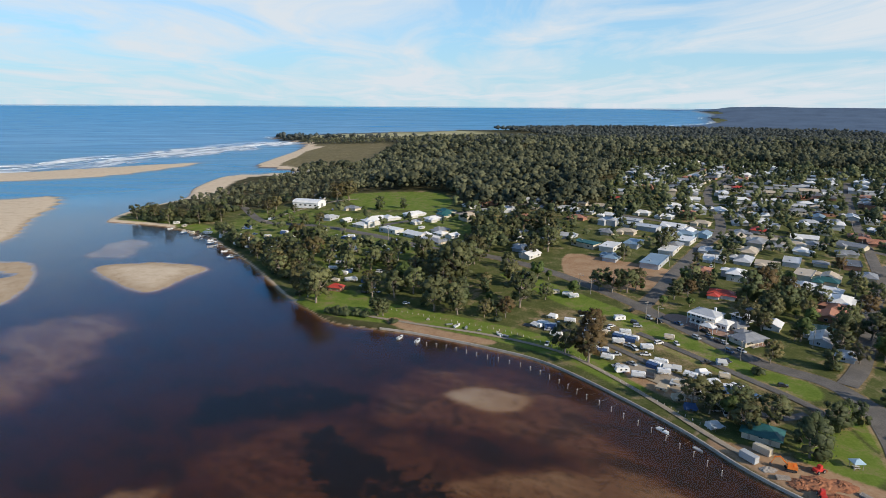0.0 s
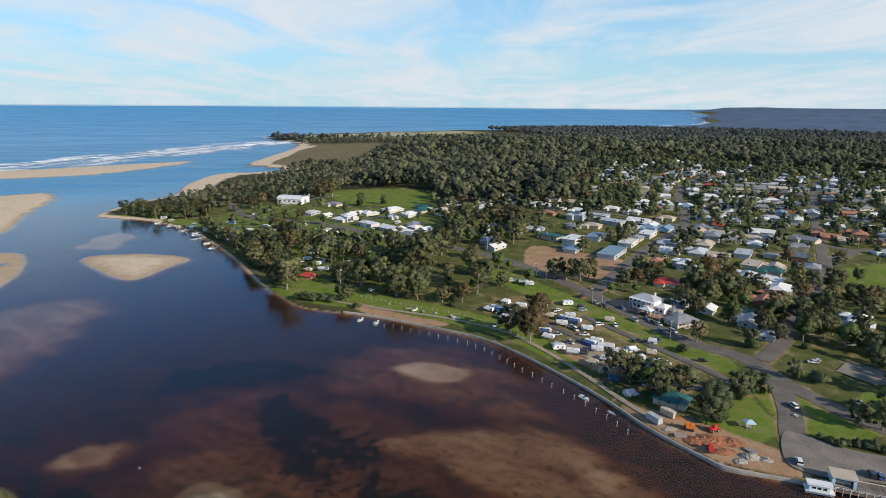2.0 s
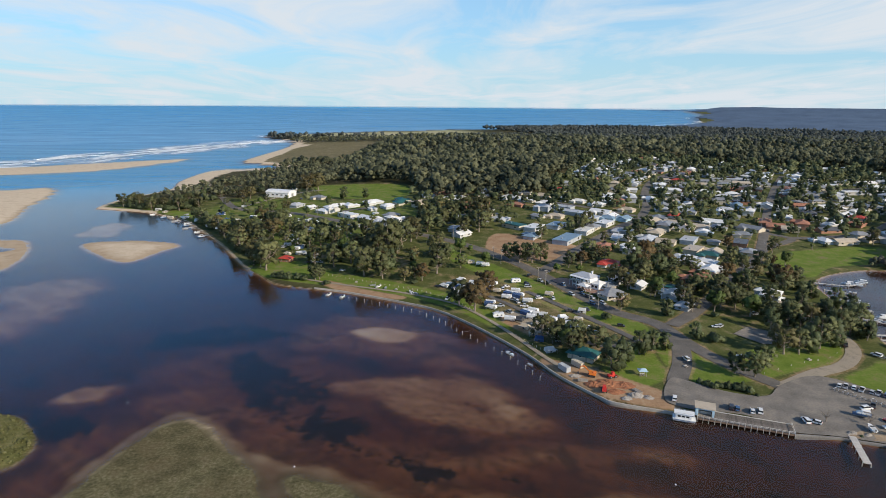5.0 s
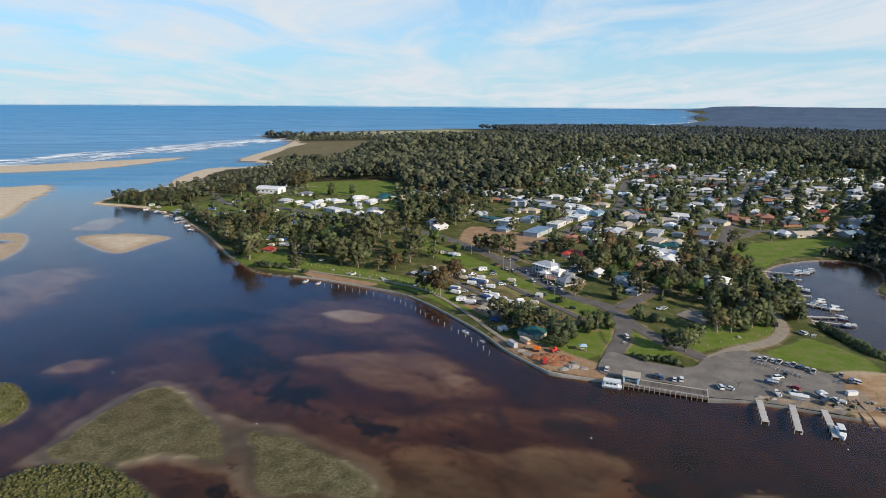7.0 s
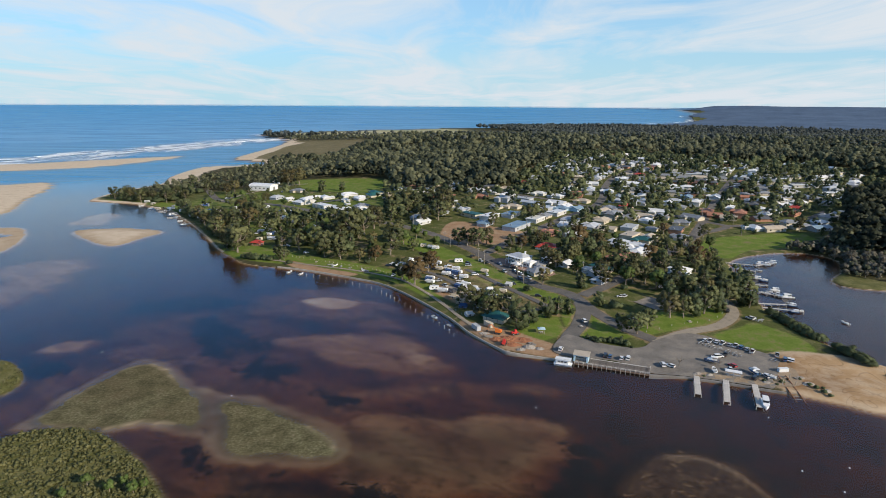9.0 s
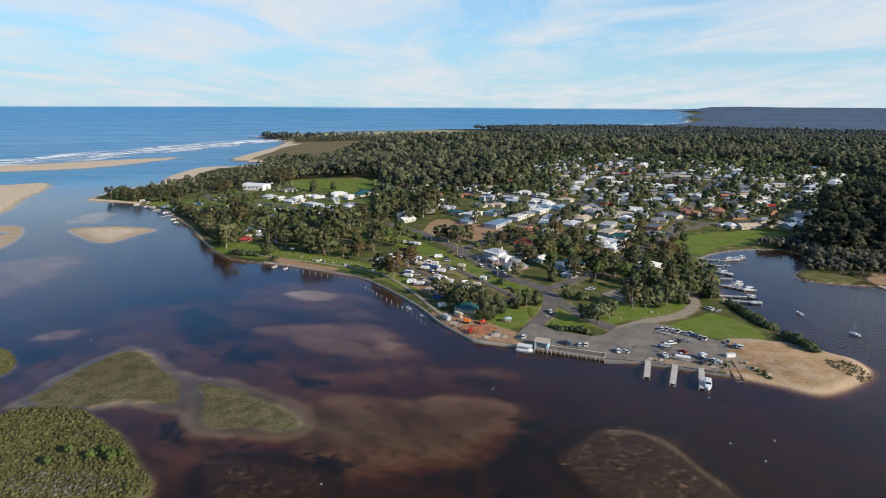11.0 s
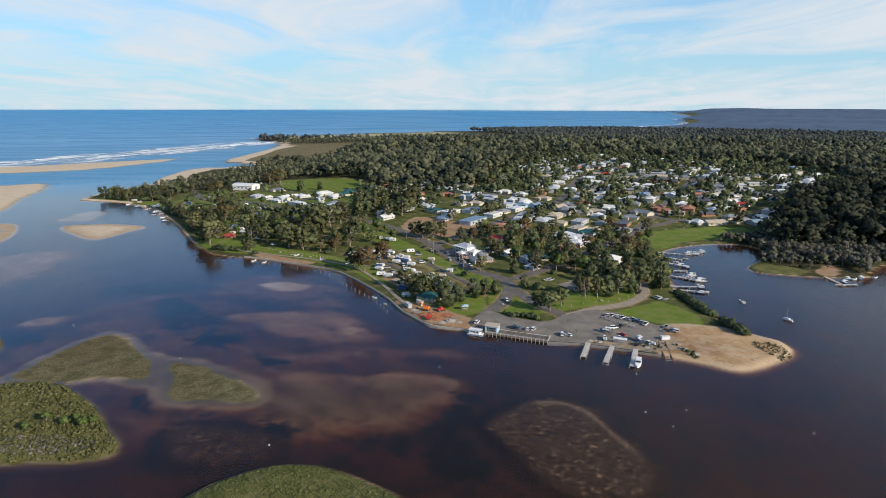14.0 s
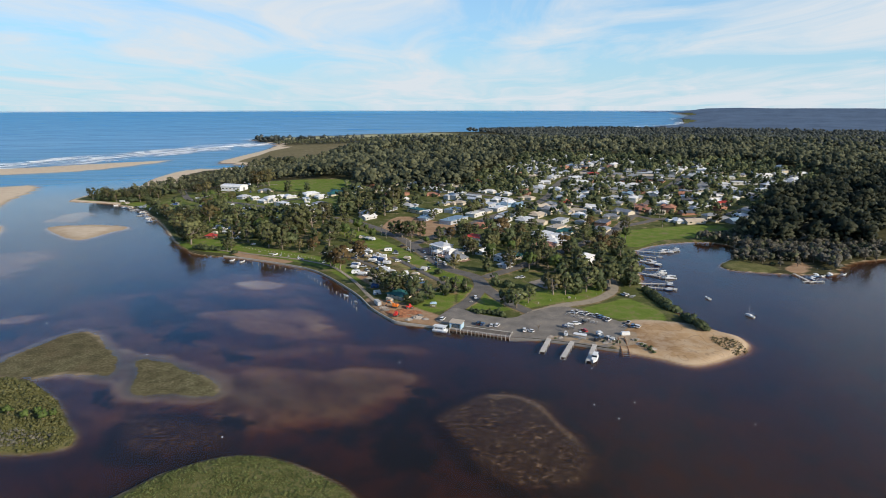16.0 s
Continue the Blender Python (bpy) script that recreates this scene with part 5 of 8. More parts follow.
    if size in "ml" and not far:
        dk = Geo().box(-lx * 0.3, lx * 0.3, -ly / 2 - 2.4, -ly / 2 - 0.07, -0.9, 0.02)
        v = part("verandah", dk, TIMBER, t)
        part("verandah_roof", Geo().loft([[(-lx * 0.32, -ly / 2 - 2.6, 2.2), (lx * 0.32, -ly / 2 - 2.6, 2.2), (lx * 0.32, -ly / 2 - 0.02, 2.55), (-lx * 0.32, -ly / 2 - 0.02, 2.55)],
                                          [(-lx * 0.32, -ly / 2 - 2.6, 2.3), (lx * 0.32, -ly / 2 - 2.6, 2.3), (lx * 0.32, -ly / 2 - 0.02, 2.65), (-lx * 0.32, -ly / 2 - 0.02, 2.65)]]), roof, v)
        for k in range(4):
            x = -lx * 0.29 + k * lx * 0.58 / 3
            part("post", Geo().box(x - 0.06, x + 0.06, -ly / 2 - 2.35, -ly / 2 - 2.23, 0.02, 2.25), WHITE, v)
    return t


def road_heading(x, y):
    """The direction of the nearest road, so that houses stand square to it."""
    best, a = 1e9, 0.0
    for nm, half, line in ROADS:
        if nm.startswith(("path", "road_camp", "road_gravel", "road_boat")):
            continue
        mid = 0.5 * (line[1:] + line[:-1])
        d = np.hypot(mid[:, 0] - x, mid[:, 1] - y)
        k = int(d.argmin())
        if d[k] < best:
            best, e = d[k], line[k + 1] - line[k]
            a = math.degrees(math.atan2(e[1], e[0]))
    return a


BUILT = []


def house(x, y, colour, width, form=None, yaw=None):
    size = "s" if width < 11 else "m" if width < 17.5 else "l" if width < 27 else "x"
    h = int(x * 13 + y * 7) % 10
    form = form or ("flat" if size == "x" or (size == "l" and h < 3) else "two" if h == 4 and size != "s" else "hip" if h < 7 else "gable")
    a = road_heading(x, y) if yaw is None else yaw
    if yaw is None and h % 3 == 0 and size in "sm":
        a += 90
    BUILT.append((x, y, {"s": 7, "m": 9, "l": 12, "x": 18}[size]))
    far = y > 400
    return place(("house", colour, size, form, far), lambda: make_house(colour, size, form, far), x, y, a, up=0.18)


# ---- vehicles ----
PAINT = {"w": (CAR_WHITE, "white"), "s": (CAR_SILVER, "silver"), "b": (CAR_BLUE, "dark blue"), "r": (CAR_RED, "red"), "k": (CAR_BLACK, "black")}


def wheel(parent, x, y, r=0.34, w=0.22, rimmed=True):
    g = Geo()
    n = 12
    g.loft([[(x + r * math.cos(2 * math.pi * k / n), y + s * w / 2, r + r * math.sin(2 * math.pi * k / n)) for k in range(n)] for s in (-1, 1)])
    o = part("wheel", g, TYRE, parent)
    h = Geo().loft([[(x + 0.55 * r * math.cos(2 * math.pi * k / 8), y + s * (w / 2 + 0.012), r + 0.55 * r * math.sin(2 * math.pi * k / 8)) for k in range(8)] for s in (-1, 1)])
    if rimmed:
        part("rim", h, GALV, o)
    return o


def make_car(colour, kind):
    paint, word = PAINT[colour]
    t = thing("car", f"{word} parked {'pickup ute' if kind == 'ute' else 'wagon' if kind == 'suv' else 'hatchback'} on the ground", "car")
    L, Wd, hb = (5.2, 1.86, 1.0) if kind == "ute" else (4.8, 1.88, 1.02) if kind == "suv" else (4.3, 1.76, 0.9)
    body = [(-L / 2, 0.42), (-L / 2 + 0.12, 0.28), (L / 2 - 0.15, 0.28), (L / 2, 0.45), (L / 2 - 0.05, hb - 0.2), (L / 2 - 1.15, hb - 0.02), (-L / 2 + 0.1, hb), (-L / 2, hb - 0.15)]
    part("body", Geo().profile(body, -Wd / 2, Wd / 2, 0.07), paint, t)
    x0, x1 = (-0.5, 1.35) if kind == "ute" else (-L / 2 + 0.12, L / 2 - 1.35)
    top = 1.78 if kind != "hatch" else 1.48
    cab = [(x0, hb - 0.02), (x1 + 0.25, hb - 0.02), (x1 - 0.55, top - 0.07), (x0 + (0.12 if kind != "hatch" else 0.4), top - 0.07)]
    part("cabin_glass", Geo().profile(cab, -Wd / 2 + 0.08, Wd / 2 - 0.08, 0.22), GLASS, t)
    xr0, xr1 = x0 + (0.1 if kind != "hatch" else 0.36), x1 - 0.5
    part("roof", Geo().box(xr0, xr1, -Wd / 2 + 0.2, Wd / 2 - 0.2, top - 0.07, top, 0.03), paint, t)
    if kind == "ute":
        part("tray", Geo().box(-L / 2 + 0.1, -0.6, -Wd / 2 + 0.15, Wd / 2 - 0.15, hb - 0.04, hb + 0.02), DARKSTEEL, t)
    for sy in (-1, 1):
        part("headlight", Geo().box(L / 2 - 0.12, L / 2 + 0.015, sy * 0.62 - 0.17, sy * 0.62 + 0.17, 0.6, 0.74), WHITE, t)
        part("tail_light", Geo().box(-L / 2 - 0.015, -L / 2 + 0.1, sy * 0.7 - 0.1, sy * 0.7 + 0.1, 0.62, 0.82), RED, t)
        for sx in (-1, 1):
            wheel(t, sx * L * 0.3, sy * (Wd / 2 - 0.1), rimmed=False)
    return t


def car(x, y, colour, yaw, kind=None, group="parked cars", z=None):
    kind = kind or ("suv", "hatch", "ute", "suv", "hatch")[int(x * 3 + y * 5) % 5]
    return place(("car", colour, kind), lambda: make_car(colour, kind), x, y, yaw, up=0.18, z=z, group=group)


def make_caravan(variant):
    t = thing("caravan", ("white touring caravan with a striped awning on a camp site", "white box caravan with a blue canvas annexe", "cream pop-top caravan on the grass")[variant], "caravan")
    L = (6.4, 6.8, 5.2)[variant]
    side = [(-L / 2, 0.5), (L / 2 - 0.5, 0.5), (L / 2, 1.1), (L / 2 - 0.25, 2.35), (L / 2 - 0.6, 2.65), (-L / 2 + 0.15, 2.65), (-L / 2, 2.4)]
    sh = part("shell", Geo().profile(side, -1.2, 1.2, 0.02), CREAM if variant == 2 else WHITE, t)
    part("roof_hatch", Geo().box(-0.6, 0.3, -0.4, 0.4, 2.64, 2.78, 0.05), GALV, sh)
    part("air_unit", Geo().box(0.9, 1.7, -0.35, 0.35, 2.64, 2.86, 0.08), WHITE, sh)
    for k in range(2):
        part("window", Geo().box(-L * 0.32 + k * L * 0.36, -L * 0.32 + k * L * 0.36 + 1.0, -1.23, -1.12, 1.4, 2.05), GLASS, sh)
        part("window", Geo().box(-L * 0.3 + k * L * 0.36, -L * 0.3 + k * L * 0.36 + 0.9, 1.12, 1.23, 1.4, 2.05), GLASS, sh)
    part("door", Geo().box(L * 0.2, L * 0.2 + 0.7, -1.235, -1.14, 0.6, 2.3), CREAM, sh)
    canvas = (CANVAS, BLUE, TAN_CANVAS)[variant]
    aw = part("awning", Geo().loft([[(-L * 0.45, -1.15, 2.5), (L * 0.35, -1.15, 2.5), (L * 0.35, -3.6, 2.15), (-L * 0.45, -3.6, 2.15)], [(-L * 0.45, -1.15, 2.54), (L * 0.35, -1.15, 2.54), (L * 0.35, -3.6, 2.19), (-L * 0.45, -3.6, 2.19)]]), canvas, t)
    for x in (-L * 0.44, L * 0.34):
        part("pole", Geo().tube([(x, -3.55, 0), (x, -3.55, 2.16)], [0.03, 0.03], 5), GALV, aw)
    if variant == 1:
        part("annexe_wall", Geo().box(-L * 0.45, -L * 0.44, -3.58, -1.16, 0.02, 2.2), BLUE, aw)
        part("annexe_wall", Geo().box(-L * 0.44, L * 0.35, -3.6, -3.57, 0.02, 2.1), BLUE, aw)
    for sy in (-1, 1):
        wheel(t, -0.3, sy * 1.1, 0.36, 0.2, False)
    part("drawbar", Geo().tube([(L / 2 - 0.4, 0, 0.5), (L / 2 + 1.1, 0, 0.45)], [0.07, 0.05], 6), DARKSTEEL, t)
    return t


def make_tent(colour):
    cv, word = {"t": (TAN_CANVAS, "tan"), "g": (CANVAS, "grey"), "w": (WHITE, "white"), "b": (BLUE, "blue"), "r": (RED, "red"), "d": (DARKSTEEL, "dark")}[colour]
    t = thing("tent", f"{word} canvas cabin tent pitched on the grass", "tent")
    sk = Geo().add([(-2.4, -1.9, 0), (2.4, -1.9, 0), (2.4, 1.9, 0), (-2.4, 1.9, 0), (-2.2, -1.7, 1.7), (2.2, -1.7, 1.7), (2.2, 1.7, 1.7), (-2.2, 1.7, 1.7), (-1.7, 0, 2.6), (1.7, 0, 2.6)],
                   [(3, 2, 1, 0), (0, 1, 5, 4), (1, 2, 6, 5), (2, 3, 7, 6), (3, 0, 4, 7), (4, 5, 9, 8), (6, 7, 8, 9), (5, 6, 9), (7, 4, 8)])
    body = part("canvas", sk, cv, t)
    part("doorway", Geo().box(-0.5, 0.5, -1.93, -1.78, 0.05, 1.6), DARKSTEEL, body)
    fl = part("fly", Geo().loft([[(-2.3, -1.9, 1.75), (2.3, -1.9, 1.75), (2.3, -4.0, 1.9), (-2.3, -4.0, 1.9)], [(-2.3, -1.9, 1.78), (2.3, -1.9, 1.78), (2.3, -4.0, 1.93), (-2.3, -4.0, 1.93)]]), cv, t)
    for x in (-2.2, 2.2):
        part("pole", Geo().tube([(x, -3.9, 0), (x, -3.9, 1.9)], [0.025, 0.025], 5), GALV, fl)
    return t


def hull_rings(L, Bm, D, sheer=0.25):
    rings = []
    for s in np.linspace(0, 1, 9):
        x = -L / 2 + L * s
        w = Bm / 2 * (0.9 + 0.1 * math.sin(min(s * 2.2, 1.57))) * (1 - max(0, (s - 0.45) / 0.55) ** 2.2 * 0.97)
        k = -0.18 * (1 - max(0, (s - 0.6) / 0.4) ** 2)
        top = D + sheer * s * s
        rings.append([(x, -w, top), (x, -w * 0.92, 0.28 * D), (x, 0, k), (x, w * 0.92, 0.28 * D), (x, w, top), (x, w * 0.82, top - 0.03), (x, 0, top - 0.05), (x, -w * 0.82, top - 0.03)])
    return rings


def make_boat(kind):
    words = {"runabout": "small white runabout with an outboard motor afloat", "cruiser": "white cabin cruiser moored at a jetty", "dinghy": "open aluminium dinghy with an outboard", "canopy": "moored boat with a white canopy and dark hull", "yacht": "small white yacht with a bare mast on a mooring"}
    t = thing("boat", words[kind], "boat")
    L, Bm, D = {"runabout": (5.2, 2.1, 0.8), "cruiser": (9.0, 3.1, 1.25), "dinghy": (4.0, 1.6, 0.55), "canopy": (6.4, 2.4, 0.95), "yacht": (5.8, 2.0, 0.9)}[kind]
    hm = {"dinghy": GALV, "canopy": CAR_BLUE}.get(kind, WHITE)
    hull = part("hull", Geo().loft(hull_rings(L, Bm, D)), hm, t, rounded=False)
    part("well", Geo().box(-L * 0.42, L * 0.05, -Bm * 0.34, Bm * 0.34, D - 0.03, D + 0.012), CANVAS, hull)
    if kind == "cruiser":
        cab = part("cabin", Geo().profile([(-L * 0.18, D), (L * 0.3, D + 0.1), (L * 0.2, D + 0.75), (L * 0.08, D + 1.5), (-L * 0.18, D + 1.55)], -1.2, 1.2, 0.12), WHITE, t)
        part("windscreen", Geo().profile([(L * 0.095, D + 0.85), (L * 0.19, D + 0.85), (L * 0.1, D + 1.4), (L * 0.08, D + 1.4)], -1.13, 1.13, 0.12), GLASS, cab)
        part("canopy", Geo().loft([[(-L * 0.42, -1.2, D + 1.5), (L * 0.1, -1.2, D + 1.62), (L * 0.1, 1.2, D + 1.62), (-L * 0.42, 1.2, D + 1.5)], [(-L * 0.42, -1.1, D + 1.6), (L * 0.1, -1.1, D + 1.75), (L * 0.1, 1.1, D + 1.75), (-L * 0.42, 1.1, D + 1.6)]]), WHITE, t)
    elif kind == "canopy":
        part("cabin", Geo().profile([(-0.3, D), (2.0, D + 0.1), (1.3, D + 0.8), (-0.3, D + 0.85)], -0.9, 0.9, 0.1), WHITE, t)
        cp = part("canopy", Geo().loft([[(-2.6, -1.0, D + 1.35), (0.4, -1.0, D + 1.45), (0.4, 1.0, D + 1.45), (-2.6, 1.0, D + 1.35)], [(-2.6, -0.9, D + 1.43), (0.4, -0.9, D + 1.55), (0.4, 0.9, D + 1.55), (-2.6, 0.9, D + 1.43)]]), WHITE, t)
        for x in (-2.5, 0.3):
            for y in (-0.9, 0.9):
                part("pole", Geo().tube([(x, y, D - 0.03), (x, y, D + 1.4)], [0.03, 0.03], 5), GALV, cp)
    elif kind == "yacht":
        part("cabin", Geo().profile([(-0.8, D), (2.2, D + 0.05), (1.7, D + 0.45), (-0.8, D + 0.55)], -0.75, 0.75, 0.12), WHITE, t)
        mast = part("mast", Geo().tube([(0.7, 0, D), (0.7, 0, D + 6.2)], [0.08, 0.05], 6), GALV, t)
        part("boom", Geo().tube([(0.7, 0, D + 1.1), (-2.0, 0, D + 1.2)], [0.06, 0.05], 6), GALV, mast)
        part("furled_sail", Geo().tube([(0.5, 0, D + 1.27), (-1.2, 0, D + 1.34), (-1.9, 0, D + 1.34)], [0.1, 0.14, 0.08], 6), BLUE, mast)
        for p0, p1 in (((2.6, 0, D + 0.2), (0.75, 0, D + 6.1)), ((-2.75, 0, D), (0.65, 0, D + 6.1))):
            part("stay", Geo().tube([p0, p1], [0.02, 0.02], 4), GALV, mast)
    elif kind == "runabout":
        part("windscreen", Geo().profile([(0.1, D), (0.5, D), (0.15, D + 0.5), (0.08, D + 0.5)], -0.85, 0.85, 0.15), GLASS, t)
        part("foredeck", Geo().profile([(0.5, D - 0.01), (L * 0.44, D + 0.15), (L * 0.3, D + 0.2), (0.5, D + 0.12)], -0.7, 0.7, 0.5), WHITE, t)
    else:
        for x in (-0.9, 0.4):
            part("thwart", Geo().box(x - 0.13, x + 0.13, -0.68, 0.68, D - 0.02, D + 0.03), TIMBER, t)
    if kind != "cruiser":
        ob = part("outboard", Geo().box(-L / 2 - 0.45, -L / 2 - 0.02, -0.16, 0.16, D - 0.2, D + 0.45, 0.05), DARKSTEEL, t)
        part("outboard_leg", Geo().box(-L / 2 - 0.32, -L / 2 - 0.14, -0.06, 0.06, -0.3, D - 0.2), DARKSTEEL, ob)
    return t


def boat(kind, x, y, yaw, z=0.0, group="moored boats", scale=1.0):
    return place(("boat", kind), lambda: make_boat(kind), x, y, yaw, scale, z=z, group=group)


# ---- the layout, in metres: x, y, then height or width and kind ----
TREES_PARK_NEAR = [(-5, 334, 24, "e"), (6, 334, 22, "e"), (-30, 356, 19, "e"), (-44, 357, 16, "e"), (-77, 346, 25, "e"), (-90, 359, 20, "e"), (-100, 446, 21, "e"), (-102, 482, 21, "e"), (-124, 501, 19, "e"),
    (-86, 454, 18, "e"), (-69, 442, 20, "e"), (-34, 442, 19, "e"), (7, 385, 30, "e"), (17, 403, 27, "e"), (23, 424, 23, "e"), (-15, 434, 22, "e")]
TREES_PARK_BACK = [(9, 351, 15, "b"), (46, 338, 23, "e"), (36, 323, 13, "r"), (24, 323, 11, "e"), (46, 383, 17, "e"), (64, 388, 15, "g"), (54, 370, 15, "g"), (69, 262, 20, "r"), (77, 293, 17, "r"), (60, 272,
    18, "e"), (81, 356, 12, "g"), (-39, 415, 16, "e"), (-69, 412, 16, "e"), (-113, 401, 18, "e"), (-109, 425, 19, "e"), (-129, 450, 18, "e"), (-52, 417, 18, "e")]
TREES_MID_NEAR = [(107, 361, 17, "e"), (116, 360, 17, "e"), (123, 365, 15, "e"), (100, 366, 15, "e"), (164, 302, 16, "e"), (184, 344, 24, "p"), (192, 346, 23, "r"), (199, 330, 19, "p"), (169, 299, 12, "e"),
    (181, 283, 15, "g"), (213, 350, 16, "e"), (113, 202, 13, "e"), (106, 215, 11, "e"), (119, 215, 10, "e"), (128, 185, 19, "p"), (136, 194, 14, "p"), (146, 202, 15, "p")]
TREES_MID_BACK = [(153, 205, 13, "p"), (160, 207, 11, "p"), (180, 219, 11, "p"), (183, 182, 11, "e"), (190, 178, 14, "e"), (198, 186, 12, "e"), (216, 202, 17, "e"), (224, 203, 14, "e"), (231, 206, 19, "p"),
    (239, 211, 22, "e"), (247, 215, 23, "p"), (258, 225, 23, "e"), (267, 230, 26, "p"), (276, 237, 20, "e"), (226, 255, 20, "g"), (223, 267, 17, "e"), (221, 289, 18, "e"), (208, 261, 15,
    "g")]
TREES_EAST = [(246, 328, 14, "r"), (249, 310, 20, "p"), (274, 311, 23, "r"), (280, 349, 18, "e"), (310, 371, 13, "g"), (189, 215, 9, "b"), (247, 273, 16, "e"), (262, 267, 18, "p"), (268, 352, 15, "e"),
    (209, 294, 13, "e"), (194, 258, 11, "e"), (286, 310, 12, "b"), (286, 274, 17, "p"), (287, 261, 18, "p"), (177, 251, 8, "b"), (153, 259, 12, "e"), (142, 248, 7, "b"), (264, 249, 21, "p"),
    (241, 243, 15, "e"), (72, 522, 23, "e"), (58, 494, 20, "e"), (87, 500, 25, "e"), (82, 454, 22, "e"), (183, 472, 17, "e"), (173, 462, 17, "e"), (46, 542, 20, "e"), (66, 444, 17, "e"),
    (39, 469, 20, "e"), (30, 513, 19, "e"), (130, 336, 8, "g"), (145, 334, 7, "g")]
SHRUBS_RAMP = [(165, 169, 4, "b"), (167, 167, 4, "b"), (170, 168, 4, "b"), (173, 167, 4, "b"), (176, 166, 5, "b"), (178, 165, 5, "b"), (180, 163, 4, "b"), (163, 172, 3, "b"), (182, 160, 2, "b")]
SHRUBS_SPIT = [(279, 213, 7, "b"), (280, 206, 8, "b"), (280, 201, 8, "b"), (280, 196, 8, "b"), (281, 191, 8, "b"), (281, 185, 8, "b"), (281, 180, 7, "b"), (282, 175, 7, "b"), (284, 173, 6, "b"), (285,
    162, 6, "b"), (284, 155, 7, "b"), (285, 152, 7, "b"), (286, 148, 7, "b"), (286, 144, 7, "b"), (287, 142, 5, "b"), (288, 141, 4, "b")]
TREES_HEAD = [(-314, 604, 23, "e"), (-304, 604, 24, "e"), (-286, 591, 23, "e"), (-271, 582, 23, "e"), (-264, 587, 22, "e"), (-252, 583, 22, "e"), (-242, 584, 23, "e"), (-238, 593, 22, "e"), (-237, 610,
    21, "e"), (-311, 628, 20, "e"), (-282, 615, 21, "e"), (-263, 615, 22, "e"), (-248, 622, 20, "e"), (-236, 633, 20, "e"), (-228, 645, 21, "e"), (-227, 670, 20, "e"), (-209, 668, 20, "e"),
    (-198, 680, 20, "e"), (-188, 693, 19, "e"), (-202, 618, 16, "e"), (-174, 599, 17, "e"), (-150, 581, 17, "e"), (-139, 594, 15, "e"), (-235, 708, 20, "e"), (-256, 702, 17, "e"), (-158,
    628, 18, "e"), (-133, 497, 20, "e"), (-131, 452, 16, "e"), (-105, 407, 20, "e"), (-86, 383, 21, "e"), (-119, 407, 10, "b"), (-90, 360, 12, "b")]
TREES_OVAL = [(-121, 677, 27, "e"), (-110, 693, 27, "e"), (-82, 618, 10, "g"), (-68, 636, 18, "p"), (-43, 640, 14, "p"), (-120, 569, 14, "e"), (-132, 564, 14, "e"), (-91, 544, 11, "g"), (-157, 602, 12,
    "g"), (-184, 651, 16, "e"), (-188, 632, 16, "e"), (-124, 605, 9, "b"), (-28, 608, 7, "b")]
TREES_SHORE = [(-66, 328, 6, "b"), (-61, 326, 8, "b"), (-56, 324, 8, "b"), (-49, 324, 7, "b"), (-44, 322, 7, "b"), (-84, 356, 14, "e"), (-37, 324, 12, "e"), (-34, 324, 11, "e"), (-27, 312, 6, "b")]
HOUSES_SHOPS = [(83, 570, "t", 22), (96, 533, "w", 9), (129, 565, "t", 12), (115, 469, "G", 17), (132, 460, "w", 19), (126, 432, "b", 13), (154, 421, "b", 24), (154, 471, "b", 19), (144, 509, "g", 14),
    (180, 534, "z", 35), (195, 507, "z", 18), (203, 488, "w", 20), (154, 546, "z", 14), (177, 557, "z", 20), (211, 716, "z", 19), (194, 668, "r", 12), (65, 562, "g", 13), (45, 551, "g", 13)]
HOUSES_OVAL = [(-54, 586, "w", 15), (-69, 563, "w", 17), (-47, 533, "w", 18), (-24, 513, "w", 18), (2, 595, "G", 16), (24, 576, "c", 15), (-26, 563, "w", 10), (-114, 596, "z", 14), (-2, 526, "g", 12),
    (-98, 641, "g", 12), (-6, 487, "g", 11), (8, 505, "w", 10)]
HOUSES_WEST = [(-77, 558, "w", 12), (-67, 584, "w", 14), (-39, 539, "w", 12), (-11, 498, "z", 12), (-2, 514, "w", 10), (2, 610, "G", 14), (-10, 576, "w", 12), (17, 477, "w", 10), (-96, 581, "w", 10)]
HOUSES_HILL_LOW = [(368, 1436, "w", 21), (311, 948, "z", 23), (310, 836, "z", 19), (304, 885, "g", 16), (404, 1025, "r", 18), (424, 1016, "w", 18), (380, 1036, "w", 18), (440, 1007, "w", 16), (460, 986, "z",
    18), (403, 838, "g", 15), (442, 841, "g", 17), (430, 793, "z", 22), (437, 757, "z", 32), (460, 758, "z", 22)]
HOUSES_HILL_HIGH = [(364, 736, "r", 15), (374, 718, "g", 17), (400, 747, "g", 19), (290, 619, "w", 25), (319, 645, "w", 23), (345, 651, "z", 17), (359, 644, "g", 14), (386, 666, "w", 16), (402, 658, "w", 16),
    (233, 601, "w", 10), (246, 588, "t", 14), (270, 640, "w", 13), (274, 804, "z", 12), (233, 781, "z", 12), (258, 677, "g", 12)]
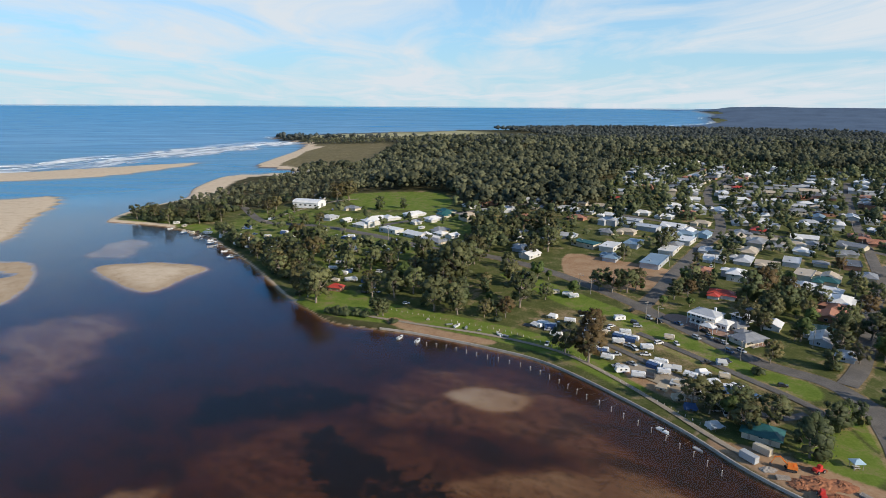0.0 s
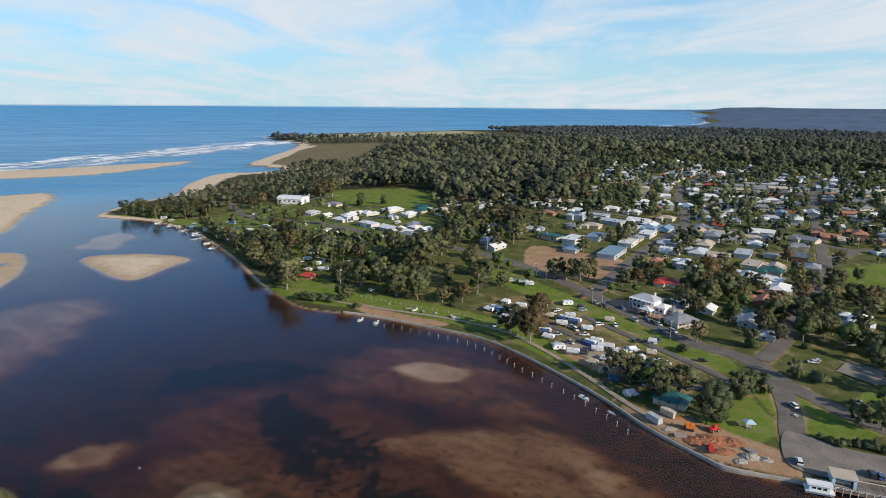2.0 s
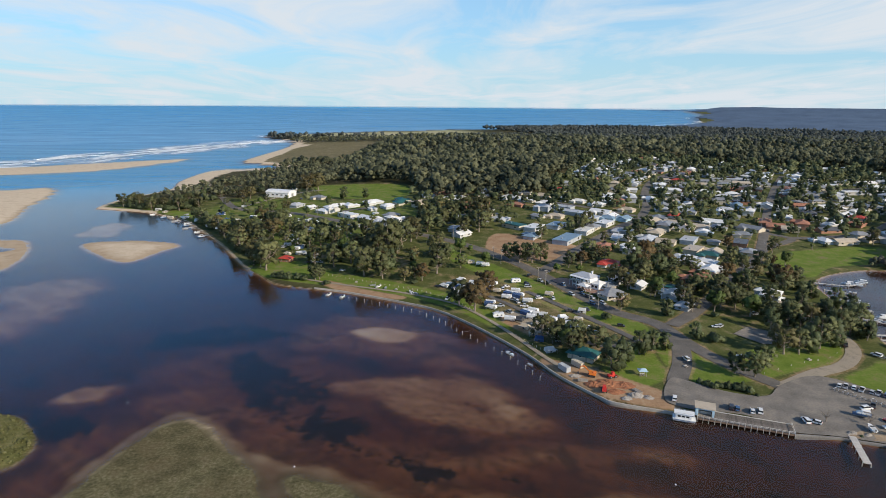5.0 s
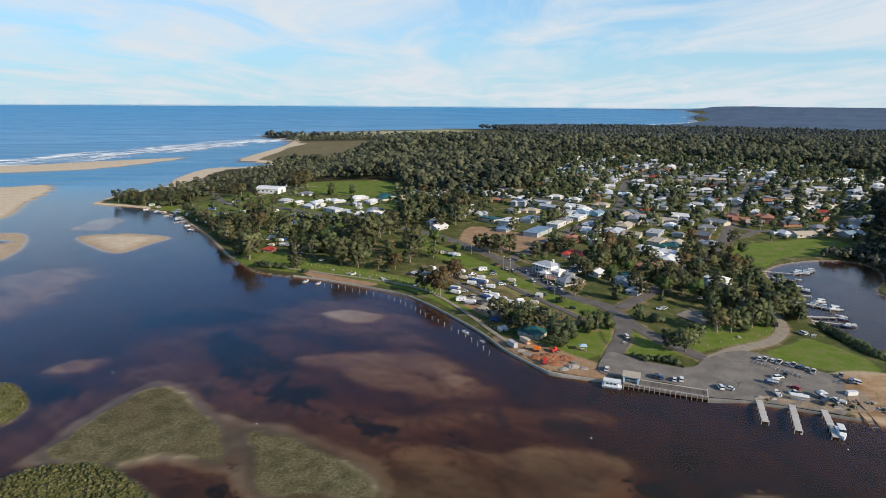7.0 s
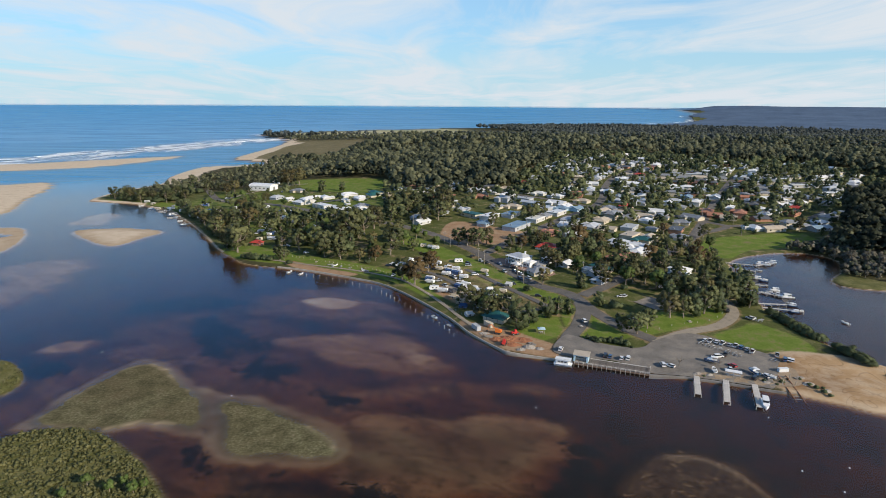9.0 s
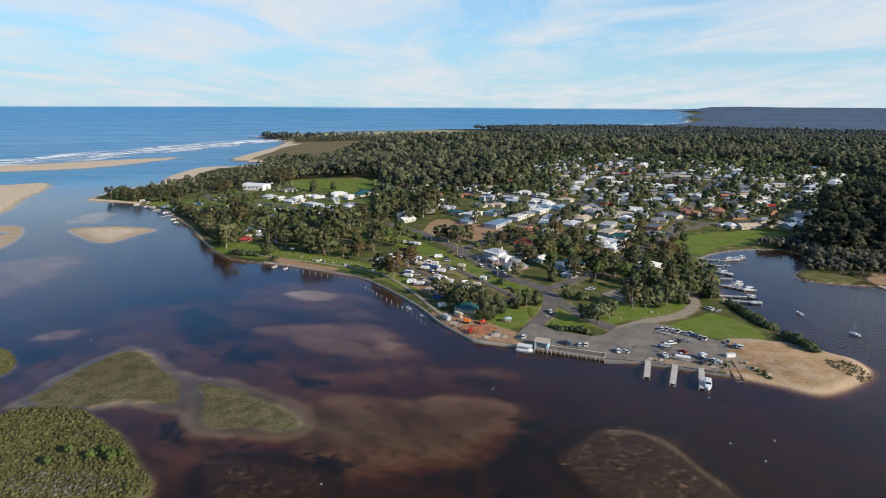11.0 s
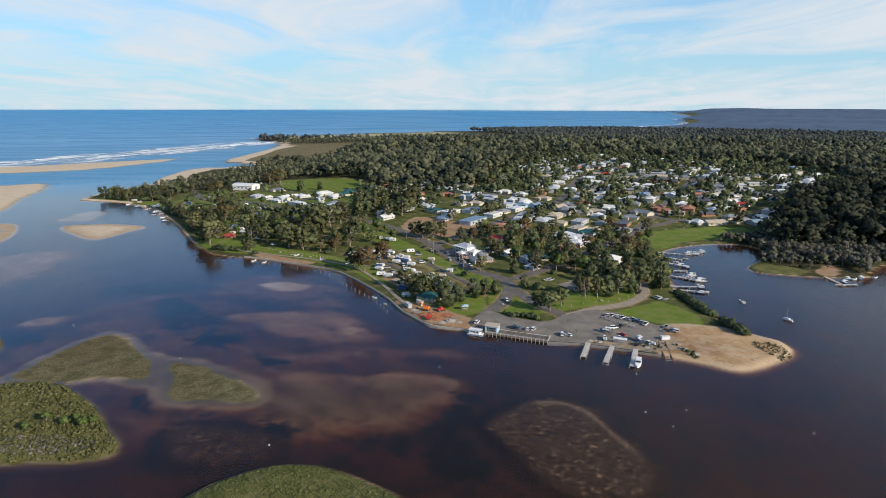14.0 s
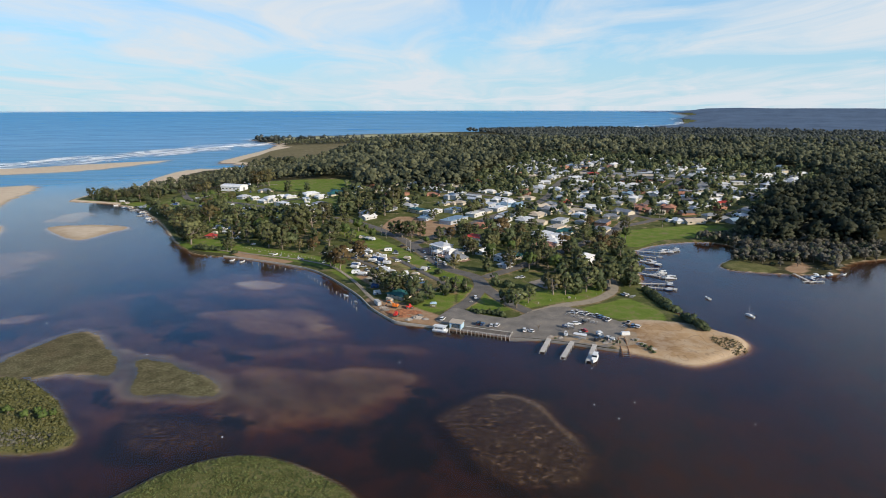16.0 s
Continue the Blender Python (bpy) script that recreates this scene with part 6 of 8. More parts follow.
HOUSES_MID = [(286, 534, "r", 12), (307, 551, "z", 16), (259, 481, "g", 18), (273, 478, "g", 14), (243, 461, "c", 18), (226, 435, "z", 19), (239, 426, "c", 16), (287, 467, "w", 13), (314, 508, "w", 19),
    (340, 554, "w", 15), (375, 589, "b", 20), (341, 485, "g", 24), (367, 512, "t", 20), (218, 522, "w", 15), (228, 512, "B", 17), (199, 391, "w", 13), (239, 466, "z", 9), (364, 606, "g",
    13), (346, 531, "g", 11), (282, 432, "g", 10), (212, 461, "z", 11), (216, 431, "g", 11)]
HOUSES_EAST_LOW = [(454, 710, "w", 17), (423, 666, "w", 18), (409, 590, "w", 19), (417, 573, "w", 19), (505, 732, "z", 32), (516, 716, "z", 21), (454, 607, "g", 17), (478, 613, "g", 16), (464, 578, "w", 18),
    (428, 526, "w", 15), (476, 571, "w", 16), (463, 540, "w", 22), (438, 512, "z", 16), (423, 499, "w", 17), (469, 528, "r", 11), (395, 497, "t", 20), (377, 484, "c", 15), (369, 496, "t",
    16), (384, 444, "w", 15)]
HOUSES_EAST_HIGH = [(399, 440, "c", 18), (421, 453, "g", 16), (430, 448, "g", 18), (443, 440, "b", 19), (646, 865, "w", 28), (592, 781, "w", 20), (575, 726, "g", 18), (576, 810, "z", 22), (578, 867, "w", 15),
    (552, 658, "w", 38), (514, 622, "z", 21), (558, 604, "w", 38), (636, 685, "w", 18), (516, 551, "g", 15), (515, 637, "z", 15), (663, 766, "g", 24), (516, 575, "g", 19), (517, 843, "z",
    18), (513, 592, "z", 16)]
HOUSES_NEAR = [(172, 351, "r", 14), (226, 424, "c", 16), (253, 403, "c", 18), (268, 399, "c", 12), (235, 374, "z", 24), (249, 369, "w", 14), (260, 390, "G", 11), (218, 319, "t", 12), (192, 283, "z", 14),
    (191, 263, "z", 10), (304, 430, "d", 19), (254, 286, "w", 17), (214, 221, "d", 13), (298, 403, "g", 11), (241, 426, "c", 12)]
HOUSES_FRONT = [(155, 284, "g", 16), (156, 301, "g", 8), (166, 312, "z", 6), (176, 300, "w", 9), (177, 320, "g", 7), (200, 293, "G", 13), (188, 275, "G", 11), (212, 512, "B", 13)]
VANS = [(55, 310), (59, 307), (60, 295), (62, 289), (71, 314), (99, 316), (90, 286), (98, 289), (102, 278), (117, 289), (82, 252), (88, 247), (118, 240), (122, 235), (110, 221), (71, 360), (78,
    356), (81, 353), (-81, 516), (-74, 507), (-74, 476), (-68, 465), (-77, 433), (-70, 407), (-61, 391), (-47, 368), (103, 261)]
VANS_B = [(-233, 543), (-217, 538), (-202, 538), (-175, 495), (-187, 563), (-157, 524), (-153, 492), (-80, 420), (-86, 452), (-134, 518), (-146, 540), (-182, 527), (-151, 465)]
TENTS = [(95, 236, "t"), (98, 227, "t"), (102, 240, "g"), (118, 251, "w"), (100, 219, "b"), (63, 322, "w"), (-52, 461, "r"), (108, 255, "g"), (103, 205, "g"), (104, 256, "g"), (93, 247, "d"), (-59,
    458, "w"), (131, 260, "g")]
CARS_CAMP = [(92, 307, "w"), (106, 311, "k"), (106, 306, "s"), (96, 278, "w"), (94, 282, "s"), (110, 284, "w"), (89, 260, "s"), (99, 271, "w"), (127, 238, "w"), (129, 235, "w"), (131, 228, "b"), (112,
    214, "w"), (110, 217, "s"), (116, 210, "b"), (147, 237, "k"), (124, 261, "k"), (134, 262, "k"), (-63, 493, "w"), (-50, 482, "s"), (-87, 443, "w"), (-73, 425, "w"), (-42, 367, "w"), (-36,
    438, "s"), (-47, 439, "w"), (-45, 409, "w"), (-22, 345, "w"), (-60, 487, "w"), (64, 311, "w"), (80, 271, "k"), (-50, 366, "k")]
CARS_ROAD = [(110, 329, "k"), (116, 317, "s"), (120, 312, "k"), (129, 308, "b"), (140, 284, "k"), (142, 282, "s"), (140, 272, "b"), (146, 272, "s"), (186, 421, "k"), (227, 474, "w"), (194, 418, "w"),
    (209, 304, "s"), (253, 328, "b"), (139, 297, "k"), (131, 289, "s"), (138, 290, "b"), (149, 287, "s")]
CARS_APRON = [(146, 156, "w"), (166, 149, "k"), (168, 148, "b"), (173, 146, "w"), (176, 146, "w"), (190, 139, "w"), (193, 138, "w"), (220, 149, "w"), (224, 151, "k"), (222, 139, "r"), (219, 134, "w"),
    (226, 126, "k"), (232, 128, "s"), (222, 169, "w"), (224, 168, "w"), (227, 167, "w"), (229, 165, "w"), (232, 163, "s"), (234, 162, "w"), (236, 160, "b"), (238, 158, "s"), (239, 155, "w"),
    (249, 151, "s"), (250, 146, "b"), (252, 146, "w"), (253, 145, "w"), (261, 202, "w"), (197, 234, "w"), (200, 235, "s"), (166, 195, "w"), (193, 197, "s"), (246, 221, "w"), (254, 214, "k"),
    (238, 274, "b"), (231, 258, "s")]
TRAILERS = [(220, 168), (222, 165), (224, 163), (226, 160), (229, 158), (231, 155), (232, 153), (246, 148), (264, 202), (266, 200)]
PILES = [(-13, 286), (-8, 285), (-3, 284), (2, 282), (7, 279), (12, 276), (17, 273), (22, 270), (27, 267), (32, 264), (37, 261), (41, 257), (45, 253), (48.5, 248.5), (52, 244), (55, 239.5), (58, 235), (61, 230), (65, 225),
    (68.5, 219.5), (72, 214.5), (76, 209), (79.5, 204), (83, 198.5), (86, 193), (89, 188), (91.5, 182.5), (94, 177)]
MARINA_BOATS = [(304, 288), (305, 285), (298, 251), (300, 249), (302, 246), (303, 244), (307, 244), (298, 227), (298, 219), (339, 329), (327, 323), (304, 246), (295, 253),
    (326.9, 324.5), (306.8, 296.5), (307.6, 279.3), (298.7, 254.9), (303, 257.7), (308.7, 250.5), (293, 216), (300, 233), (331, 322), (318, 306)]
CAMP_MORE = [(52, 308), (57, 303), (58.7, 288.3), (53.2, 283.5), (79, 275), (79.3, 266.3), (84.6, 270.7), (86.4, 262.3), (93, 284.2), (92.8, 293), (96.9, 297.3), (81.2, 258.1), (83, 250.3), (75.2, 298.6), (80.4, 305), (83.7, 312.6),
    (80.4, 322.9), (85.2, 298.1), (89.2, 302.5), (99.3, 258.5), (100.7, 250.7), (97.9, 275.4), (104, 239.7), (118.4, 282.3), (114.6, 287), (111.5, 247.2), (108, 232), (126, 246),
    (-76.9, 440), (-66.6, 413.3), (-70.6, 467.6), (-58.8, 456.4), (-50.7, 437), (-61, 397), (-51, 388.7), (-50.4, 374.7), (-82.4, 414.6), (-72.2, 389.7), (-48.7, 485.5), (-39.9, 495.2), (-30.7, 483.2), (-22.4, 475.8), (-98.4, 502.6), (-94.5, 520.4), (-84.7, 512.2)]
CAMP_WEST = [(-76.7, 481.6), (-78.8, 513), (-63.4, 495), (-49.5, 455), (-44.9, 467), (-32.7, 458.6), (-63.5, 392), (-44, 410), (-152.9, 515), (-142.5, 500), (-191, 561), (-172.5, 536), (-164.6, 492), (-153.5, 474), (-184.8, 520), (-143, 703), (-157, 732),
    (-120, 640), (-110, 540), (-126, 530), (-40, 520), (-20, 540), (-88, 470), (-92, 486)]
CAMP_SHORE = [(-264, 582), (-250, 567), (-228, 546), (-215, 537), (-199, 523), (-183, 508), (-164, 487), (-157, 492), (-183, 560), (-157, 522), (-112, 519), (-103, 508), (-175, 599), (-206, 548), (-192, 540), (-170, 512), (-141, 478), (-222, 556)]
BUOYS = [(-77, 152), (1, 109), (126, 101), (209, 60), (226, 62), (216, 49), (267, 45), (66, 34), (205, 105), (216, 95)]
POLES = [(88, 369), (114, 317), (138, 272), (59, 433), (361, 422), (372, 463), (-47, 504), (354, 493)]
POLES_B = [(93, 359), (118, 310), (141, 263), (312, 404), (228, 304), (183, 276), (196, 417)]
PAPERBARK = [(394, 339, 15), (397, 324, 16), (401, 314, 17), (409, 310, 17), (412, 299, 17), (417, 292, 16), (426, 292, 15), (431, 287, 12), (423, 368, 18), (433, 368, 19), (440, 356, 19), (443, 345,
    18), (450, 334, 17), (450, 315, 15), (424, 392, 16), (446, 404, 19), (459, 398, 20), (467, 385, 20), (471, 364, 19), (469, 335, 15), (466, 315, 12), (469, 305, 11), (478, 298, 11), (486,
    297, 11), (487, 364, 16), (490, 346, 14), (495, 331, 13), (504, 323, 13), (412, 275, 9), (399, 275, 9), (389, 282, 8), (384, 288, 8)]

# ---- houses and public buildings ----
for row in (*HOUSES_SHOPS, *HOUSES_OVAL, *HOUSES_WEST, *HOUSES_HILL_LOW, *HOUSES_HILL_HIGH, *HOUSES_MID, *HOUSES_EAST_LOW, *HOUSES_EAST_HIGH, *HOUSES_NEAR, *HOUSES_FRONT):
    hx, hy, colour, width = row
    if (colour == "d" and hy < 230) or any(math.hypot(hx - a, hy - c) < r for a, c, r in BUILT):
        continue
    if row in HOUSES_SHOPS and width >= 17:
        house(hx, hy, "w" if colour == "g" else colour, max(width * 1.3, 24), "flat")
    else:
        house(hx, hy, colour, width)


# Houses along the streets further up, where no other stands.
for nm, step, gap, near_y in (("road_main_street", 21, 17, 420), ("road_hill", 20, 17, 330), ("road_upper", 19, 16, 0), ("road_ridge", 19, 16, 0), ("road_shops", 22, 18, 0), ("road_lake_view", 19, 17, 0), ("road_main_street", 24, 40, 500), ("road_hill", 23, 40, 470), ("road_ridge", 22, 38, 0), ("road_upper", 22, 38, 0)):
    half, line = next((h, l) for n2, h, l in ROADS if n2 == nm)
    d = np.r_[0, np.cumsum(np.hypot(*np.diff(line, axis=0).T))]
    for i, s in enumerate(np.arange(12, d[-1], step)):
        for side in (-1, 1):
            px, py = np.interp(s, d, line[:, 0]), np.interp(s, d, line[:, 1])
            qx, qy = np.interp(s + 1, d, line[:, 0]), np.interp(s + 1, d, line[:, 1])
            ex, ey = qx - px, qy - py
            ln = math.hypot(ex, ey) or 1.0
            hx, hy = px - ey / ln * side * gap, py + ex / ln * side * gap
            if hy < near_y or any(math.hypot(hx - a, hy - c) < r + 8 for a, c, r in BUILT) or inside_distance(np.array([hx]), np.array([hy]), COAST)[0] < 30:
                continue
            if any(inside_distance(np.array([hx]), np.array([hy]), p)[0] > -9 for p in LAWNS[:8] + LAWNS[9:] + BARE) or min(float(line_distance(np.array([hx]), np.array([hy]), l)[0]) for _, _, l in ROADS) < 11:
                continue
            house(hx, hy, "wzgwdgctwzwg"[(i * 5 + side + int(gap)) % 12], 12 + (i * 7 + side) % 9)


# More houses behind them, wherever a block between the streets is still free.
fill = np.random.default_rng(207)
more = 0
for hx, hy in zip(fill.uniform(60, 690, 2600), fill.uniform(380, 1010, 2600)):
    at = np.array([hx]), np.array([hy])
    if more >= 70 or inside_distance(*at, TOWN)[0] < 14 or any(math.hypot(hx - a, hy - c) < r + 8.5 for a, c, r in BUILT):
        continue
    if inside_distance(*at, COAST)[0] < 30 or any(inside_distance(*at, p)[0] > -10 for p in LAWNS[:8] + LAWNS[9:] + BARE) or min(float(line_distance(*at, l)[0]) for _, _, l in ROADS) < 12:
        continue
    house(hx, hy, "wzwgzcwzgwtzwcwd"[more % 16], 12 + 10 * fill.random())
    more += 1


def make_bistro():
    """The big white two-storey house on the foreshore corner, with decks and a wide front canopy."""
    t = thing("guest_house", "large white two-storey house with zinc roofs and deep balconies", "house")
    part("wall", Geo().box(-7, 7, -5, 5, -1, 6.2), WHITE, t)
    part("side_wing", Geo().box(7.02, 13, -4, 4, -1, 3.4), WHITE, t)
    r = part("roof", hip_roof(14, 10, 6.2, 0.36), ROOF_ZINC, t)
    part("wing_roof", hip_roof(6.4, 8, 3.4, 0.34, 0.5).add([], []), ROOF_WHITE, t, at=pose(10.1, 0, 0))
    part("chimney", Geo().box(3, 4, 1, 1.9, 6.5, 9.4), WHITE, r)
    bal = part("balcony", Geo().box(-7.4, 7.4, -7.6, -5.02, 2.95, 3.2), TIMBER_PALE, t)
    for k in range(7):
        x = -7.2 + k * 2.4
        part("post", Geo().box(x - 0.09, x + 0.09, -7.5, -7.32, -0.6, 5.9), WHITE, bal)
    part("rail", Geo().box(-7.3, 7.3, -7.5, -7.44, 4.1, 4.2), WHITE, bal)
    part("balcony_roof", Geo().loft([[(-7.6, -7.9, 5.6), (7.6, -7.9, 5.6), (7.6, -5.02, 6.0), (-7.6, -5.02, 6.0)], [(-7.6, -7.9, 5.75), (7.6, -7.9, 5.75), (7.6, -5.02, 6.15), (-7.6, -5.02, 6.15)]]), ROOF_WHITE, t)
    cp = part("front_canopy", Geo().add([(2, -13, 2.7), (10, -13, 2.7), (10, -7.9, 2.7), (2, -7.9, 2.7), (6, -10.4, 4.4)], [(3, 2, 1, 0), (0, 1, 4), (1, 2, 4), (2, 3, 4), (3, 0, 4)]), ROOF_WHITE, t)
    for x in (2.2, 9.8):
        for y in (-12.8, -8.1):
            part("post", Geo().box(x - 0.1, x + 0.1, y - 0.1, y + 0.1, -0.6, 2.72), WHITE, cp)
    for z in (0.6, 3.6):
        for x in (-5.2, -2.2, 0.8, 3.8):
            window(t, x, -5.0, z, 1.9, 1.8, ("y", -1))
        for y in (-2.5, 1.5):
            window(t, -7.0, y, z, 1.5, 1.4, ("x", -1))
    for x in (8.5, 11.2):
        window(t, x, -4.0, 0.7, 1.6, 1.4, ("y", -1))
    return t


place("bistro", make_bistro, 144, 308, -52 + 2, up=0.6)
BUILT.append((144, 308, 14))


def make_hall():
    """The long white hall by the oval, with a curved steel roof."""
    t = thing("sports_hall", "long white hall with a curved white steel roof", "hall")
    part("wall", Geo().box(-14, 14, -8, 8, -1.5, 4.6), WHITE, t)
    arch = [(8.6 * math.cos(a), 4.5 + 2.6 * math.sin(a)) for a in np.linspace(0, math.pi, 11)]
    full = arch + [(x * 0.97, z - 0.25) for x, z in arch[::-1]]
    part("roof", Geo().loft([[(sx * 14.5, y, z) for y, z in full] for sx in (-1, 1)]), ROOF_WHITE, t)
    tri = [(7.9 * math.cos(a), 4.5 + 2.3 * math.sin(a)) for a in np.linspace(0, math.pi, 11)]
    for sx in (-1, 1):
        part("end_wall", Geo().loft([[(sx * 13.9, y, z) for y, z in tri], [(sx * 13.7, y, z) for y, z in tri]]), WHITE, t)
    for k in range(5):
        window(t, -11 + k * 5.5, -8.0, 1.6, 2.4, 1.4, ("y", -1))
    part("roller_door", Geo().box(14.0, 14.06, -2, 2, -0.2, 3.6), GALV, t)
    return t


place("hall", make_hall, -150, 664, -18, 1.12, up=0.4)
BUILT.append((-150, 664, 18))


def make_amenity(word, wall, roof, lx, ly, h=2.6):
    t = thing("amenities_block", word, "shed")
    part("wall", Geo().box(-lx / 2, lx / 2, -ly / 2, ly / 2, -0.8, h), wall, t)
    r = part("roof", hip_roof(lx, ly, h, 0.5, 0.9), roof, t)
    part("ridge_cap", Geo().box(-max(lx / 2 - ly / 2, 0.5), max(lx / 2 - ly / 2, 0.5), -0.12, 0.12, h + ly * 0.25 + 0.18, h + ly * 0.25 + 0.3), roof, r)
    for u in (-0.3, 0.25):
        part("door", Geo().box(u * lx - 0.45, u * lx + 0.45, -ly / 2 - 0.05, -ly / 2, 0.02, 2.05), TIMBER, t)
    window(t, 0.0, -ly / 2, 1.5, 1.4, 0.6, ("y", -1))
    window(t, lx / 2, 0, 1.5, 1.4, 0.6, ("x", 1))
    return t


place("redshed", lambda: make_amenity("small brick amenities block with a bright red hip roof", BRICK, ROOF_RED, 8.5, 6), -69, 372, -20, up=0.3)
place("greenshed", lambda: make_amenity("timber shed with a broad dark green roof by the works", CREAM, ROOF_GREEN, 12.5, 9, 2.8), 118, 198, -35, up=0.3)
place("kiosk", lambda: make_amenity("white pavilion with a pale hip roof among pines", WHITE, ROOF_WHITE, 9, 7), 252, 287, 20, up=0.3)
for bx, by, r in ((-69, 372, 8), (118, 198, 10), (252, 287, 9)):
    BUILT.append((bx, by, r))


# ---- the wharf, boat shed and apron ----
W0, W1 = Vector((149.5, 142.1, 0)), Vector((181.1, 130.3, 0))
along = (W1 - W0).normalized()
inward = Vector((-along.y, along.x, 0))
WYAW = math.degrees(math.atan2(along.y, along.x))
wharf = thing("wharf", "timber wharf on piles with a white-topped rail", "wharf")
wharf.matrix_basis = pose(W0.x, W0.y, 0, 0, 0, WYAW)
WL = (W1 - W0).length
part("deck_frame", Geo().box(0, WL, 0.2, 7.4, 0.72, 0.93), TIMBER, wharf)
plank = Geo().box(-0.21, 0.21, 0.05, 7.5, 0.93, 1.0).mesh("plank", DECKING)
for k in range(int(WL / 0.46)):
    o = part("plank", plank, None, wharf, at=pose(0.25 + k * 0.46, 0, 0.0))
part("rail", Geo().box(0, WL, 0.1, 0.22, 1.78, 1.9).box(0, WL, 0.12, 0.2, 1.36, 1.44), TIMBER_PALE, wharf)
part("fascia", Geo().box(0, WL, 0.0, 0.19, 0.3, 0.95), TIMBER_BROWN, wharf, "brown timber fascia")
part("end_rail", Geo().box(WL - 0.12, WL, 0.23, 7.4, 1.78, 1.9), TIMBER_PALE, wharf)
for y in (2.5, 4.9, 7.3):
    part("post", Geo().box(WL - 0.16, WL + 0.02, y - 0.09, y + 0.09, 1.0, 1.78), TIMBER_PALE, wharf)
part("kerb", Geo().box(6.8, WL, 7.52, 7.78, 0.9, 1.22), TIMBER_PALE, wharf, "pale timber kerb along the landward edge")
post = Geo().box(-0.1, 0.1, -0.06, 0.22, -0.9, 1.92).mesh("post", TIMBER_PALE)
for k in range(int(WL / 2.1) + 1):
    part("post", post, None, wharf, at=pose(0.2 + k * 2.1, 0, 0))
pile = Geo().tube([(0, 0, -0.9), (0, 0, 0.9)], [0.17, 0.16], 8).mesh("pile", TIMBER)
for k in range(int(WL / 3.2) + 1):
    for y in (2.6, 5.2):
        part("pile", pile, None, wharf, at=pose(0.3 + k * 3.2, y, 0))


def make_boat_shed():
    t = thing("boat_shed", "small pale blue shed with an open front and tan roof", "shed")
    w = Geo()
    for x0, x1, y0, y1, z0, z1 in ((-3.4, -3.2, -2.4, 2.4, 0, 3.1), (3.2, 3.4, -2.4, 2.4, 0, 3.1), (-3.2, 3.2, 2.2, 2.4, 0, 3.1), (-3.2, 3.2, -2.4, -2.2, 2.55, 3.1), (-3.2, -2.5, -2.4, -2.2, 0, 2.55), (2.5, 3.2, -2.4, -2.2, 0, 2.55)):
        w.box(x0, x1, y0, y1, z0, z1)
    part("wall", w, BLUEWALL, t)
    part("floor", Geo().box(-3.2, 3.2, -2.2, 2.2, 0, 0.06), TIMBER, t)
    part("roof", Geo().loft([[(-3.8, -2.8, 3.12), (3.8, -2.8, 3.12), (3.8, 2.8, 3.5), (-3.8, 2.8, 3.5)], [(-3.8, -2.8, 3.26), (3.8, -2.8, 3.26), (3.8, 2.8, 3.64), (-3.8, 2.8, 3.64)]]), ROOF_TAN, t)
    part("counter", Geo().box(-2.4, 2.4, -0.3, 0.2, 0.06, 1.0), TIMBER_PALE, t)
    part("sign_board", Geo().box(-1.8, 1.8, -2.46, -2.41, 2.66, 3.0), WHITE, t)
    return t


sp = W0 + along * 2.9 + inward * 4.6
place("boat_shed", make_boat_shed, sp.x, sp.y, WYAW, z=1.02)


def make_houseboat():
    t = thing("houseboat", "boxy white houseboat tied up at the wharf", "boat")
    h = part("hull", Geo().loft([[(-4.2, -1.9, 0.75), (4.2, -1.7, 0.75), (4.2, 1.7, 0.75), (-4.2, 1.9, 0.75)], [(-3.9, -1.7, -0.3), (3.9, -1.5, -0.3), (3.9, 1.5, -0.3), (-3.9, 1.7, -0.3)]]), WHITE, t)
    part("waterline_stripe", Geo().box(-4.1, 4.1, -1.93, -1.86, 0.25, 0.4), BLUE, h)
    c = part("cabin", Geo().box(-3.2, 2.6, -1.6, 1.6, 0.75, 2.75, 0.06), WHITE, t)
    part("cabin_roof", Geo().box(-3.8, 3.6, -1.85, 1.85, 2.75, 2.9), WHITE, t)
    for x in (-2.4, -0.9, 0.7):
        part("window", Geo().box(x, x + 1.1, -1.6, -1.52, 1.5, 2.2), GLASS, c)
        part("window", Geo().box(x, x + 1.1, 1.52, 1.6, 1.5, 2.2), GLASS, c)
    part("windscreen", Geo().box(2.5, 2.58, -1.2, 1.2, 1.5, 2.2), GLASS, c)
    part("roof_rail", Geo().tube([(-3.6, -1.7, 3.3), (3.4, -1.7, 3.3)], [0.04, 0.04], 5).tube([(-3.6, 1.7, 3.3), (3.4, 1.7, 3.3)], [0.04, 0.04], 5), GALV, t)
    for x in (-3.6, 0, 3.4):
        for y in (-1.7, 1.7):
            part("stanchion", Geo().tube([(x, y, 2.9), (x, y, 3.32)], [0.03, 0.03], 5), GALV, t)
    return t


hb = W0 - along * 4.6 - inward * 1.2
place("houseboat", make_houseboat, hb.x, hb.y, WYAW, z=0.0)


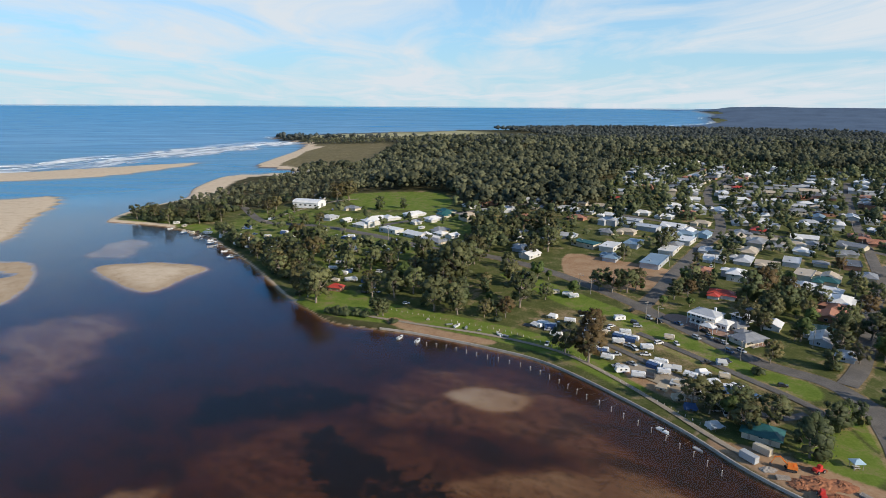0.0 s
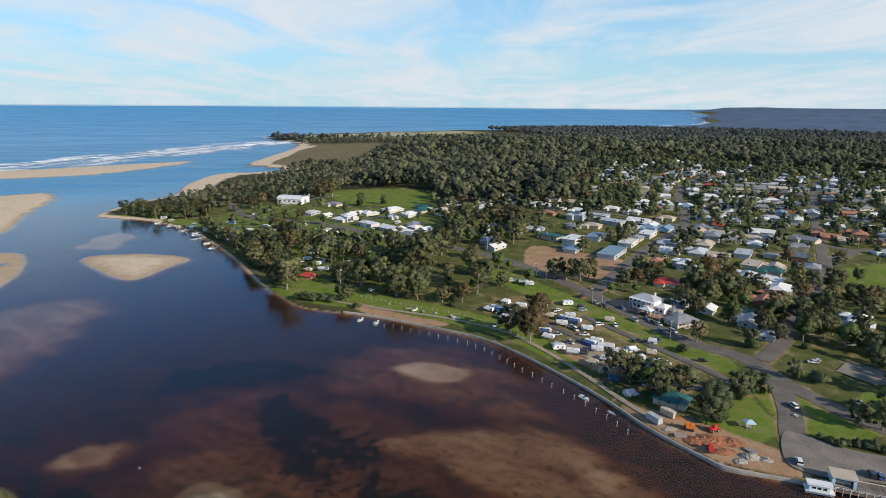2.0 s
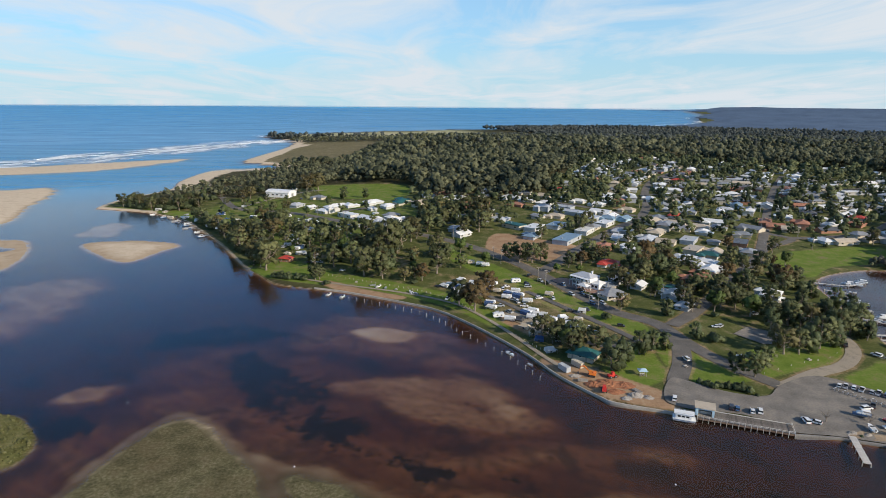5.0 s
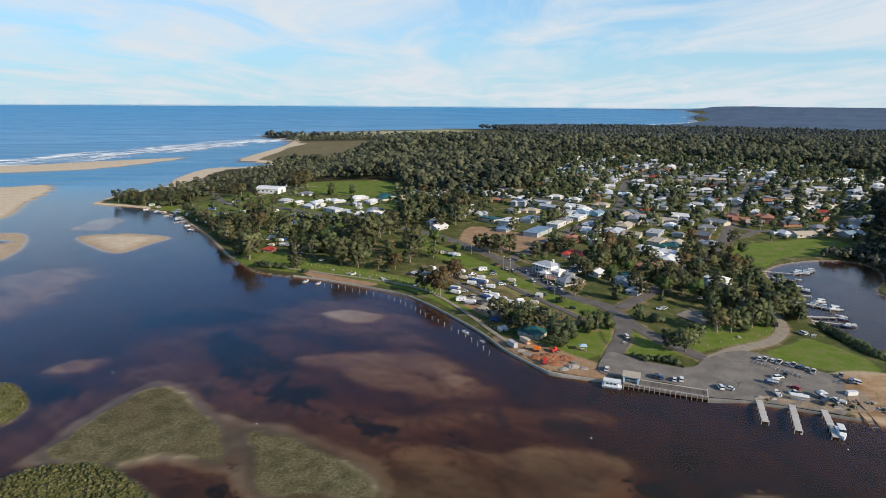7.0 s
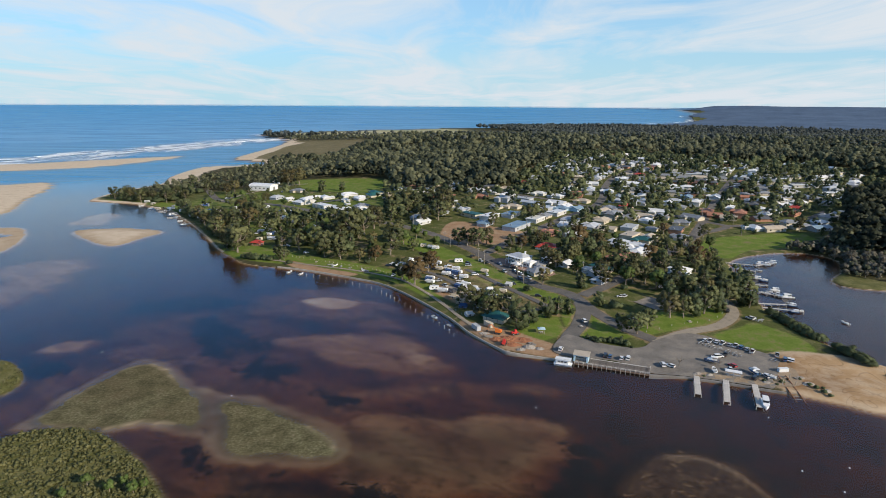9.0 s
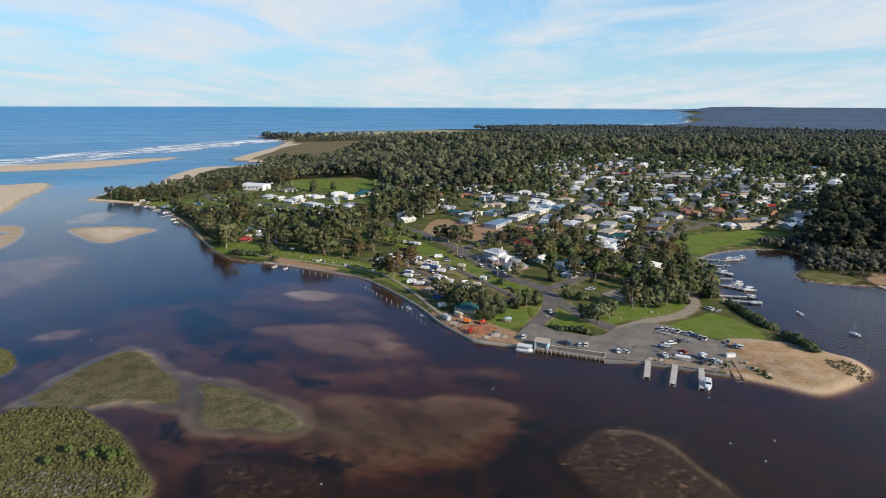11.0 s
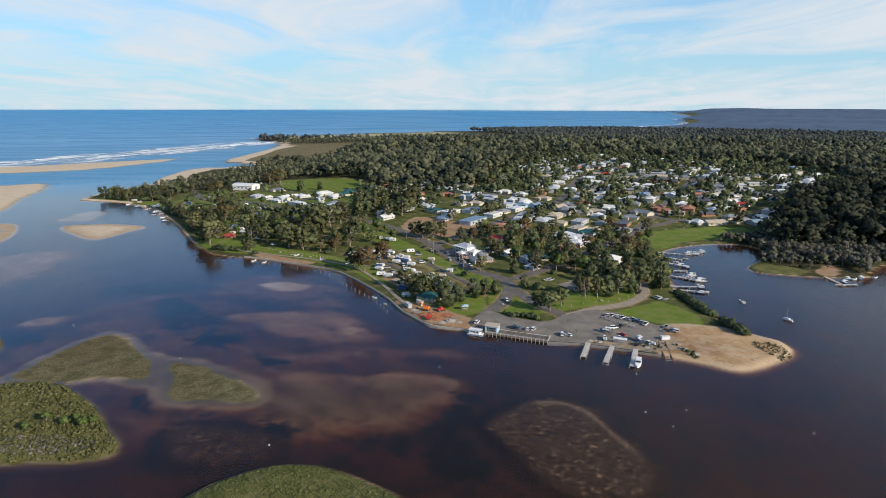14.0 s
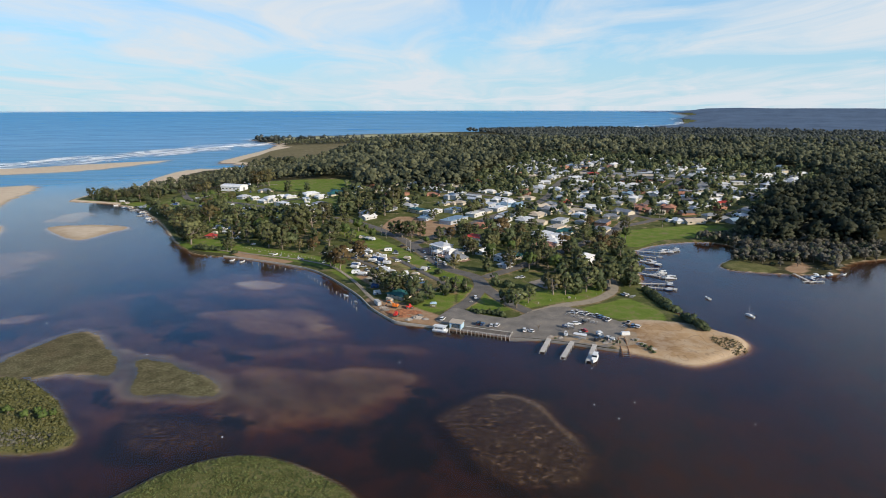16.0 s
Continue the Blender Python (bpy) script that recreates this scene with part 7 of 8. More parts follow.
def sheet_on_ground(name, outline, up, material, label, category, step=3.0, least=-9.0):
    """A paved area laid on the ground, cut from a fine grid by its outline."""
    p = spline(outline, True, 5)
    lo, hi = p.min(0), p.max(0)
    bm = bmesh.new()
    edge = [bm.verts.new((a, c, 0)) for a, c in p]
    bm.faces.new(edge)
    for ax in (0, 1):
        for c in np.arange(lo[ax] + step, hi[ax], step):
            co, no = ((c, 0, 0), (1, 0, 0)) if ax == 0 else ((0, c, 0), (0, 1, 0))
            bmesh.ops.bisect_plane(bm, geom=bm.verts[:] + bm.edges[:] + bm.faces[:], plane_co=co, plane_no=no)
    for v in bm.verts:
        v.co.z = max(float(quick_height(v.co.x, v.co.y)) + up, least)
    bmesh.ops.recalc_face_normals(bm, faces=bm.faces)
    me = bpy.data.meshes.new(name)
    bm.to_mesh(me)
    bm.free()
    me.materials.append(material)
    if me.polygons[0].normal.z < 0:
        me.flip_normals()
    return tagged(new(name, me), label, category, kind="structure")


sheet_on_ground("pavement_apron", [(145, 151), (143, 160), (152, 176), (160, 172), (172, 163), (186, 160), (196, 169), (212, 178), (224, 176), (239, 161), (248, 149), (243, 139), (237, 129), (231, 119), (226, 119.6), (211, 125.2), (196, 130.1), (182, 132.6), (174, 141.5), (164, 146)],
                0.34, ASPHALT, "wide grey asphalt apron behind the wharf", "pavement", least=0.74)
sheet_on_ground("pavement_ramp_edge", [(200, 130), (212, 126), (226, 120.6), (238, 119), (244, 121.5), (247, 128), (249, 137), (244, 138), (238, 131), (226, 128.5), (213, 133)], 0.375, DIRT, "trodden brown gravel along the boat ramp", "pavement", least=0.775)
sheet_on_ground("pavement_camp_yard", [(92, 262), (106, 246), (112, 232), (104, 226), (96, 238), (86, 254)], 0.30, GRAVEL, "pale gravel yard between camp sites", "pavement")
sheet_on_ground("pavement_carpark", [(203, 226), (204, 227), (210, 232.5), (215, 237), (216.5, 237), (222, 234), (227, 231), (227.5, 229.5), (226, 223), (224, 217), (222.5, 215.8), (218, 214.5), (213, 213.3), (211.5, 214), (207, 220)], 0.36, ASPHALT, "small asphalt car park between trees", "pavement")
sheet_on_ground("pavement_shops", [(124, 318), (136, 300), (158, 277), (165, 285), (150, 304), (134, 322)], 0.36, BRICKPAVE, "reddish brick paving in front of the shops", "pavement")


def wall_along(name, pts, width, z0, z1, material, label):
    """A low sea wall: one solid band following the shore."""
    line = spline(pts, False, 6)
    tx, ty = np.gradient(line[:, 0]), np.gradient(line[:, 1])
    ll = np.hypot(tx, ty)
    ox, oy = -ty / ll, tx / ll
    g = Geo().loft([[(x - a * width / 2, y - c * width / 2, z0), (x - a * width / 2, y - c * width / 2, z1), (x - a * width * 0.42, y - c * width * 0.42, z1 + 0.06), (x + a * width * 0.42, y + c * width * 0.42, z1 + 0.06), (x + a * width / 2, y + c * width / 2, z1), (x + a * width / 2, y + c * width / 2, z0)]
                    for (x, y), a, c in zip(line, ox, oy)])
    return tagged(new(name, g.mesh(name, material)), label, "sea wall", kind="structure")


wall_along("sea_wall_park", [(-34, 306), (-12, 298), (22, 281), (47, 265), (67, 241), (90, 205), (103, 178), (116, 159), (122, 153.5), (140, 147), (149, 143.2)], 0.6, -2.6, 1.02, CONCRETE, "pale concrete sea wall edging the foreshore lawn")
wall_along("sea_wall_ramp", [(181.6, 131.2), (196, 129.2), (200, 127.8), (211, 124.2), (226, 118), (234, 115)], 0.55, -2.6, 0.72, QUAY, "low dark concrete quay wall by the boat ramp")


# ---- jetties ----
def make_jetty(length, width, pale):
    t = thing("jetty", "narrow bleached timber jetty on round piles" if pale else "bleached timber mooring jetty in the harbour", "jetty")
    m = TIMBER_PALE
    part("frame", Geo().box(0, length, -width / 2 + 0.1, width / 2 - 0.1, 0.55, 0.72), m, t)
    pl = Geo().box(-0.18, 0.18, -width / 2, width / 2, 0.72, 0.79).mesh("plank", m)
    if pale:
        for k in range(int(length / 0.42)):
            part("plank", pl, None, t, at=pose(0.22 + k * 0.42, 0, 0))
    else:
        g = Geo()
        for k in range(int(length / 0.42)):
            g.box(0.04 + k * 0.42, 0.40 + k * 0.42, -width / 2, width / 2, 0.72, 0.79)
        part("decking", g, m, t)
    pi = Geo().tube([(0, 0, -0.9), (0, 0, 0.86 if pale else 1.2)], [0.15, 0.14], 8).mesh("pile", m)
    for k in range(int(length / 4) + 1):
        for s in (-1, 1):
            part("pile", pi, None, t, at=pose(0.3 + k * (length - 0.6) / max(1, int(length / 4)), s * (width / 2 + 0.1), 0))
    return t


def jetty(x0, y0, x1, y1, width, pale, group):
    ln = math.hypot(x1 - x0, y1 - y0)
    t = make_jetty(ln, width, pale)
    t.matrix_basis = pose(x0, y0, 0.1, 0, 0, math.degrees(math.atan2(y1 - y0, x1 - x0)))
    t["group"] = group
    return t


for a in ((202.6, 132, 195.6, 112.6), (213.4, 126.4, 204.8, 106.2), (223.8, 122, 216.0, 101.8)):
    jetty(*a, 2.4, True, "jetties at the boat ramp")
for a in ((304, 327, 324, 320), (303, 311, 315, 303), (299, 294, 312, 281), (291, 271, 306, 269), (289, 257, 303, 244), (279, 231, 301, 229), (279, 224, 300, 216.5), (324, 320, 340, 326),
          (399, 256, 399, 234), (394, 236, 409, 237), (416, 273, 430, 264)):
    jetty(*a, 1.8, False, "mooring jetties in the harbour")

head = spline([(-266, 570), (-211, 527), (-190, 497), (-158, 452)], False, 8)
for k, i in enumerate(range(1, len(head) - 1, 3)):
    e = head[i + 1] - head[i]
    e = e / np.hypot(*e)
    x0, y0 = head[i][0] - e[1] * 2, head[i][1] + e[0] * 2
    ln = 7 + 3 * (k % 3)
    jetty(x0, y0, x0 + e[1] * ln, y0 - e[0] * ln, 1.5, False, "small jetties along the headland camp")
    boat(("runabout", "canopy", "dinghy")[k % 3], x0 + e[1] * ln * 0.8 + e[0] * 2.2, y0 - e[0] * ln * 0.8 + e[1] * 2.2, math.degrees(math.atan2(-e[0], e[1])), group="boats along the headland camp")
boat("cruiser", 219.6, 104.6, -112, group="boats at the boat ramp")
for k, (bx, by) in enumerate(MARINA_BOATS):
    boat(("runabout", "cruiser", "runabout", "canopy")[k % 4], bx + 1.2, by + 0.8, 150 + 9 * (k % 3), scale=0.85)
for bx, by, ya, kd in ((313.3, 199.7, 100, "runabout"), (323.9, 166.7, 120, "yacht"), (-22, 293.4, 64, "runabout"), (-12.6, 289.2, 70, "runabout"), (83.5, 203, -58, "runabout"), (91.6, 190.6, -60, "dinghy"),
                      (404, 243, 100, "canopy"), (412, 251, 24, "canopy"), (417, 251.5, 24, "runabout"), (423, 253, 26, "canopy"), (435, 256, 30, "runabout")):
    boat(kd, bx, by, ya)
for k in range(11):
    boat(("dinghy", "runabout", "dinghy")[k % 3], -232 + 8.2 * k + 2 * (k % 2), 540 - 6.4 * k - 3 * (k % 3), 60 + 15 * (k % 4), scale=0.95, group="boats along the headland camp")


# ---- mooring posts ----
def make_post():
    t = thing("mooring_post", "white-capped timber mooring post standing in the lake", "post")
    p = part("post", Geo().tube([(0, 0, -0.9), (0, 0, 1.15)], [0.15, 0.14], 8), TIMBER, t)
    part("cap", Geo().tube([(0, 0, 1.15), (0, 0, 1.34)], [0.18, 0.13], 8), WHITE, p)
    part("mooring_line", Geo().tube([(0, 0, 1.0), (2.6, 0, 0.6), (5.2, 0, 0.9)], [0.018, 0.018, 0.018], 4), TIMBER, t)
    return t


for k, (px, py) in enumerate(PILES):
    place("mooring_post", make_post, px, py, 45 + 20 * math.sin(k), z=0.0, group="mooring posts along the sea wall")


def make_buoy():
    t = thing("buoy", "small white mooring buoy floating on the lake", "buoy")
    r = [(0.36 * math.cos(a), 0.36 * math.sin(a)) for a in np.linspace(0, math.pi, 5)]
    part("float", Geo().loft([[(max(q, 0.02) * math.cos(2 * math.pi * k / 8), max(q, 0.02) * math.sin(2 * math.pi * k / 8), z) for k in range(8)] for q, z in ((0.05, -0.3), (0.32, -0.1), (0.38, 0.1), (0.28, 0.32), (0.05, 0.42))]), WHITE, t, rounded=True)
    part("ring", Geo().tube([(0, 0, 0.42), (0, 0, 0.62)], [0.04, 0.04], 5), DARKSTEEL, t)
    return t


for bx, by in BUOYS:
    place("buoy", make_buoy, bx, by, scale=0.72, z=0.0, group="mooring buoys")

# ---- vehicles ----
for k, (cx, cy, c) in enumerate(CARS_APRON):
    if cx < 182 and cy < 160:
        a = 68
    elif 218 < cx < 242 and 150 < cy < 172:
        a = 48 + 4 * math.sin(k)
    elif 244 < cx < 256:
        a = 60
    else:
        a = (k * 53) % 180
    car(cx, cy, c, a, z=float(quick_height(cx, cy)) + 0.2, group="cars parked by the boat ramp")
for k, (cx, cy, c) in enumerate(CARS_CAMP):
    car(cx, cy, c, road_heading(cx, cy) + (k * 47) % 120 - 30, group="cars on the camp sites")
for cx, cy, c in CARS_ROAD:
    car(cx, cy, c, road_heading(cx, cy), group="cars along the street")
for k, (vx, vy) in enumerate(VANS + VANS_B):
    v = (0, 1, 0, 2, 0, 0)[k % 6]
    place(("caravan", v), lambda: make_caravan(v), vx, vy, -35 + (k * 29) % 50 + (180 if k % 5 == 0 else 0), up=0.12, group="caravans on the camp sites")
for k, (vx, vy) in enumerate(CAMP_SHORE):
    if k % 3 == 2:
        car(vx, vy, "wskw"[k % 4], 40 + 31 * k, group="cars on the camp sites")
    else:
        v = (0, 2, 1, 0)[k % 4]
        place(("caravan", v), lambda: make_caravan(v), vx, vy, 30 + (k * 41) % 90, up=0.12, group="caravans on the camp sites")
for k, (vx, vy) in enumerate(CAMP_WEST):
    if k % 3:
        car(vx, vy, "wswkwb"[k % 6], 40 + 47 * k, group="cars on the camp sites")
    else:
        place(("caravan", 0), lambda: make_caravan(0), vx, vy, 20 + (k * 31) % 90, up=0.12, group="caravans on the camp sites")
for k, (vx, vy) in enumerate(CAMP_MORE):
    if min(math.hypot(vx - a, vy - b2) for a, b2 in VANS + VANS_B + [(c[0], c[1]) for c in CARS_CAMP]) < 3.6:
        continue
    if k % 5 in (1, 3):
        car(vx, vy, "wskwb"[k % 5], 140 + 37 * k, group="cars on the camp sites")
    else:
        v = (0, 0, 2, 0, 1)[k % 5]
        place(("caravan", v), lambda: make_caravan(v), vx, vy, -50 + (k * 31) % 45, 0.95, up=0.12, group="caravans on the camp sites")
for k, (vx, vy, c) in enumerate(TENTS):
    place(("tent", c), lambda: make_tent(c), vx, vy, -40 + (k * 37) % 60, up=0.08, group="tents on the camp sites")


def make_trailer():
    t = thing("boat_trailer", "empty galvanised boat trailer parked beside a car", "trailer")
    part("frame", Geo().tube([(-2.2, -0.8, 0.5), (1.2, -0.8, 0.5), (2.8, 0, 0.45)], [0.06, 0.06, 0.06], 5).tube([(-2.2, 0.8, 0.5), (1.2, 0.8, 0.5), (2.8, 0, 0.45)], [0.06] * 3, 5).tube([(-2.2, -0.8, 0.5), (-2.2, 0.8, 0.5)], [0.06] * 2, 5).tube([(0, -0.8, 0.5), (0, 0.8, 0.5)], [0.05] * 2, 5), GALV, t)
    for s in (-1, 1):
        wheel(t, -0.6, s * 0.98, 0.3, 0.18, False)
        part("mudguard", Geo().box(-1.0, -0.2, s * 0.98 - 0.14, s * 0.98 + 0.14, 0.62, 0.68), GALV, t)
    part("winch_post", Geo().box(1.9, 2.0, -0.05, 0.05, 0.45, 1.1), GALV, t)
    return t


for k, (bx, by) in enumerate(((211, 133), (228, 131.5), (233, 127), (214, 143))):
    zz = max(float(quick_height(bx, by)) + 0.36, 0.78)
    place("trailer", make_trailer, bx, by, 80 + 25 * k, z=zz, group="boat trailers by the ramp")
    boat(("runabout", "canopy", "runabout", "canopy")[k], bx, by, 80 + 25 * k, z=zz + 0.62, group="boats on trailers")
for tx, ty in TRAILERS:
    place("trailer", make_trailer, tx - 1.5, ty - 2.5, 50, z=float(quick_height(tx, ty)) + 0.34, group="boat trailers by the ramp")


# ---- poles ----
def make_power_pole():
    t = thing("power_pole", "tall grey timber power pole with a crossarm", "pole")
    part("pole", Geo().tube([(0, 0, -1), (0, 0, 10.5)], [0.2, 0.13], 8), TIMBER, t)
    x = part("crossarm", Geo().box(-1.2, 1.2, -0.07, 0.07, 9.7, 9.86), TIMBER, t)
    for k in (-1.05, -0.4, 0.4, 1.05):
        part("insulator", Geo().tube([(k, 0, 9.86), (k, 0, 10.12)], [0.06, 0.05], 6), WHITE, x)
    la = part("lamp_arm", Geo().tube([(0, 0, 8.4), (1.0, -0.6, 8.9), (1.8, -1.1, 9.0)], [0.05] * 3, 5), GALV, t)
    part("lamp_head", Geo().box(1.65, 2.25, -1.25, -0.95, 8.92, 9.06), GALV, la)
    return t


for px, py in POLES + POLES_B:
    place("power_pole", make_power_pole, px, py, road_heading(px, py) + 90, group="power poles along the streets")
for nm, half, line in ROADS[:1] + ROADS[1:2] + ROADS[5:6]:
    for k in range(18, len(line) - 8, 11):
        e = line[k + 1] - line[k]
        e = e / np.hypot(*e)
        px, py = line[k][0] - e[1] * (half + 2.2), line[k][1] + e[0] * (half + 2.2)
        if min((math.hypot(px - a, py - b2) for a, b2 in POLES + POLES_B)) > 25:
            place("power_pole", make_power_pole, px, py, road_heading(px, py) + 90, group="power poles along the streets")


# ---- the building works by the quay ----
def make_excavator():
    t = thing("excavator", "orange tracked excavator with its arm lowered", "excavator")
    for s in (-1, 1):
        tr = part("track", Geo().profile([(-1.7, 0.25), (-1.4, 0), (1.4, 0), (1.7, 0.25), (1.7, 0.6), (1.4, 0.8), (-1.4, 0.8), (-1.7, 0.6)], s * 1.15 - 0.28, s * 1.15 + 0.28), TYRE, t)
        part("track_frame", Geo().box(-1.2, 1.2, s * 1.15 - 0.3, s * 1.15 + 0.3, 0.25, 0.55), DARKSTEEL, tr)
    h = part("house", Geo().box(-1.9, 1.2, -1.25, 1.25, 0.95, 1.9, 0.05), ORANGE, t)
    part("engine_cover", Geo().box(-1.9, -0.5, -1.2, 1.2, 1.9, 2.3, 0.08), ORANGE, h)
    c = part("cab", Geo().box(-0.3, 1.2, 0.2, 1.2, 1.9, 3.0, 0.08), ORANGE, h)
    part("cab_glass", Geo().box(0.2, 1.22, 0.3, 1.1, 2.05, 2.85, 0.06), GLASS, c)
    b2 = part("boom", Geo().loft([[(1.0, y, z) for y, z in ((-0.55, 1.5), (-0.2, 1.5), (-0.2, 2.0), (-0.55, 2.0))], [(3.4, y, z) for y, z in ((-0.55, 3.9), (-0.2, 3.9), (-0.2, 4.4), (-0.55, 4.4))], [(5.2, y, z) for y, z in ((-0.5, 3.6), (-0.25, 3.6), (-0.25, 3.95), (-0.5, 3.95))]]), ORANGE, t)
    a = part("stick", Geo().loft([[(4.9, y, z) for y, z in ((-0.5, 3.6), (-0.25, 3.6), (-0.25, 4.0), (-0.5, 4.0))], [(5.9, y, z) for y, z in ((-0.48, 1.0), (-0.27, 1.0), (-0.27, 1.3), (-0.48, 1.3))]]), ORANGE, b2)
    part("bucket", Geo().profile([(5.5, 0.25), (6.1, 0.1), (6.4, 0.6), (6.1, 1.2), (5.8, 1.2)], -0.85, 0.1), DARKSTEEL, t)
    return t


def make_loader():
    t = thing("loader", "red and orange site loader standing in the mud", "loader")
    part("body", Geo().profile([(-2.2, 0.7), (1.0, 0.7), (1.2, 1.3), (0.2, 1.5), (-2.2, 1.7)], -0.9, 0.9), RED, t)
    c = part("cab", Geo().box(-0.6, 0.7, -0.7, 0.7, 1.5, 2.7, 0.1), RED, t)
    part("cab_glass", Geo().box(-0.5, 0.74, -0.6, 0.6, 1.7, 2.5, 0.06), GLASS, c)
    for x in (-1.5, 1.0):
        for s in (-1, 1):
            wheel(t, x, s * 1.0, 0.6, 0.45)
    part("bucket", Geo().profile([(1.9, 0.15), (2.8, 0.15), (2.4, 0.9), (1.9, 0.9)], -1.1, 1.1), RUST, t)
    for s in (-1, 1):
        part("lift_arm", Geo().tube([(0.6, s * 0.75, 1.3), (1.6, s * 0.75, 1.2), (2.1, s * 0.75, 0.6)], [0.1] * 3, 5), RED, t)
    return t


def make_container(mat, word):
    t = thing("site_container", word, "container")
    part("shell", Geo().box(-3, 3, -1.2, 1.2, 0.1, 2.55), mat, t)
    rib = Geo().box(-0.06, 0.06, -1.24, 1.24, 0.15, 2.58).mesh("rib", mat)
    for k in range(9):
        part("rib", rib, None, t, at=pose(-2.7 + k * 0.675, 0, 0))
    for y in (-0.62, 0.62):
        part("door", Geo().box(3.0, 3.05, y - 0.55, y + 0.55, 0.2, 2.45), mat, t)
    return t


def heap(name, x, y, rx, ry, h, mat, label, category, seed):
    """A lumpy mound of loose material."""
    rg = np.random.default_rng(seed)
    n, m = 22, 9
    v, f = [], []
    z0 = float(quick_height(x, y))
    for i in range(m + 1):
        q = i / m
        for k in range(n):
            a = 2 * math.pi * k / n
            j = 1 + 0.35 * (rg.random() - 0.5)
            v.append((x + rx * (1 - q) * math.cos(a) * j, y + ry * (1 - q) * math.sin(a) * j, z0 - 0.1 + h * (1 - (1 - q) ** 1.7) * (0.75 + 0.5 * rg.random()) * (q > 0)))
    g = Geo().add(v, [(i * n + k, i * n + (k + 1) % n, (i + 1) * n + (k + 1) % n, (i + 1) * n + k) for i in range(m) for k in range(n)])
    return tagged(new(name, g.mesh(name, mat)), label, category, kind="stuff")


place("excavator", make_excavator, 117, 177.5, 160, up=0.15)
place("loader", make_loader, 126, 176.5, 20, up=0.12, group="machines on the works")
place("loader", make_loader, 119, 163.5, 75, up=0.12, group="machines on the works")
place("container_grey", lambda: make_container(GREYWALL, "blue-grey steel site container on the quay"), 106, 183.5, 118, up=0.1)
place("container_white", lambda: make_container(CREAM, "cream steel site container beside the shed"), 113, 188, 125, up=0.1)
for k, (hx, hy, a, c, h) in enumerate(((122, 170, 7, 5, 1.3), (129, 169, 5, 4, 0.9), (116, 170, 4, 3.5, 1.0), (124, 163, 4, 2.6, 0.8))):
    heap("clay_heap", hx, hy, a, c, h, DIRT_RED, "heap of turned orange-red clay on the works", "soil heap", 200 + k)
for k, (hx, hy, a, c, h) in enumerate(((131, 159.5, 3.6, 2.6, 1.5), (136, 158, 2.4, 2, 0.8), (127, 157.5, 2.4, 1.8, 0.8), (110, 178, 3, 2, 0.7))):
    heap("rubble_heap", hx, hy, a, c, h, ROCK, "heap of pale broken rock and rubble", "rubble heap", 220 + k)


# ---- foreshore odds and ends ----
def make_bollard():
    t = thing("bollard", "low white timber bollard on the foreshore grass", "bollard")
    part("stump", Geo().tube([(0, 0, -0.3), (0, 0, 0.85)], [0.12, 0.11], 6), TIMBER_PALE, t)
    part("cap", Geo().tube([(0, 0, 0.85), (0, 0, 0.95)], [0.12, 0.05], 6), TIMBER_PALE, t)
    return t


for pts, step in (([(-30, 334), (5, 316), (38, 298), (58, 278), (70, 262)], 3.6), ([(72, 254), (82, 236), (93, 217), (101, 203)], 3.4), ([(196, 181), (215, 190), (238, 200), (250, 212)], 9.0)):
    line = spline(pts, False, 8)
    d = np.r_[0, np.cumsum(np.hypot(*np.diff(line, axis=0).T))]
    for s in np.arange(0, d[-1], step):
        place("bollard", make_bollard, float(np.interp(s, d, line[:, 0])), float(np.interp(s, d, line[:, 1])), group="bollards edging the foreshore lawn")


def make_picnic(roofed):
    t = thing("picnic_table", "timber picnic table under a small blue shelter" if roofed else "timber picnic table on the lawn", "table")
    part("tabletop", Geo().box(-0.95, 0.95, -0.4, 0.4, 0.7, 0.76), TIMBER_PALE, t)
    for s in (-1, 1):
        part("bench", Geo().box(-0.95, 0.95, s * 0.75 - 0.14, s * 0.75 + 0.14, 0.42, 0.47), TIMBER_PALE, t)
        part("leg", Geo().box(s * 0.7 - 0.05, s * 0.7 + 0.05, -0.85, 0.85, -0.1, 0.42).box(s * 0.7 - 0.05, s * 0.7 + 0.05, -0.1, 0.1, 0.42, 0.7), TIMBER, t)
    if roofed:
        part("shelter_roof", hip_roof(3.4, 3.0, 2.5, 0.4, 0.3), BLUEWALL, t)
        for x in (-1.5, 1.5):
            for y in (-1.3, 1.3):
                part("post", Geo().box(x - 0.06, x + 0.06, y - 0.06, y + 0.06, -0.1, 2.5), TIMBER, t)
    return t


for k, (px, py) in enumerate(((140, 179), (167, 194), (163, 188), (20, 302), (-8, 318), (225, 196), (-50, 330))):
    place(("picnic", k == 0), lambda: make_picnic(k == 0), px, py, 20 * k, up=0.08, group="picnic tables on the lawns")
for k, (px, py) in enumerate(((4, 310), (8, 307.5), (13, 305), (30, 296), (33, 294), (262, 203), (266, 200))):
    boat(("dinghy", "runabout")[k % 2], px, py, 20 + 31 * k, z=float(quick_height(px, py)) + 0.25, group="boats drawn up on the grass")


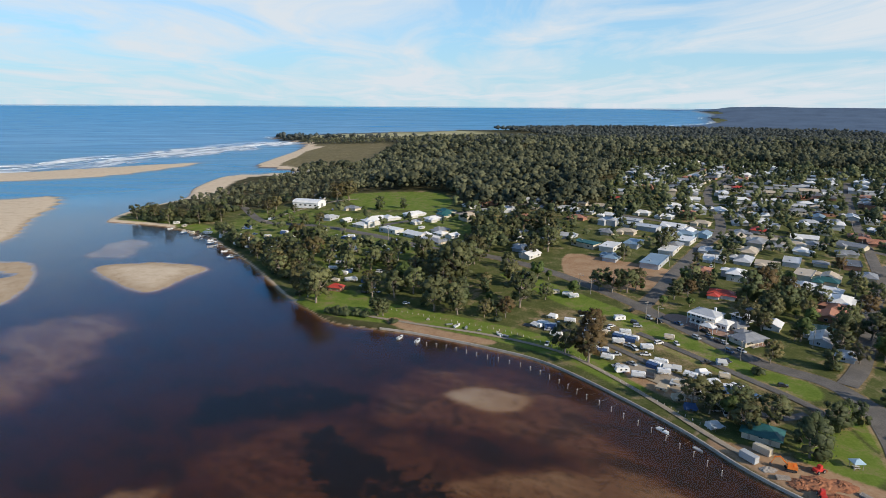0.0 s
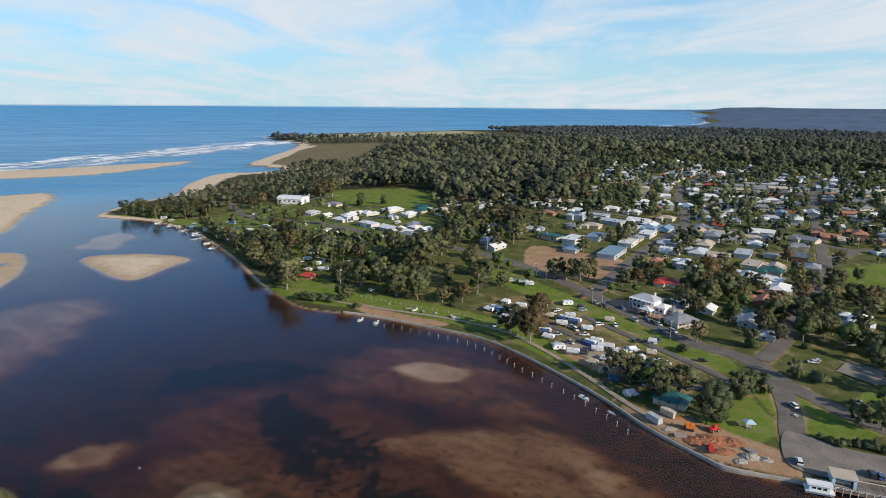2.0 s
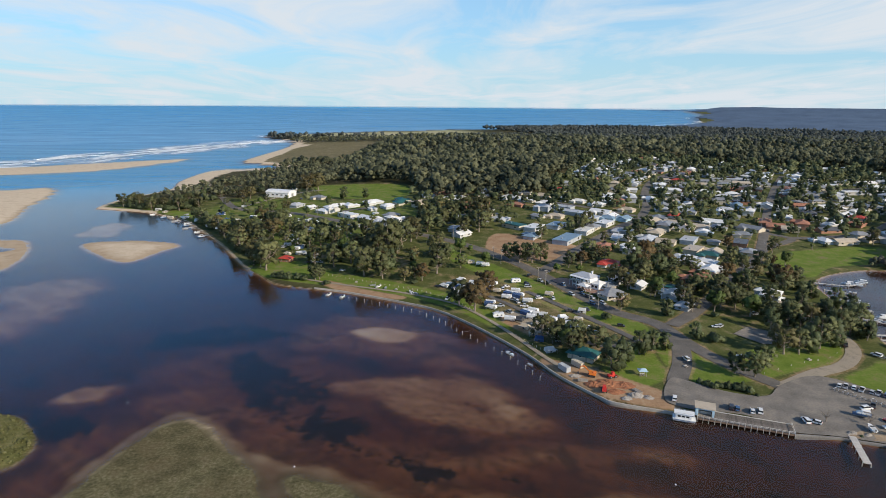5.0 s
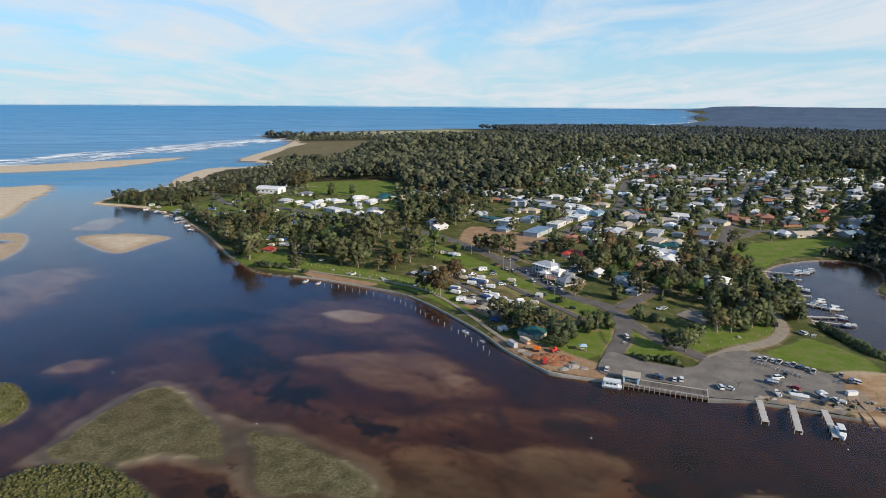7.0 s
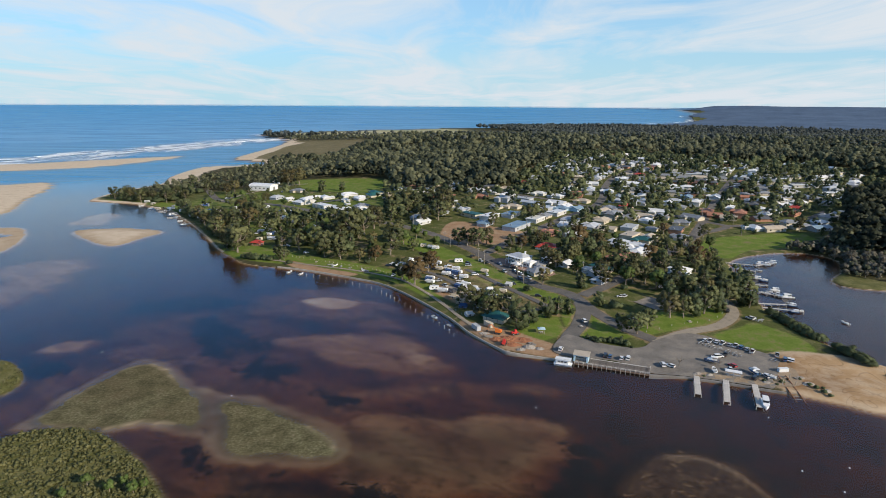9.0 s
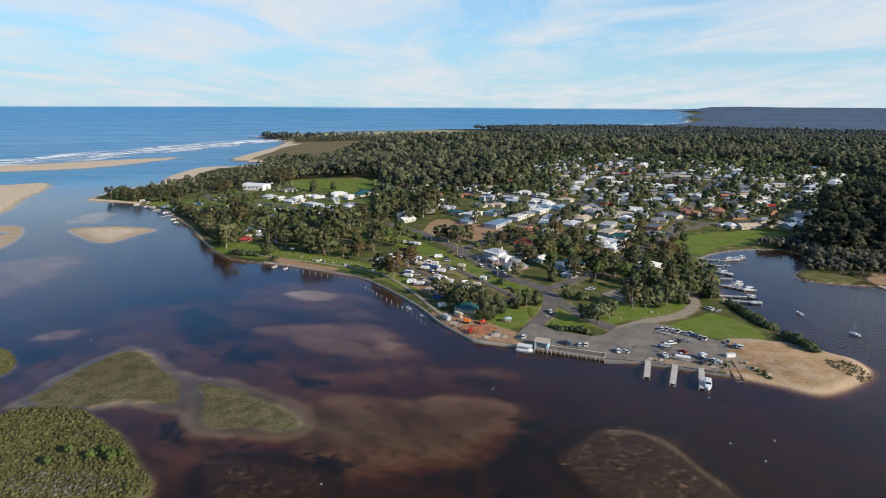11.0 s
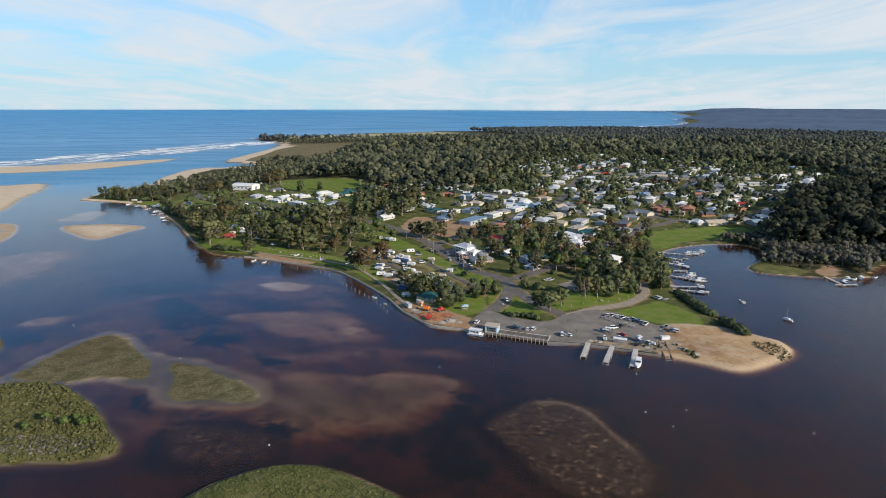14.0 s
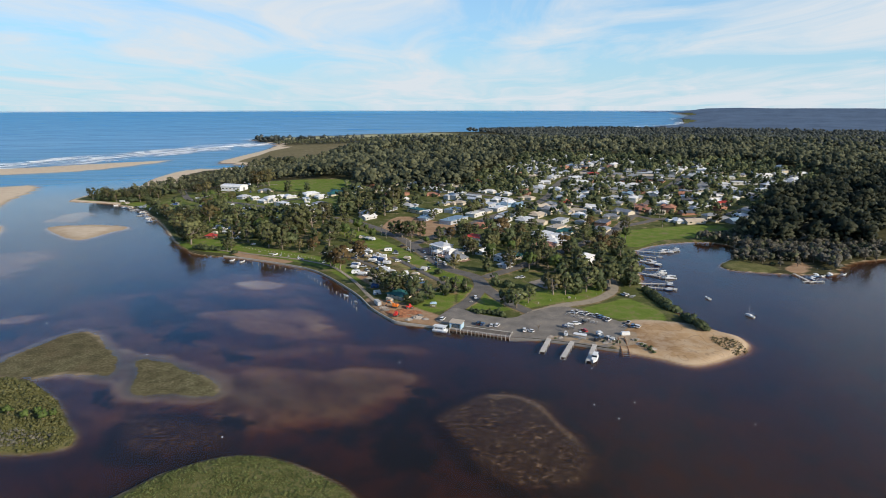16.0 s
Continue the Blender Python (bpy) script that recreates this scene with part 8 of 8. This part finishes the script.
def make_ramp_office():
    t = thing("ramp_shelter", "white flat-roofed cleaning shelter at the boat ramp", "shelter")
    part("roof", Geo().box(-3.4, 3.4, -1.4, 1.4, 2.5, 2.68), WHITE, t)
    for x in (-3, 0, 3):
        for y in (-1.1, 1.1):
            part("post", Geo().box(x - 0.07, x + 0.07, y - 0.07, y + 0.07, -0.1, 2.5), GALV, t)
    part("bench_top", Geo().box(-2.8, 2.8, -0.4, 0.4, 0.85, 0.93), GALV, t)
    part("bench_base", Geo().box(-2.6, 2.6, -0.3, 0.3, -0.1, 0.85), CONCRETE, t)
    return t


place("ramp_shelter", make_ramp_office, 217.5, 128.5, WYAW - 4, up=0.2)
slip = thing("slipway", "rusty slipway rails on sleepers running down into the water", "slipway")
slip.matrix_basis = pose(239.4, 133.5, 2.75, -7.2, 0, math.degrees(math.atan2(109 - 133.5, 236.4 - 239.4)) - 90)
for s in (-1.7, 1.7):
    part("slip_rail", Geo().box(-0.16, 0.16, 5, 26, 0.0, 0.32), RUST, slip, at=pose(s, 0, 0))
for k in range(9):
    part("sleeper", Geo().box(-2.3, 2.3, 5.4 + k * 2.2, 5.8 + k * 2.2, -0.22, -0.02), TIMBER, slip)
for s in (-2.6, 2.6):
    for y in (7.0, 13.0):
        part("cradle_post", Geo().box(s - 0.12, s + 0.12, y - 0.12, y + 0.12, -1.0, 2.4), TIMBER, slip)
place("slip_hut", lambda: make_container(WHITE, "small white winch hut above the slipway"), 242.5, 134, 5, 0.75, up=0.15)
for k, (px, py, sz) in enumerate(((197.5, 139, 1.1), (213, 137, 1.0), (216, 139.5, 0.7))):
    place("bare_tree", lambda: make_bare_tree(5), px, py, 77 * k, sz, z=max(float(quick_height(px, py)) + 0.3, 0.74), group="bare trees by the boat ramp")
for k, (hx, hy, a, c, h) in enumerate(((203, 131.5, 2.6, 1.4, 0.5), (208, 130.2, 2.0, 1.3, 0.45), (229.5, 123, 2.4, 1.6, 0.5), (247, 122, 3.2, 1.8, 0.6), (251, 115.5, 2.4, 1.4, 0.5))):
    heap("rubble_heap", hx, hy, a, c, h + 0.5, ROCK, "heap of broken concrete along the ramp", "rubble heap", 240 + k)


def make_pallet_stack():
    t = thing("timber_stack", "stack of old weathered timbers by the slipway", "timber stack")
    for z in range(3):
        for k in range(5):
            part("beam", Geo().box(-2.2 + 0.2 * (z % 2), 2.0 + 0.2 * (k % 2), -0.9 + k * 0.42, -0.6 + k * 0.42, 0.02 + z * 0.22, 0.22 + z * 0.22), TIMBER, t)
    return t


for k, (px, py) in enumerate(((246, 127), (232, 124.5), (133, 163), (112, 173))):
    place("timber_stack", make_pallet_stack, px, py, 20 + 50 * k, z=max(float(quick_height(px, py)) + 0.1, 0.4), group="stacks of old timber")
for k, (px, py, h) in enumerate(((229, 124, 2.2), (236, 123, 2.6), (240, 126, 1.8), (247, 121, 2.4), (251, 118, 1.8), (233, 121, 1.6), (205, 129.5, 1.6))):
    tree("b", px, py, h, "shrubs along the spit")


# ---- surf on the ocean bar ----
def surf(name, seed, rows):
    """Broken crests: ragged bands of foam that stand a little above the sea."""
    rg = np.random.default_rng(seed)
    v, f = [], []
    for (ax, ay), (bx, by), n, wide in rows:
        for _ in range(n):
            t0 = rg.random()
            ln = (14 + 80 * rg.random() ** 2)
            dx, dy = bx - ax, by - ay
            L = math.hypot(dx, dy)
            ux, uy = dx / L, dy / L
            off = rg.normal() * wide
            cx, cy = ax + dx * t0 - uy * off, ay + dy * t0 + ux * off
            m = max(4, int(ln / 5))
            o = len(v)
            w0 = 0.8 + 3.4 * rg.random() ** 2
            bend = rg.normal() * 0.12
            for k in range(m + 1):
                q = k / m - 0.5
                w = w0 * (1 - (2 * abs(q)) ** 2) * (0.4 + 1.1 * rg.random()) + 0.15
                px, py = cx + ux * ln * q - uy * bend * ln * q * q * 2, cy + uy * ln * q + ux * bend * ln * q * q * 2
                zz = float(lift(px, py))
                v += [(px + uy * w, py - ux * w, zz + 0.05), (px, py, zz + 0.35 + 0.3 * rg.random()), (px - uy * w * 1.6, py + ux * w * 1.6, zz + 0.05)]
            for k in range(m):
                for j in (0, 1):
                    f.append((o + k * 3 + j, o + k * 3 + j + 1, o + k * 3 + j + 4, o + k * 3 + j + 3))
    me = link_mesh(name, v, f, FOAM)
    return tagged(new(name, me), "broken white surf rolling in over the ocean bar", "surf", kind="stuff")


surf("surf", 9, [((-1500, 850), (-790, 1080), 10, 34), ((-800, 1070), (-690, 1300), 12, 34), ((-690, 1300), (-600, 1480), 6, 40), ((-610, 1470), (-540, 1690), 8, 36), ((-545, 1680), (-460, 1850), 8, 30),
                 ((-660, 2200), (-560, 2080), 6, 10), ((1000, 3100), (1440, 3320), 16, 14), ((1420, 3320), (1560, 3470), 14, 12), ((1540, 3680), (1570, 3730), 5, 8)])

# The white water between the crests: a skin of foam, broken into streaks along the waves.
m_skin, nt, b = nodes_of("foam_skin")


def skin_attr(n):
    a = nt.nodes.new("ShaderNodeAttribute")
    a.attribute_name = n
    return a.outputs["Fac"]


comb = nt.nodes.new("ShaderNodeCombineXYZ")
nt.links.new(math_node(nt, "MULTIPLY", skin_attr("along"), 0.0075), comb.inputs[0])
nt.links.new(math_node(nt, "MULTIPLY", skin_attr("across"), 0.021), comb.inputs[1])
streaks = noise_node(nt, 1.0, 8, 0.62, 1.1, comb.outputs[0])
thick = math_node(nt, "MULTIPLY_ADD", streaks.outputs[0], 1.7, math_node(nt, "MULTIPLY_ADD", skin_attr("body"), 0.5, -1.2))
foamy = math_node(nt, "MINIMUM", math_node(nt, "MAXIMUM", math_node(nt, "MULTIPLY", thick, 3.4), 0.0), 0.85)
tr = nt.nodes.new("ShaderNodeBsdfTransparent")
mx = nt.nodes.new("ShaderNodeMixShader")
b.inputs["Base Color"].default_value = (0.78, 0.82, 0.84, 1)
b.inputs["Roughness"].default_value = 0.9
nt.links.new(foamy, mx.inputs[0])
nt.links.new(tr.outputs[0], mx.inputs[1])
nt.links.new(b.outputs[0], mx.inputs[2])
nt.links.new(mx.outputs[0], nt.nodes["Material Output"].inputs["Surface"])
line = spline([(-1900, 640), (-1500, 800), (-790, 1040), (-700, 1250), (-610, 1450), (-545, 1670), (-470, 1830), (-395, 1900), (-350, 1990)], False, 10)
d = np.r_[0, np.cumsum(np.hypot(*np.diff(line, axis=0).T))]
tx, ty = np.gradient(line[:, 0]), np.gradient(line[:, 1])
ll = np.hypot(tx, ty)
v, f, al, ac, bo = [], [], [], [], []
for i, (px, py) in enumerate(line):
    for j, c in enumerate(np.linspace(-1, 1, 9)):
        w = 135 * c
        qx, qy = px - ty[i] / ll[i] * w, py + tx[i] / ll[i] * w
        v.append((qx, qy, float(lift(qx, qy)) + 0.06))
        al.append(d[i]), ac.append(w), bo.append(1 - abs(c) ** 3)
f = [(i * 9 + j, i * 9 + j + 1, i * 9 + j + 10, i * 9 + j + 9) for i in range(len(line) - 1) for j in range(8)]
me = link_mesh("foam_skin", v, f, m_skin)
point_values(me, "along", al), point_values(me, "across", ac), point_values(me, "body", bo)
tagged(new("foam", me), "streaks of white foam on the shallow sea", "foam", kind="stuff")


def spots(n, box, seed, ok):
    """Seeded places in a stretch of the plan that pass a test."""
    rg = np.random.default_rng(seed)
    x, y = rg.uniform(box[0], box[1], n), rg.uniform(box[2], box[3], n)
    k = ok(x, y)
    return x[k], y[k]



# ---- trees that stand singly ----
TREES_HEAD = [(a, b2, h * (0.55 if a > -225 else 0.62 if i % 3 else 0.74), "b" if a < -225 and i % 3 else k) for i, (a, b2, h, k) in enumerate(TREES_HEAD)]
for row in (*TREES_PARK_NEAR, *TREES_PARK_BACK, *TREES_MID_NEAR, *TREES_MID_BACK, *TREES_EAST, *TREES_HEAD, *TREES_OVAL, *TREES_SHORE):
    tree(row[3], row[0], row[1], row[2], "trees round the foreshore and town")
shore_rg = np.random.default_rng(303)
for (ax, ay), (bx, by) in (((-206, 527), (-150, 450)), ((-150, 450), (-100, 370)), ((-318, 604), (-232, 590))):
    for q in np.linspace(0.04, 0.96, 8):
        px, py = ax + (bx - ax) * q, ay + (by - ay) * q
        away = 5 + 8 * shore_rg.random()
        kind = "eebe"[int(shore_rg.integers(4))]
        tree(kind, px + 0.82 * away, py + 0.57 * away, (9 if kind == "b" else 11) + 6 * shore_rg.random(), "trees along the western shore")
SHRUBS_SLIP = [(248, 118, 2.2, "b"), (249, 114, 2.6, "b"), (247, 122, 1.8, "b"), (245.5, 126, 1.6, "b"), (235, 129, 1.8, "b"), (250, 111, 2.0, "b"), (234, 125.5, 1.5, "b")]
for row in (*SHRUBS_RAMP, *SHRUBS_SPIT, *SHRUBS_SLIP):
    tree("b", row[0], row[1], row[2] * 1.15, "shrubs along the spit")
SCRUB_EDGE = spline([(392, 358), (384, 300), (372, 285), (392, 272), (420, 288), (452, 300), (470, 320), (440, 380)])
sx, sy = spots(300, (365, 475, 265, 385), 61, lambda a, b2: (inside_distance(a, b2, SCRUB_EDGE) > 0) & (inside_distance(a, b2, COAST) > 3))
for i, (a, b2) in enumerate(zip(sx[:46], sy[:46])):
    tree("k" if i % 3 else "b", a, b2, 6 + 4 * (i % 5) / 4 if i % 3 else 5, "paperbarks behind the harbour")
rx, ry = spots(2600, (372, 520, 262, 400), 63, lambda a, b2: (inside_distance(a, b2, COAST) > 2.5) & ((b2 > 288) | (a > 432)) & (inside_distance(a, b2, LAWNS[3]) < -2))
for row in PAPERBARK:
    tree("k", row[0], row[1], row[2] * 0.78, "paperbarks behind the harbour")

ALL_ROADS = [l for _, _, l in ROADS]
def clear_of_town(x, y, gap):
    k = np.ones(x.shape, bool)
    for a, b2, r in BUILT:
        k &= np.hypot(x - a, y - b2) > r * 0.8 + gap
    for l in ALL_ROADS:
        k &= line_distance(x, y, l) > 6.5
    for p in LAWNS[:8] + LAWNS[9:] + BARE:
        k &= inside_distance(x, y, p) < -2
    return k


def garden(x, y):
    k = (inside_distance(x, y, TOWN) > 4) & (inside_distance(x, y, COAST) > 12) & clear_of_town(x, y, 0.5)
    return k & ~((x > 40) & (x < 165) & (y < 345) & (y > 190)) & ~((x > 140) & (y < 235))


back = []


def open_west(x, y):
    return (x < 25) & (y > 470)


def by_shops(x, y):
    return (x > 85) & (x < 265) & (y > 395) & (y < 570)


bx_, by_ = spots(9000, (-300, 700, 450, 1080), 78, garden)
for x, y in zip(bx_, by_):
    if rng.random() < (0.07 if open_west(x, y) else 0.22 if by_shops(x, y) else 0.7):
        back.append((x, y, 6 + 10 * rng.random() ** 1.4))
tx, ty = spots(1200, (-300, 700, 240, 450), 77, garden)
kept = []
for x, y in zip(tx, ty):
    if rng.random() > (0.16 if open_west(x, y) else 0.25 if by_shops(x, y) else 0.62) or any(math.hypot(x - a, y - b2) < 6.5 for a, b2 in kept[-240:]):
        continue
    kept.append((x, y))
    kind = str(rng.choice(["e", "g", "p", "b", "r"], p=[0.5, 0.2, 0.14, 0.12, 0.04]))
    h = {"e": 9 + 7 * rng.random(), "r": 8 + 5 * rng.random(), "g": 5 + 4 * rng.random(), "p": 8 + 7 * rng.random(), "b": 3 + 3 * rng.random()}[kind]
    tree(kind, x, y, h, "trees round the foreshore and town")

GROVES = [
    ("e", 13, 20, 8, [(-22, 345), (5, 335), (40, 340), (58, 360), (45, 400), (20, 432), (-20, 430), (-40, 400)]),
    ("e", 12, 18, 6, [(-140, 470), (-105, 385), (-85, 350), (-72, 352), (-85, 420), (-98, 490), (-125, 520)]),
    ("p", 10, 15, 7, [(232, 212), (256, 218), (274, 214), (282, 250), (284, 290), (262, 296), (240, 262), (226, 232)]),
    ("e", 8, 15, 15, [(176, 262), (196, 250), (222, 258), (246, 290), (240, 345), (205, 345), (178, 318)]),
    ("e", 11, 18, 18, [(35, 440), (70, 450), (95, 480), (95, 540), (50, 560), (20, 520), (10, 460)]),
    ("e", 10, 15, 6, [(100, 222), (118, 205), (132, 214), (120, 232)]),
    ("b", 10, 14, 22, [(-310, 602), (-252, 580), (-234, 592), (-238, 640), (-252, 680), (-300, 640)]),
]
gr = np.random.default_rng(91)
for kind, h0, h1, n, outline in GROVES:
    poly = spline(outline)
    lo, hi = poly.min(0), poly.max(0)
    x, y = spots(n * 6, (lo[0], hi[0], lo[1], hi[1]), 500 + n, lambda a, b2: (inside_distance(a, b2, poly) > 0) & (inside_distance(a, b2, COAST) > 4))
    done = []
    for a, b2 in zip(x, y):
        if len(done) >= n or any(math.hypot(a - c, b2 - d) < 6.0 for c, d in done) or any(math.hypot(a - c, b2 - d) < 0.8 * r for c, d, r in BUILT):
            continue
        if min(float(line_distance(np.array([a]), np.array([b2]), l)[0]) for l in ALL_ROADS) < 5:
            continue
        done.append((a, b2))
        k = kind if gr.random() < 0.7 else str(gr.choice(["e", "p", "g"]))
        tree(k, a, b2, h0 + (h1 - h0) * gr.random(), "trees round the foreshore and town")


# ---- the woods ----
def forest(name, x, y, h, clumps, blades, blade, material, seed, label, category="forest", fat=0.15, fine=False):
    """Many trees in one mesh: clumps of sprays for the crowns."""
    rg = np.random.default_rng(seed)
    z = ground_height(x, y)
    n = len(x)
    who = np.repeat(np.arange(n), clumps)
    a = rg.random(len(who)) * 2 * math.pi
    hh = h[who]
    lev = 0.4 + 0.5 * rg.random(len(who)) ** 0.8
    sp = hh * 0.35 * (0.4 + 0.6 * rg.random(len(who))) * np.sqrt(np.clip(1 - ((lev - 0.45) / 0.5) ** 2, 0.05, 1))
    c = np.stack([x[who] + sp * np.cos(a), y[who] + sp * np.sin(a), z[who] + hh * lev], 1)
    rad = hh * fat * (0.8 + 0.5 * rg.random(len(who)))
    hub = np.stack([x[who], y[who], z[who] + 0.5 * hh], 1)
    me = crown_mesh(name, c, rad, hub, blades, hh * blade, material, rg, 0.8, 2.0, 0.34, 1.0, fine, rg.random(n)[who])
    return tagged(new(name, me), label, category, kind="stuff")


def wooded(x, y):
    ds = inside_distance(x, y, COAST)
    k = (ds > 14) & (inside_distance(x, y, TOWN) < -3)
    k &= ~((y > 1075) & (y < 1720) & (x < -140 + 0.05 * (y - 1075)))
    k &= ~((y > 1985) & (x < 420 - 0.3 * (y - 2200)) & ((x > -480) | (y > 2120)))
    k &= ~((x < -290 + 0.2 * (y - 790)) & (y > 700) & (y < 1075))
    return k


fx1, fy1 = spots(15000, (-330, 900, 330, 1050), 5, wooded)
keep1 = (fy1 - 330) / 720 * 0.2 + 0.8 > np.random.default_rng(6).random(len(fx1))
fx1, fy1 = fx1[keep1], fy1[keep1]
vis = np.abs(np.degrees(np.arctan2(fx1 - 75, fy1 + 80))) < 46
fx1, fy1 = fx1[vis], fy1[vis]
hr = np.random.default_rng(8)
tall = (9.5 + 14 * hr.random(len(fx1)) ** 1.7) * (1 + 0.3 * smooth(400, 480, fx1) * smooth(700, 560, fy1)) * (1 - 0.5 * smooth(-40, -170, fx1) * smooth(1080, 960, fy1))
east = smooth(372, 432, fx1 + 40 * (fractal(fx1, fy1, 90, 71) - 0.5)) * smooth(760, 600, fy1) > hr.random(len(fx1))
forest("woodland_near", fx1[~east], fy1[~east], tall[~east], 13, 4, 0.055, LEAF_WOOD, 31, "dense dark green eucalypt woodland behind the town", "forest", 0.13)
forest("woodland_east", fx1[east], fy1[east], tall[east], 20, 8, 0.05, LEAF_EAST, 39, "tall very dark forest behind the boat harbour", "forest", 0.1)
bk = np.array(back)
forest("town_trees", bk[:, 0], bk[:, 1], bk[:, 2], 8, 6, 0.07, LEAF_TOWN, 34, "mixed garden trees between the houses", "trees", 0.16)
fx2, fy2 = spots(12500, (-500, 1900, 1050, 2100), 15, wooded)
vis = np.abs(np.degrees(np.arctan2(fx2 - 75, fy2 + 80))) < 44
fx2, fy2 = fx2[vis], fy2[vis]
# With distance more trees take the leaf colour that carries painted haze.
hazed = hr.random(len(fx2)) < 0.6 * smooth(1300, 2300, np.hypot(fx2 - MID[0], fy2 - MID[1]))
bx2, by2 = fx2[hazed], fy2[hazed]
fx2, fy2 = fx2[~hazed], fy2[~hazed]
forest("woodland_blue_gums", bx2, by2, (10 + 12 * hr.random(len(bx2)) ** 1.5) * (1 - 0.55 * smooth(1550, 1800, by2) * smooth(200, 0, bx2)), 5, 3, 0.09, LEAF_HAZE, 37, "scattered forest trees with haze painted into their greyish leaves", "forest", 0.2)
forest("woodland_middle", fx2, fy2, (9 + 13 * hr.random(len(fx2)) ** 1.5) * (1 - 0.5 * smooth(1650, 1850, fy2) * smooth(200, 0, fx2)), 5, 3, 0.09, LEAF_WOOD, 32, "dark eucalypt forest rolling inland", "forest", 0.2)
ang, rad_ = hr.uniform(-38, 46, 11000), np.sqrt(hr.uniform(2040**2, 3120**2, 11000))
fx3, fy3 = MID[0] + rad_ * np.sin(np.radians(ang)), MID[1] + rad_ * np.cos(np.radians(ang))
k3 = wooded(fx3, fy3)
fx3, fy3 = fx3[k3], fy3[k3]
# The farthest trees all carry haze in their leaf colour.
forest("woodland_far", fx3, fy3, (11 + 8 * hr.random(len(fx3))) * far_scale(np.hypot(fx3 - MID[0], fy3 - MID[1])), 3, 3, 0.32, LEAF_HAZE, 33, "distant forest towards the coast, haze painted into its grey-green leaves", "forest", 0.3)


sh = np.random.default_rng(64)
half = sh.random(len(rx)) < 0.5
forest("harbour_scrub", rx[half], ry[half], 3 + 5 * sh.random(half.sum()), 4, 6, 0.13, LEAF_WOOD, 65, "low tangled green scrub behind the harbour", "scrub", 0.22)
forest("harbour_paperbarks", rx[~half], ry[~half], 3 + 6 * sh.random((~half).sum()), 4, 6, 0.12, LEAF_GREY, 66, "low grey paperbark scrub behind the harbour", "scrub", 0.22)


# ---- saltmarsh on the islands ----
def tufts(name, poly, n, size, material, seed, label, blades=4, edge=1.5):
    lo, hi = poly.min(0), poly.max(0)
    x, y = spots(n, (lo[0], hi[0], lo[1], hi[1]), seed, lambda a, b2: inside_distance(a, b2, poly) > edge)
    rg = np.random.default_rng(seed + 1)
    s = size * (0.45 + 0.9 * rg.random(len(x)) ** 2) * (0.6 + 0.8 * fractal(x, y, 9, seed))
    c = np.stack([x, y, ground_height(x, y) + 0.35 * s], 1)
    me = crown_mesh(name, c, s * 0.7, c - np.array([0, 0, 0.3]), blades, s * 0.6, material, rg, 0.7, 1.5, 0.4, 0.8, False)
    return tagged(new(name, me), label, "saltmarsh", kind="stuff")


tufts("marsh_scrub", ISLANDS[0][1], 6200, 1.2, SCRUB, 51, "mottled olive saltmarsh scrub on a low island")
tufts("marsh_scrub_small", ISLANDS[2][1], 1500, 1.1, SCRUB, 55, "olive saltmarsh scrub on a small island")
tufts("spit_scrub", spline([(285, 130), (288, 112), (294, 110), (299, 118), (297, 130)]), 240, 1.0, TAWNY, 59, "tawny olive scrub on the tip of the sand spit", edge=0.5)
tufts("marsh_reeds", ISLANDS[1][1], 11000, 0.6, REED, 53, "bright green reeds covering a low island")
tufts("marsh_dead_scrub", spline([(-30, 25), (-8, 24), (6, 27), (4, 34), (-14, 38), (-34, 36)]), 620, 1.1, LEAF_GREY, 57, "grey dead scrub at the island's edge")
for bx, by, h in ((-22, 46, 3.4), (-14, 44, 3.0), (-11, 47, 2.6), (-6, 43, 3.2), (-4, 46, 2.6), (-26, 40, 2.8)):
    tree("g", bx, by, h * 1.75, "bushes on the marsh island")
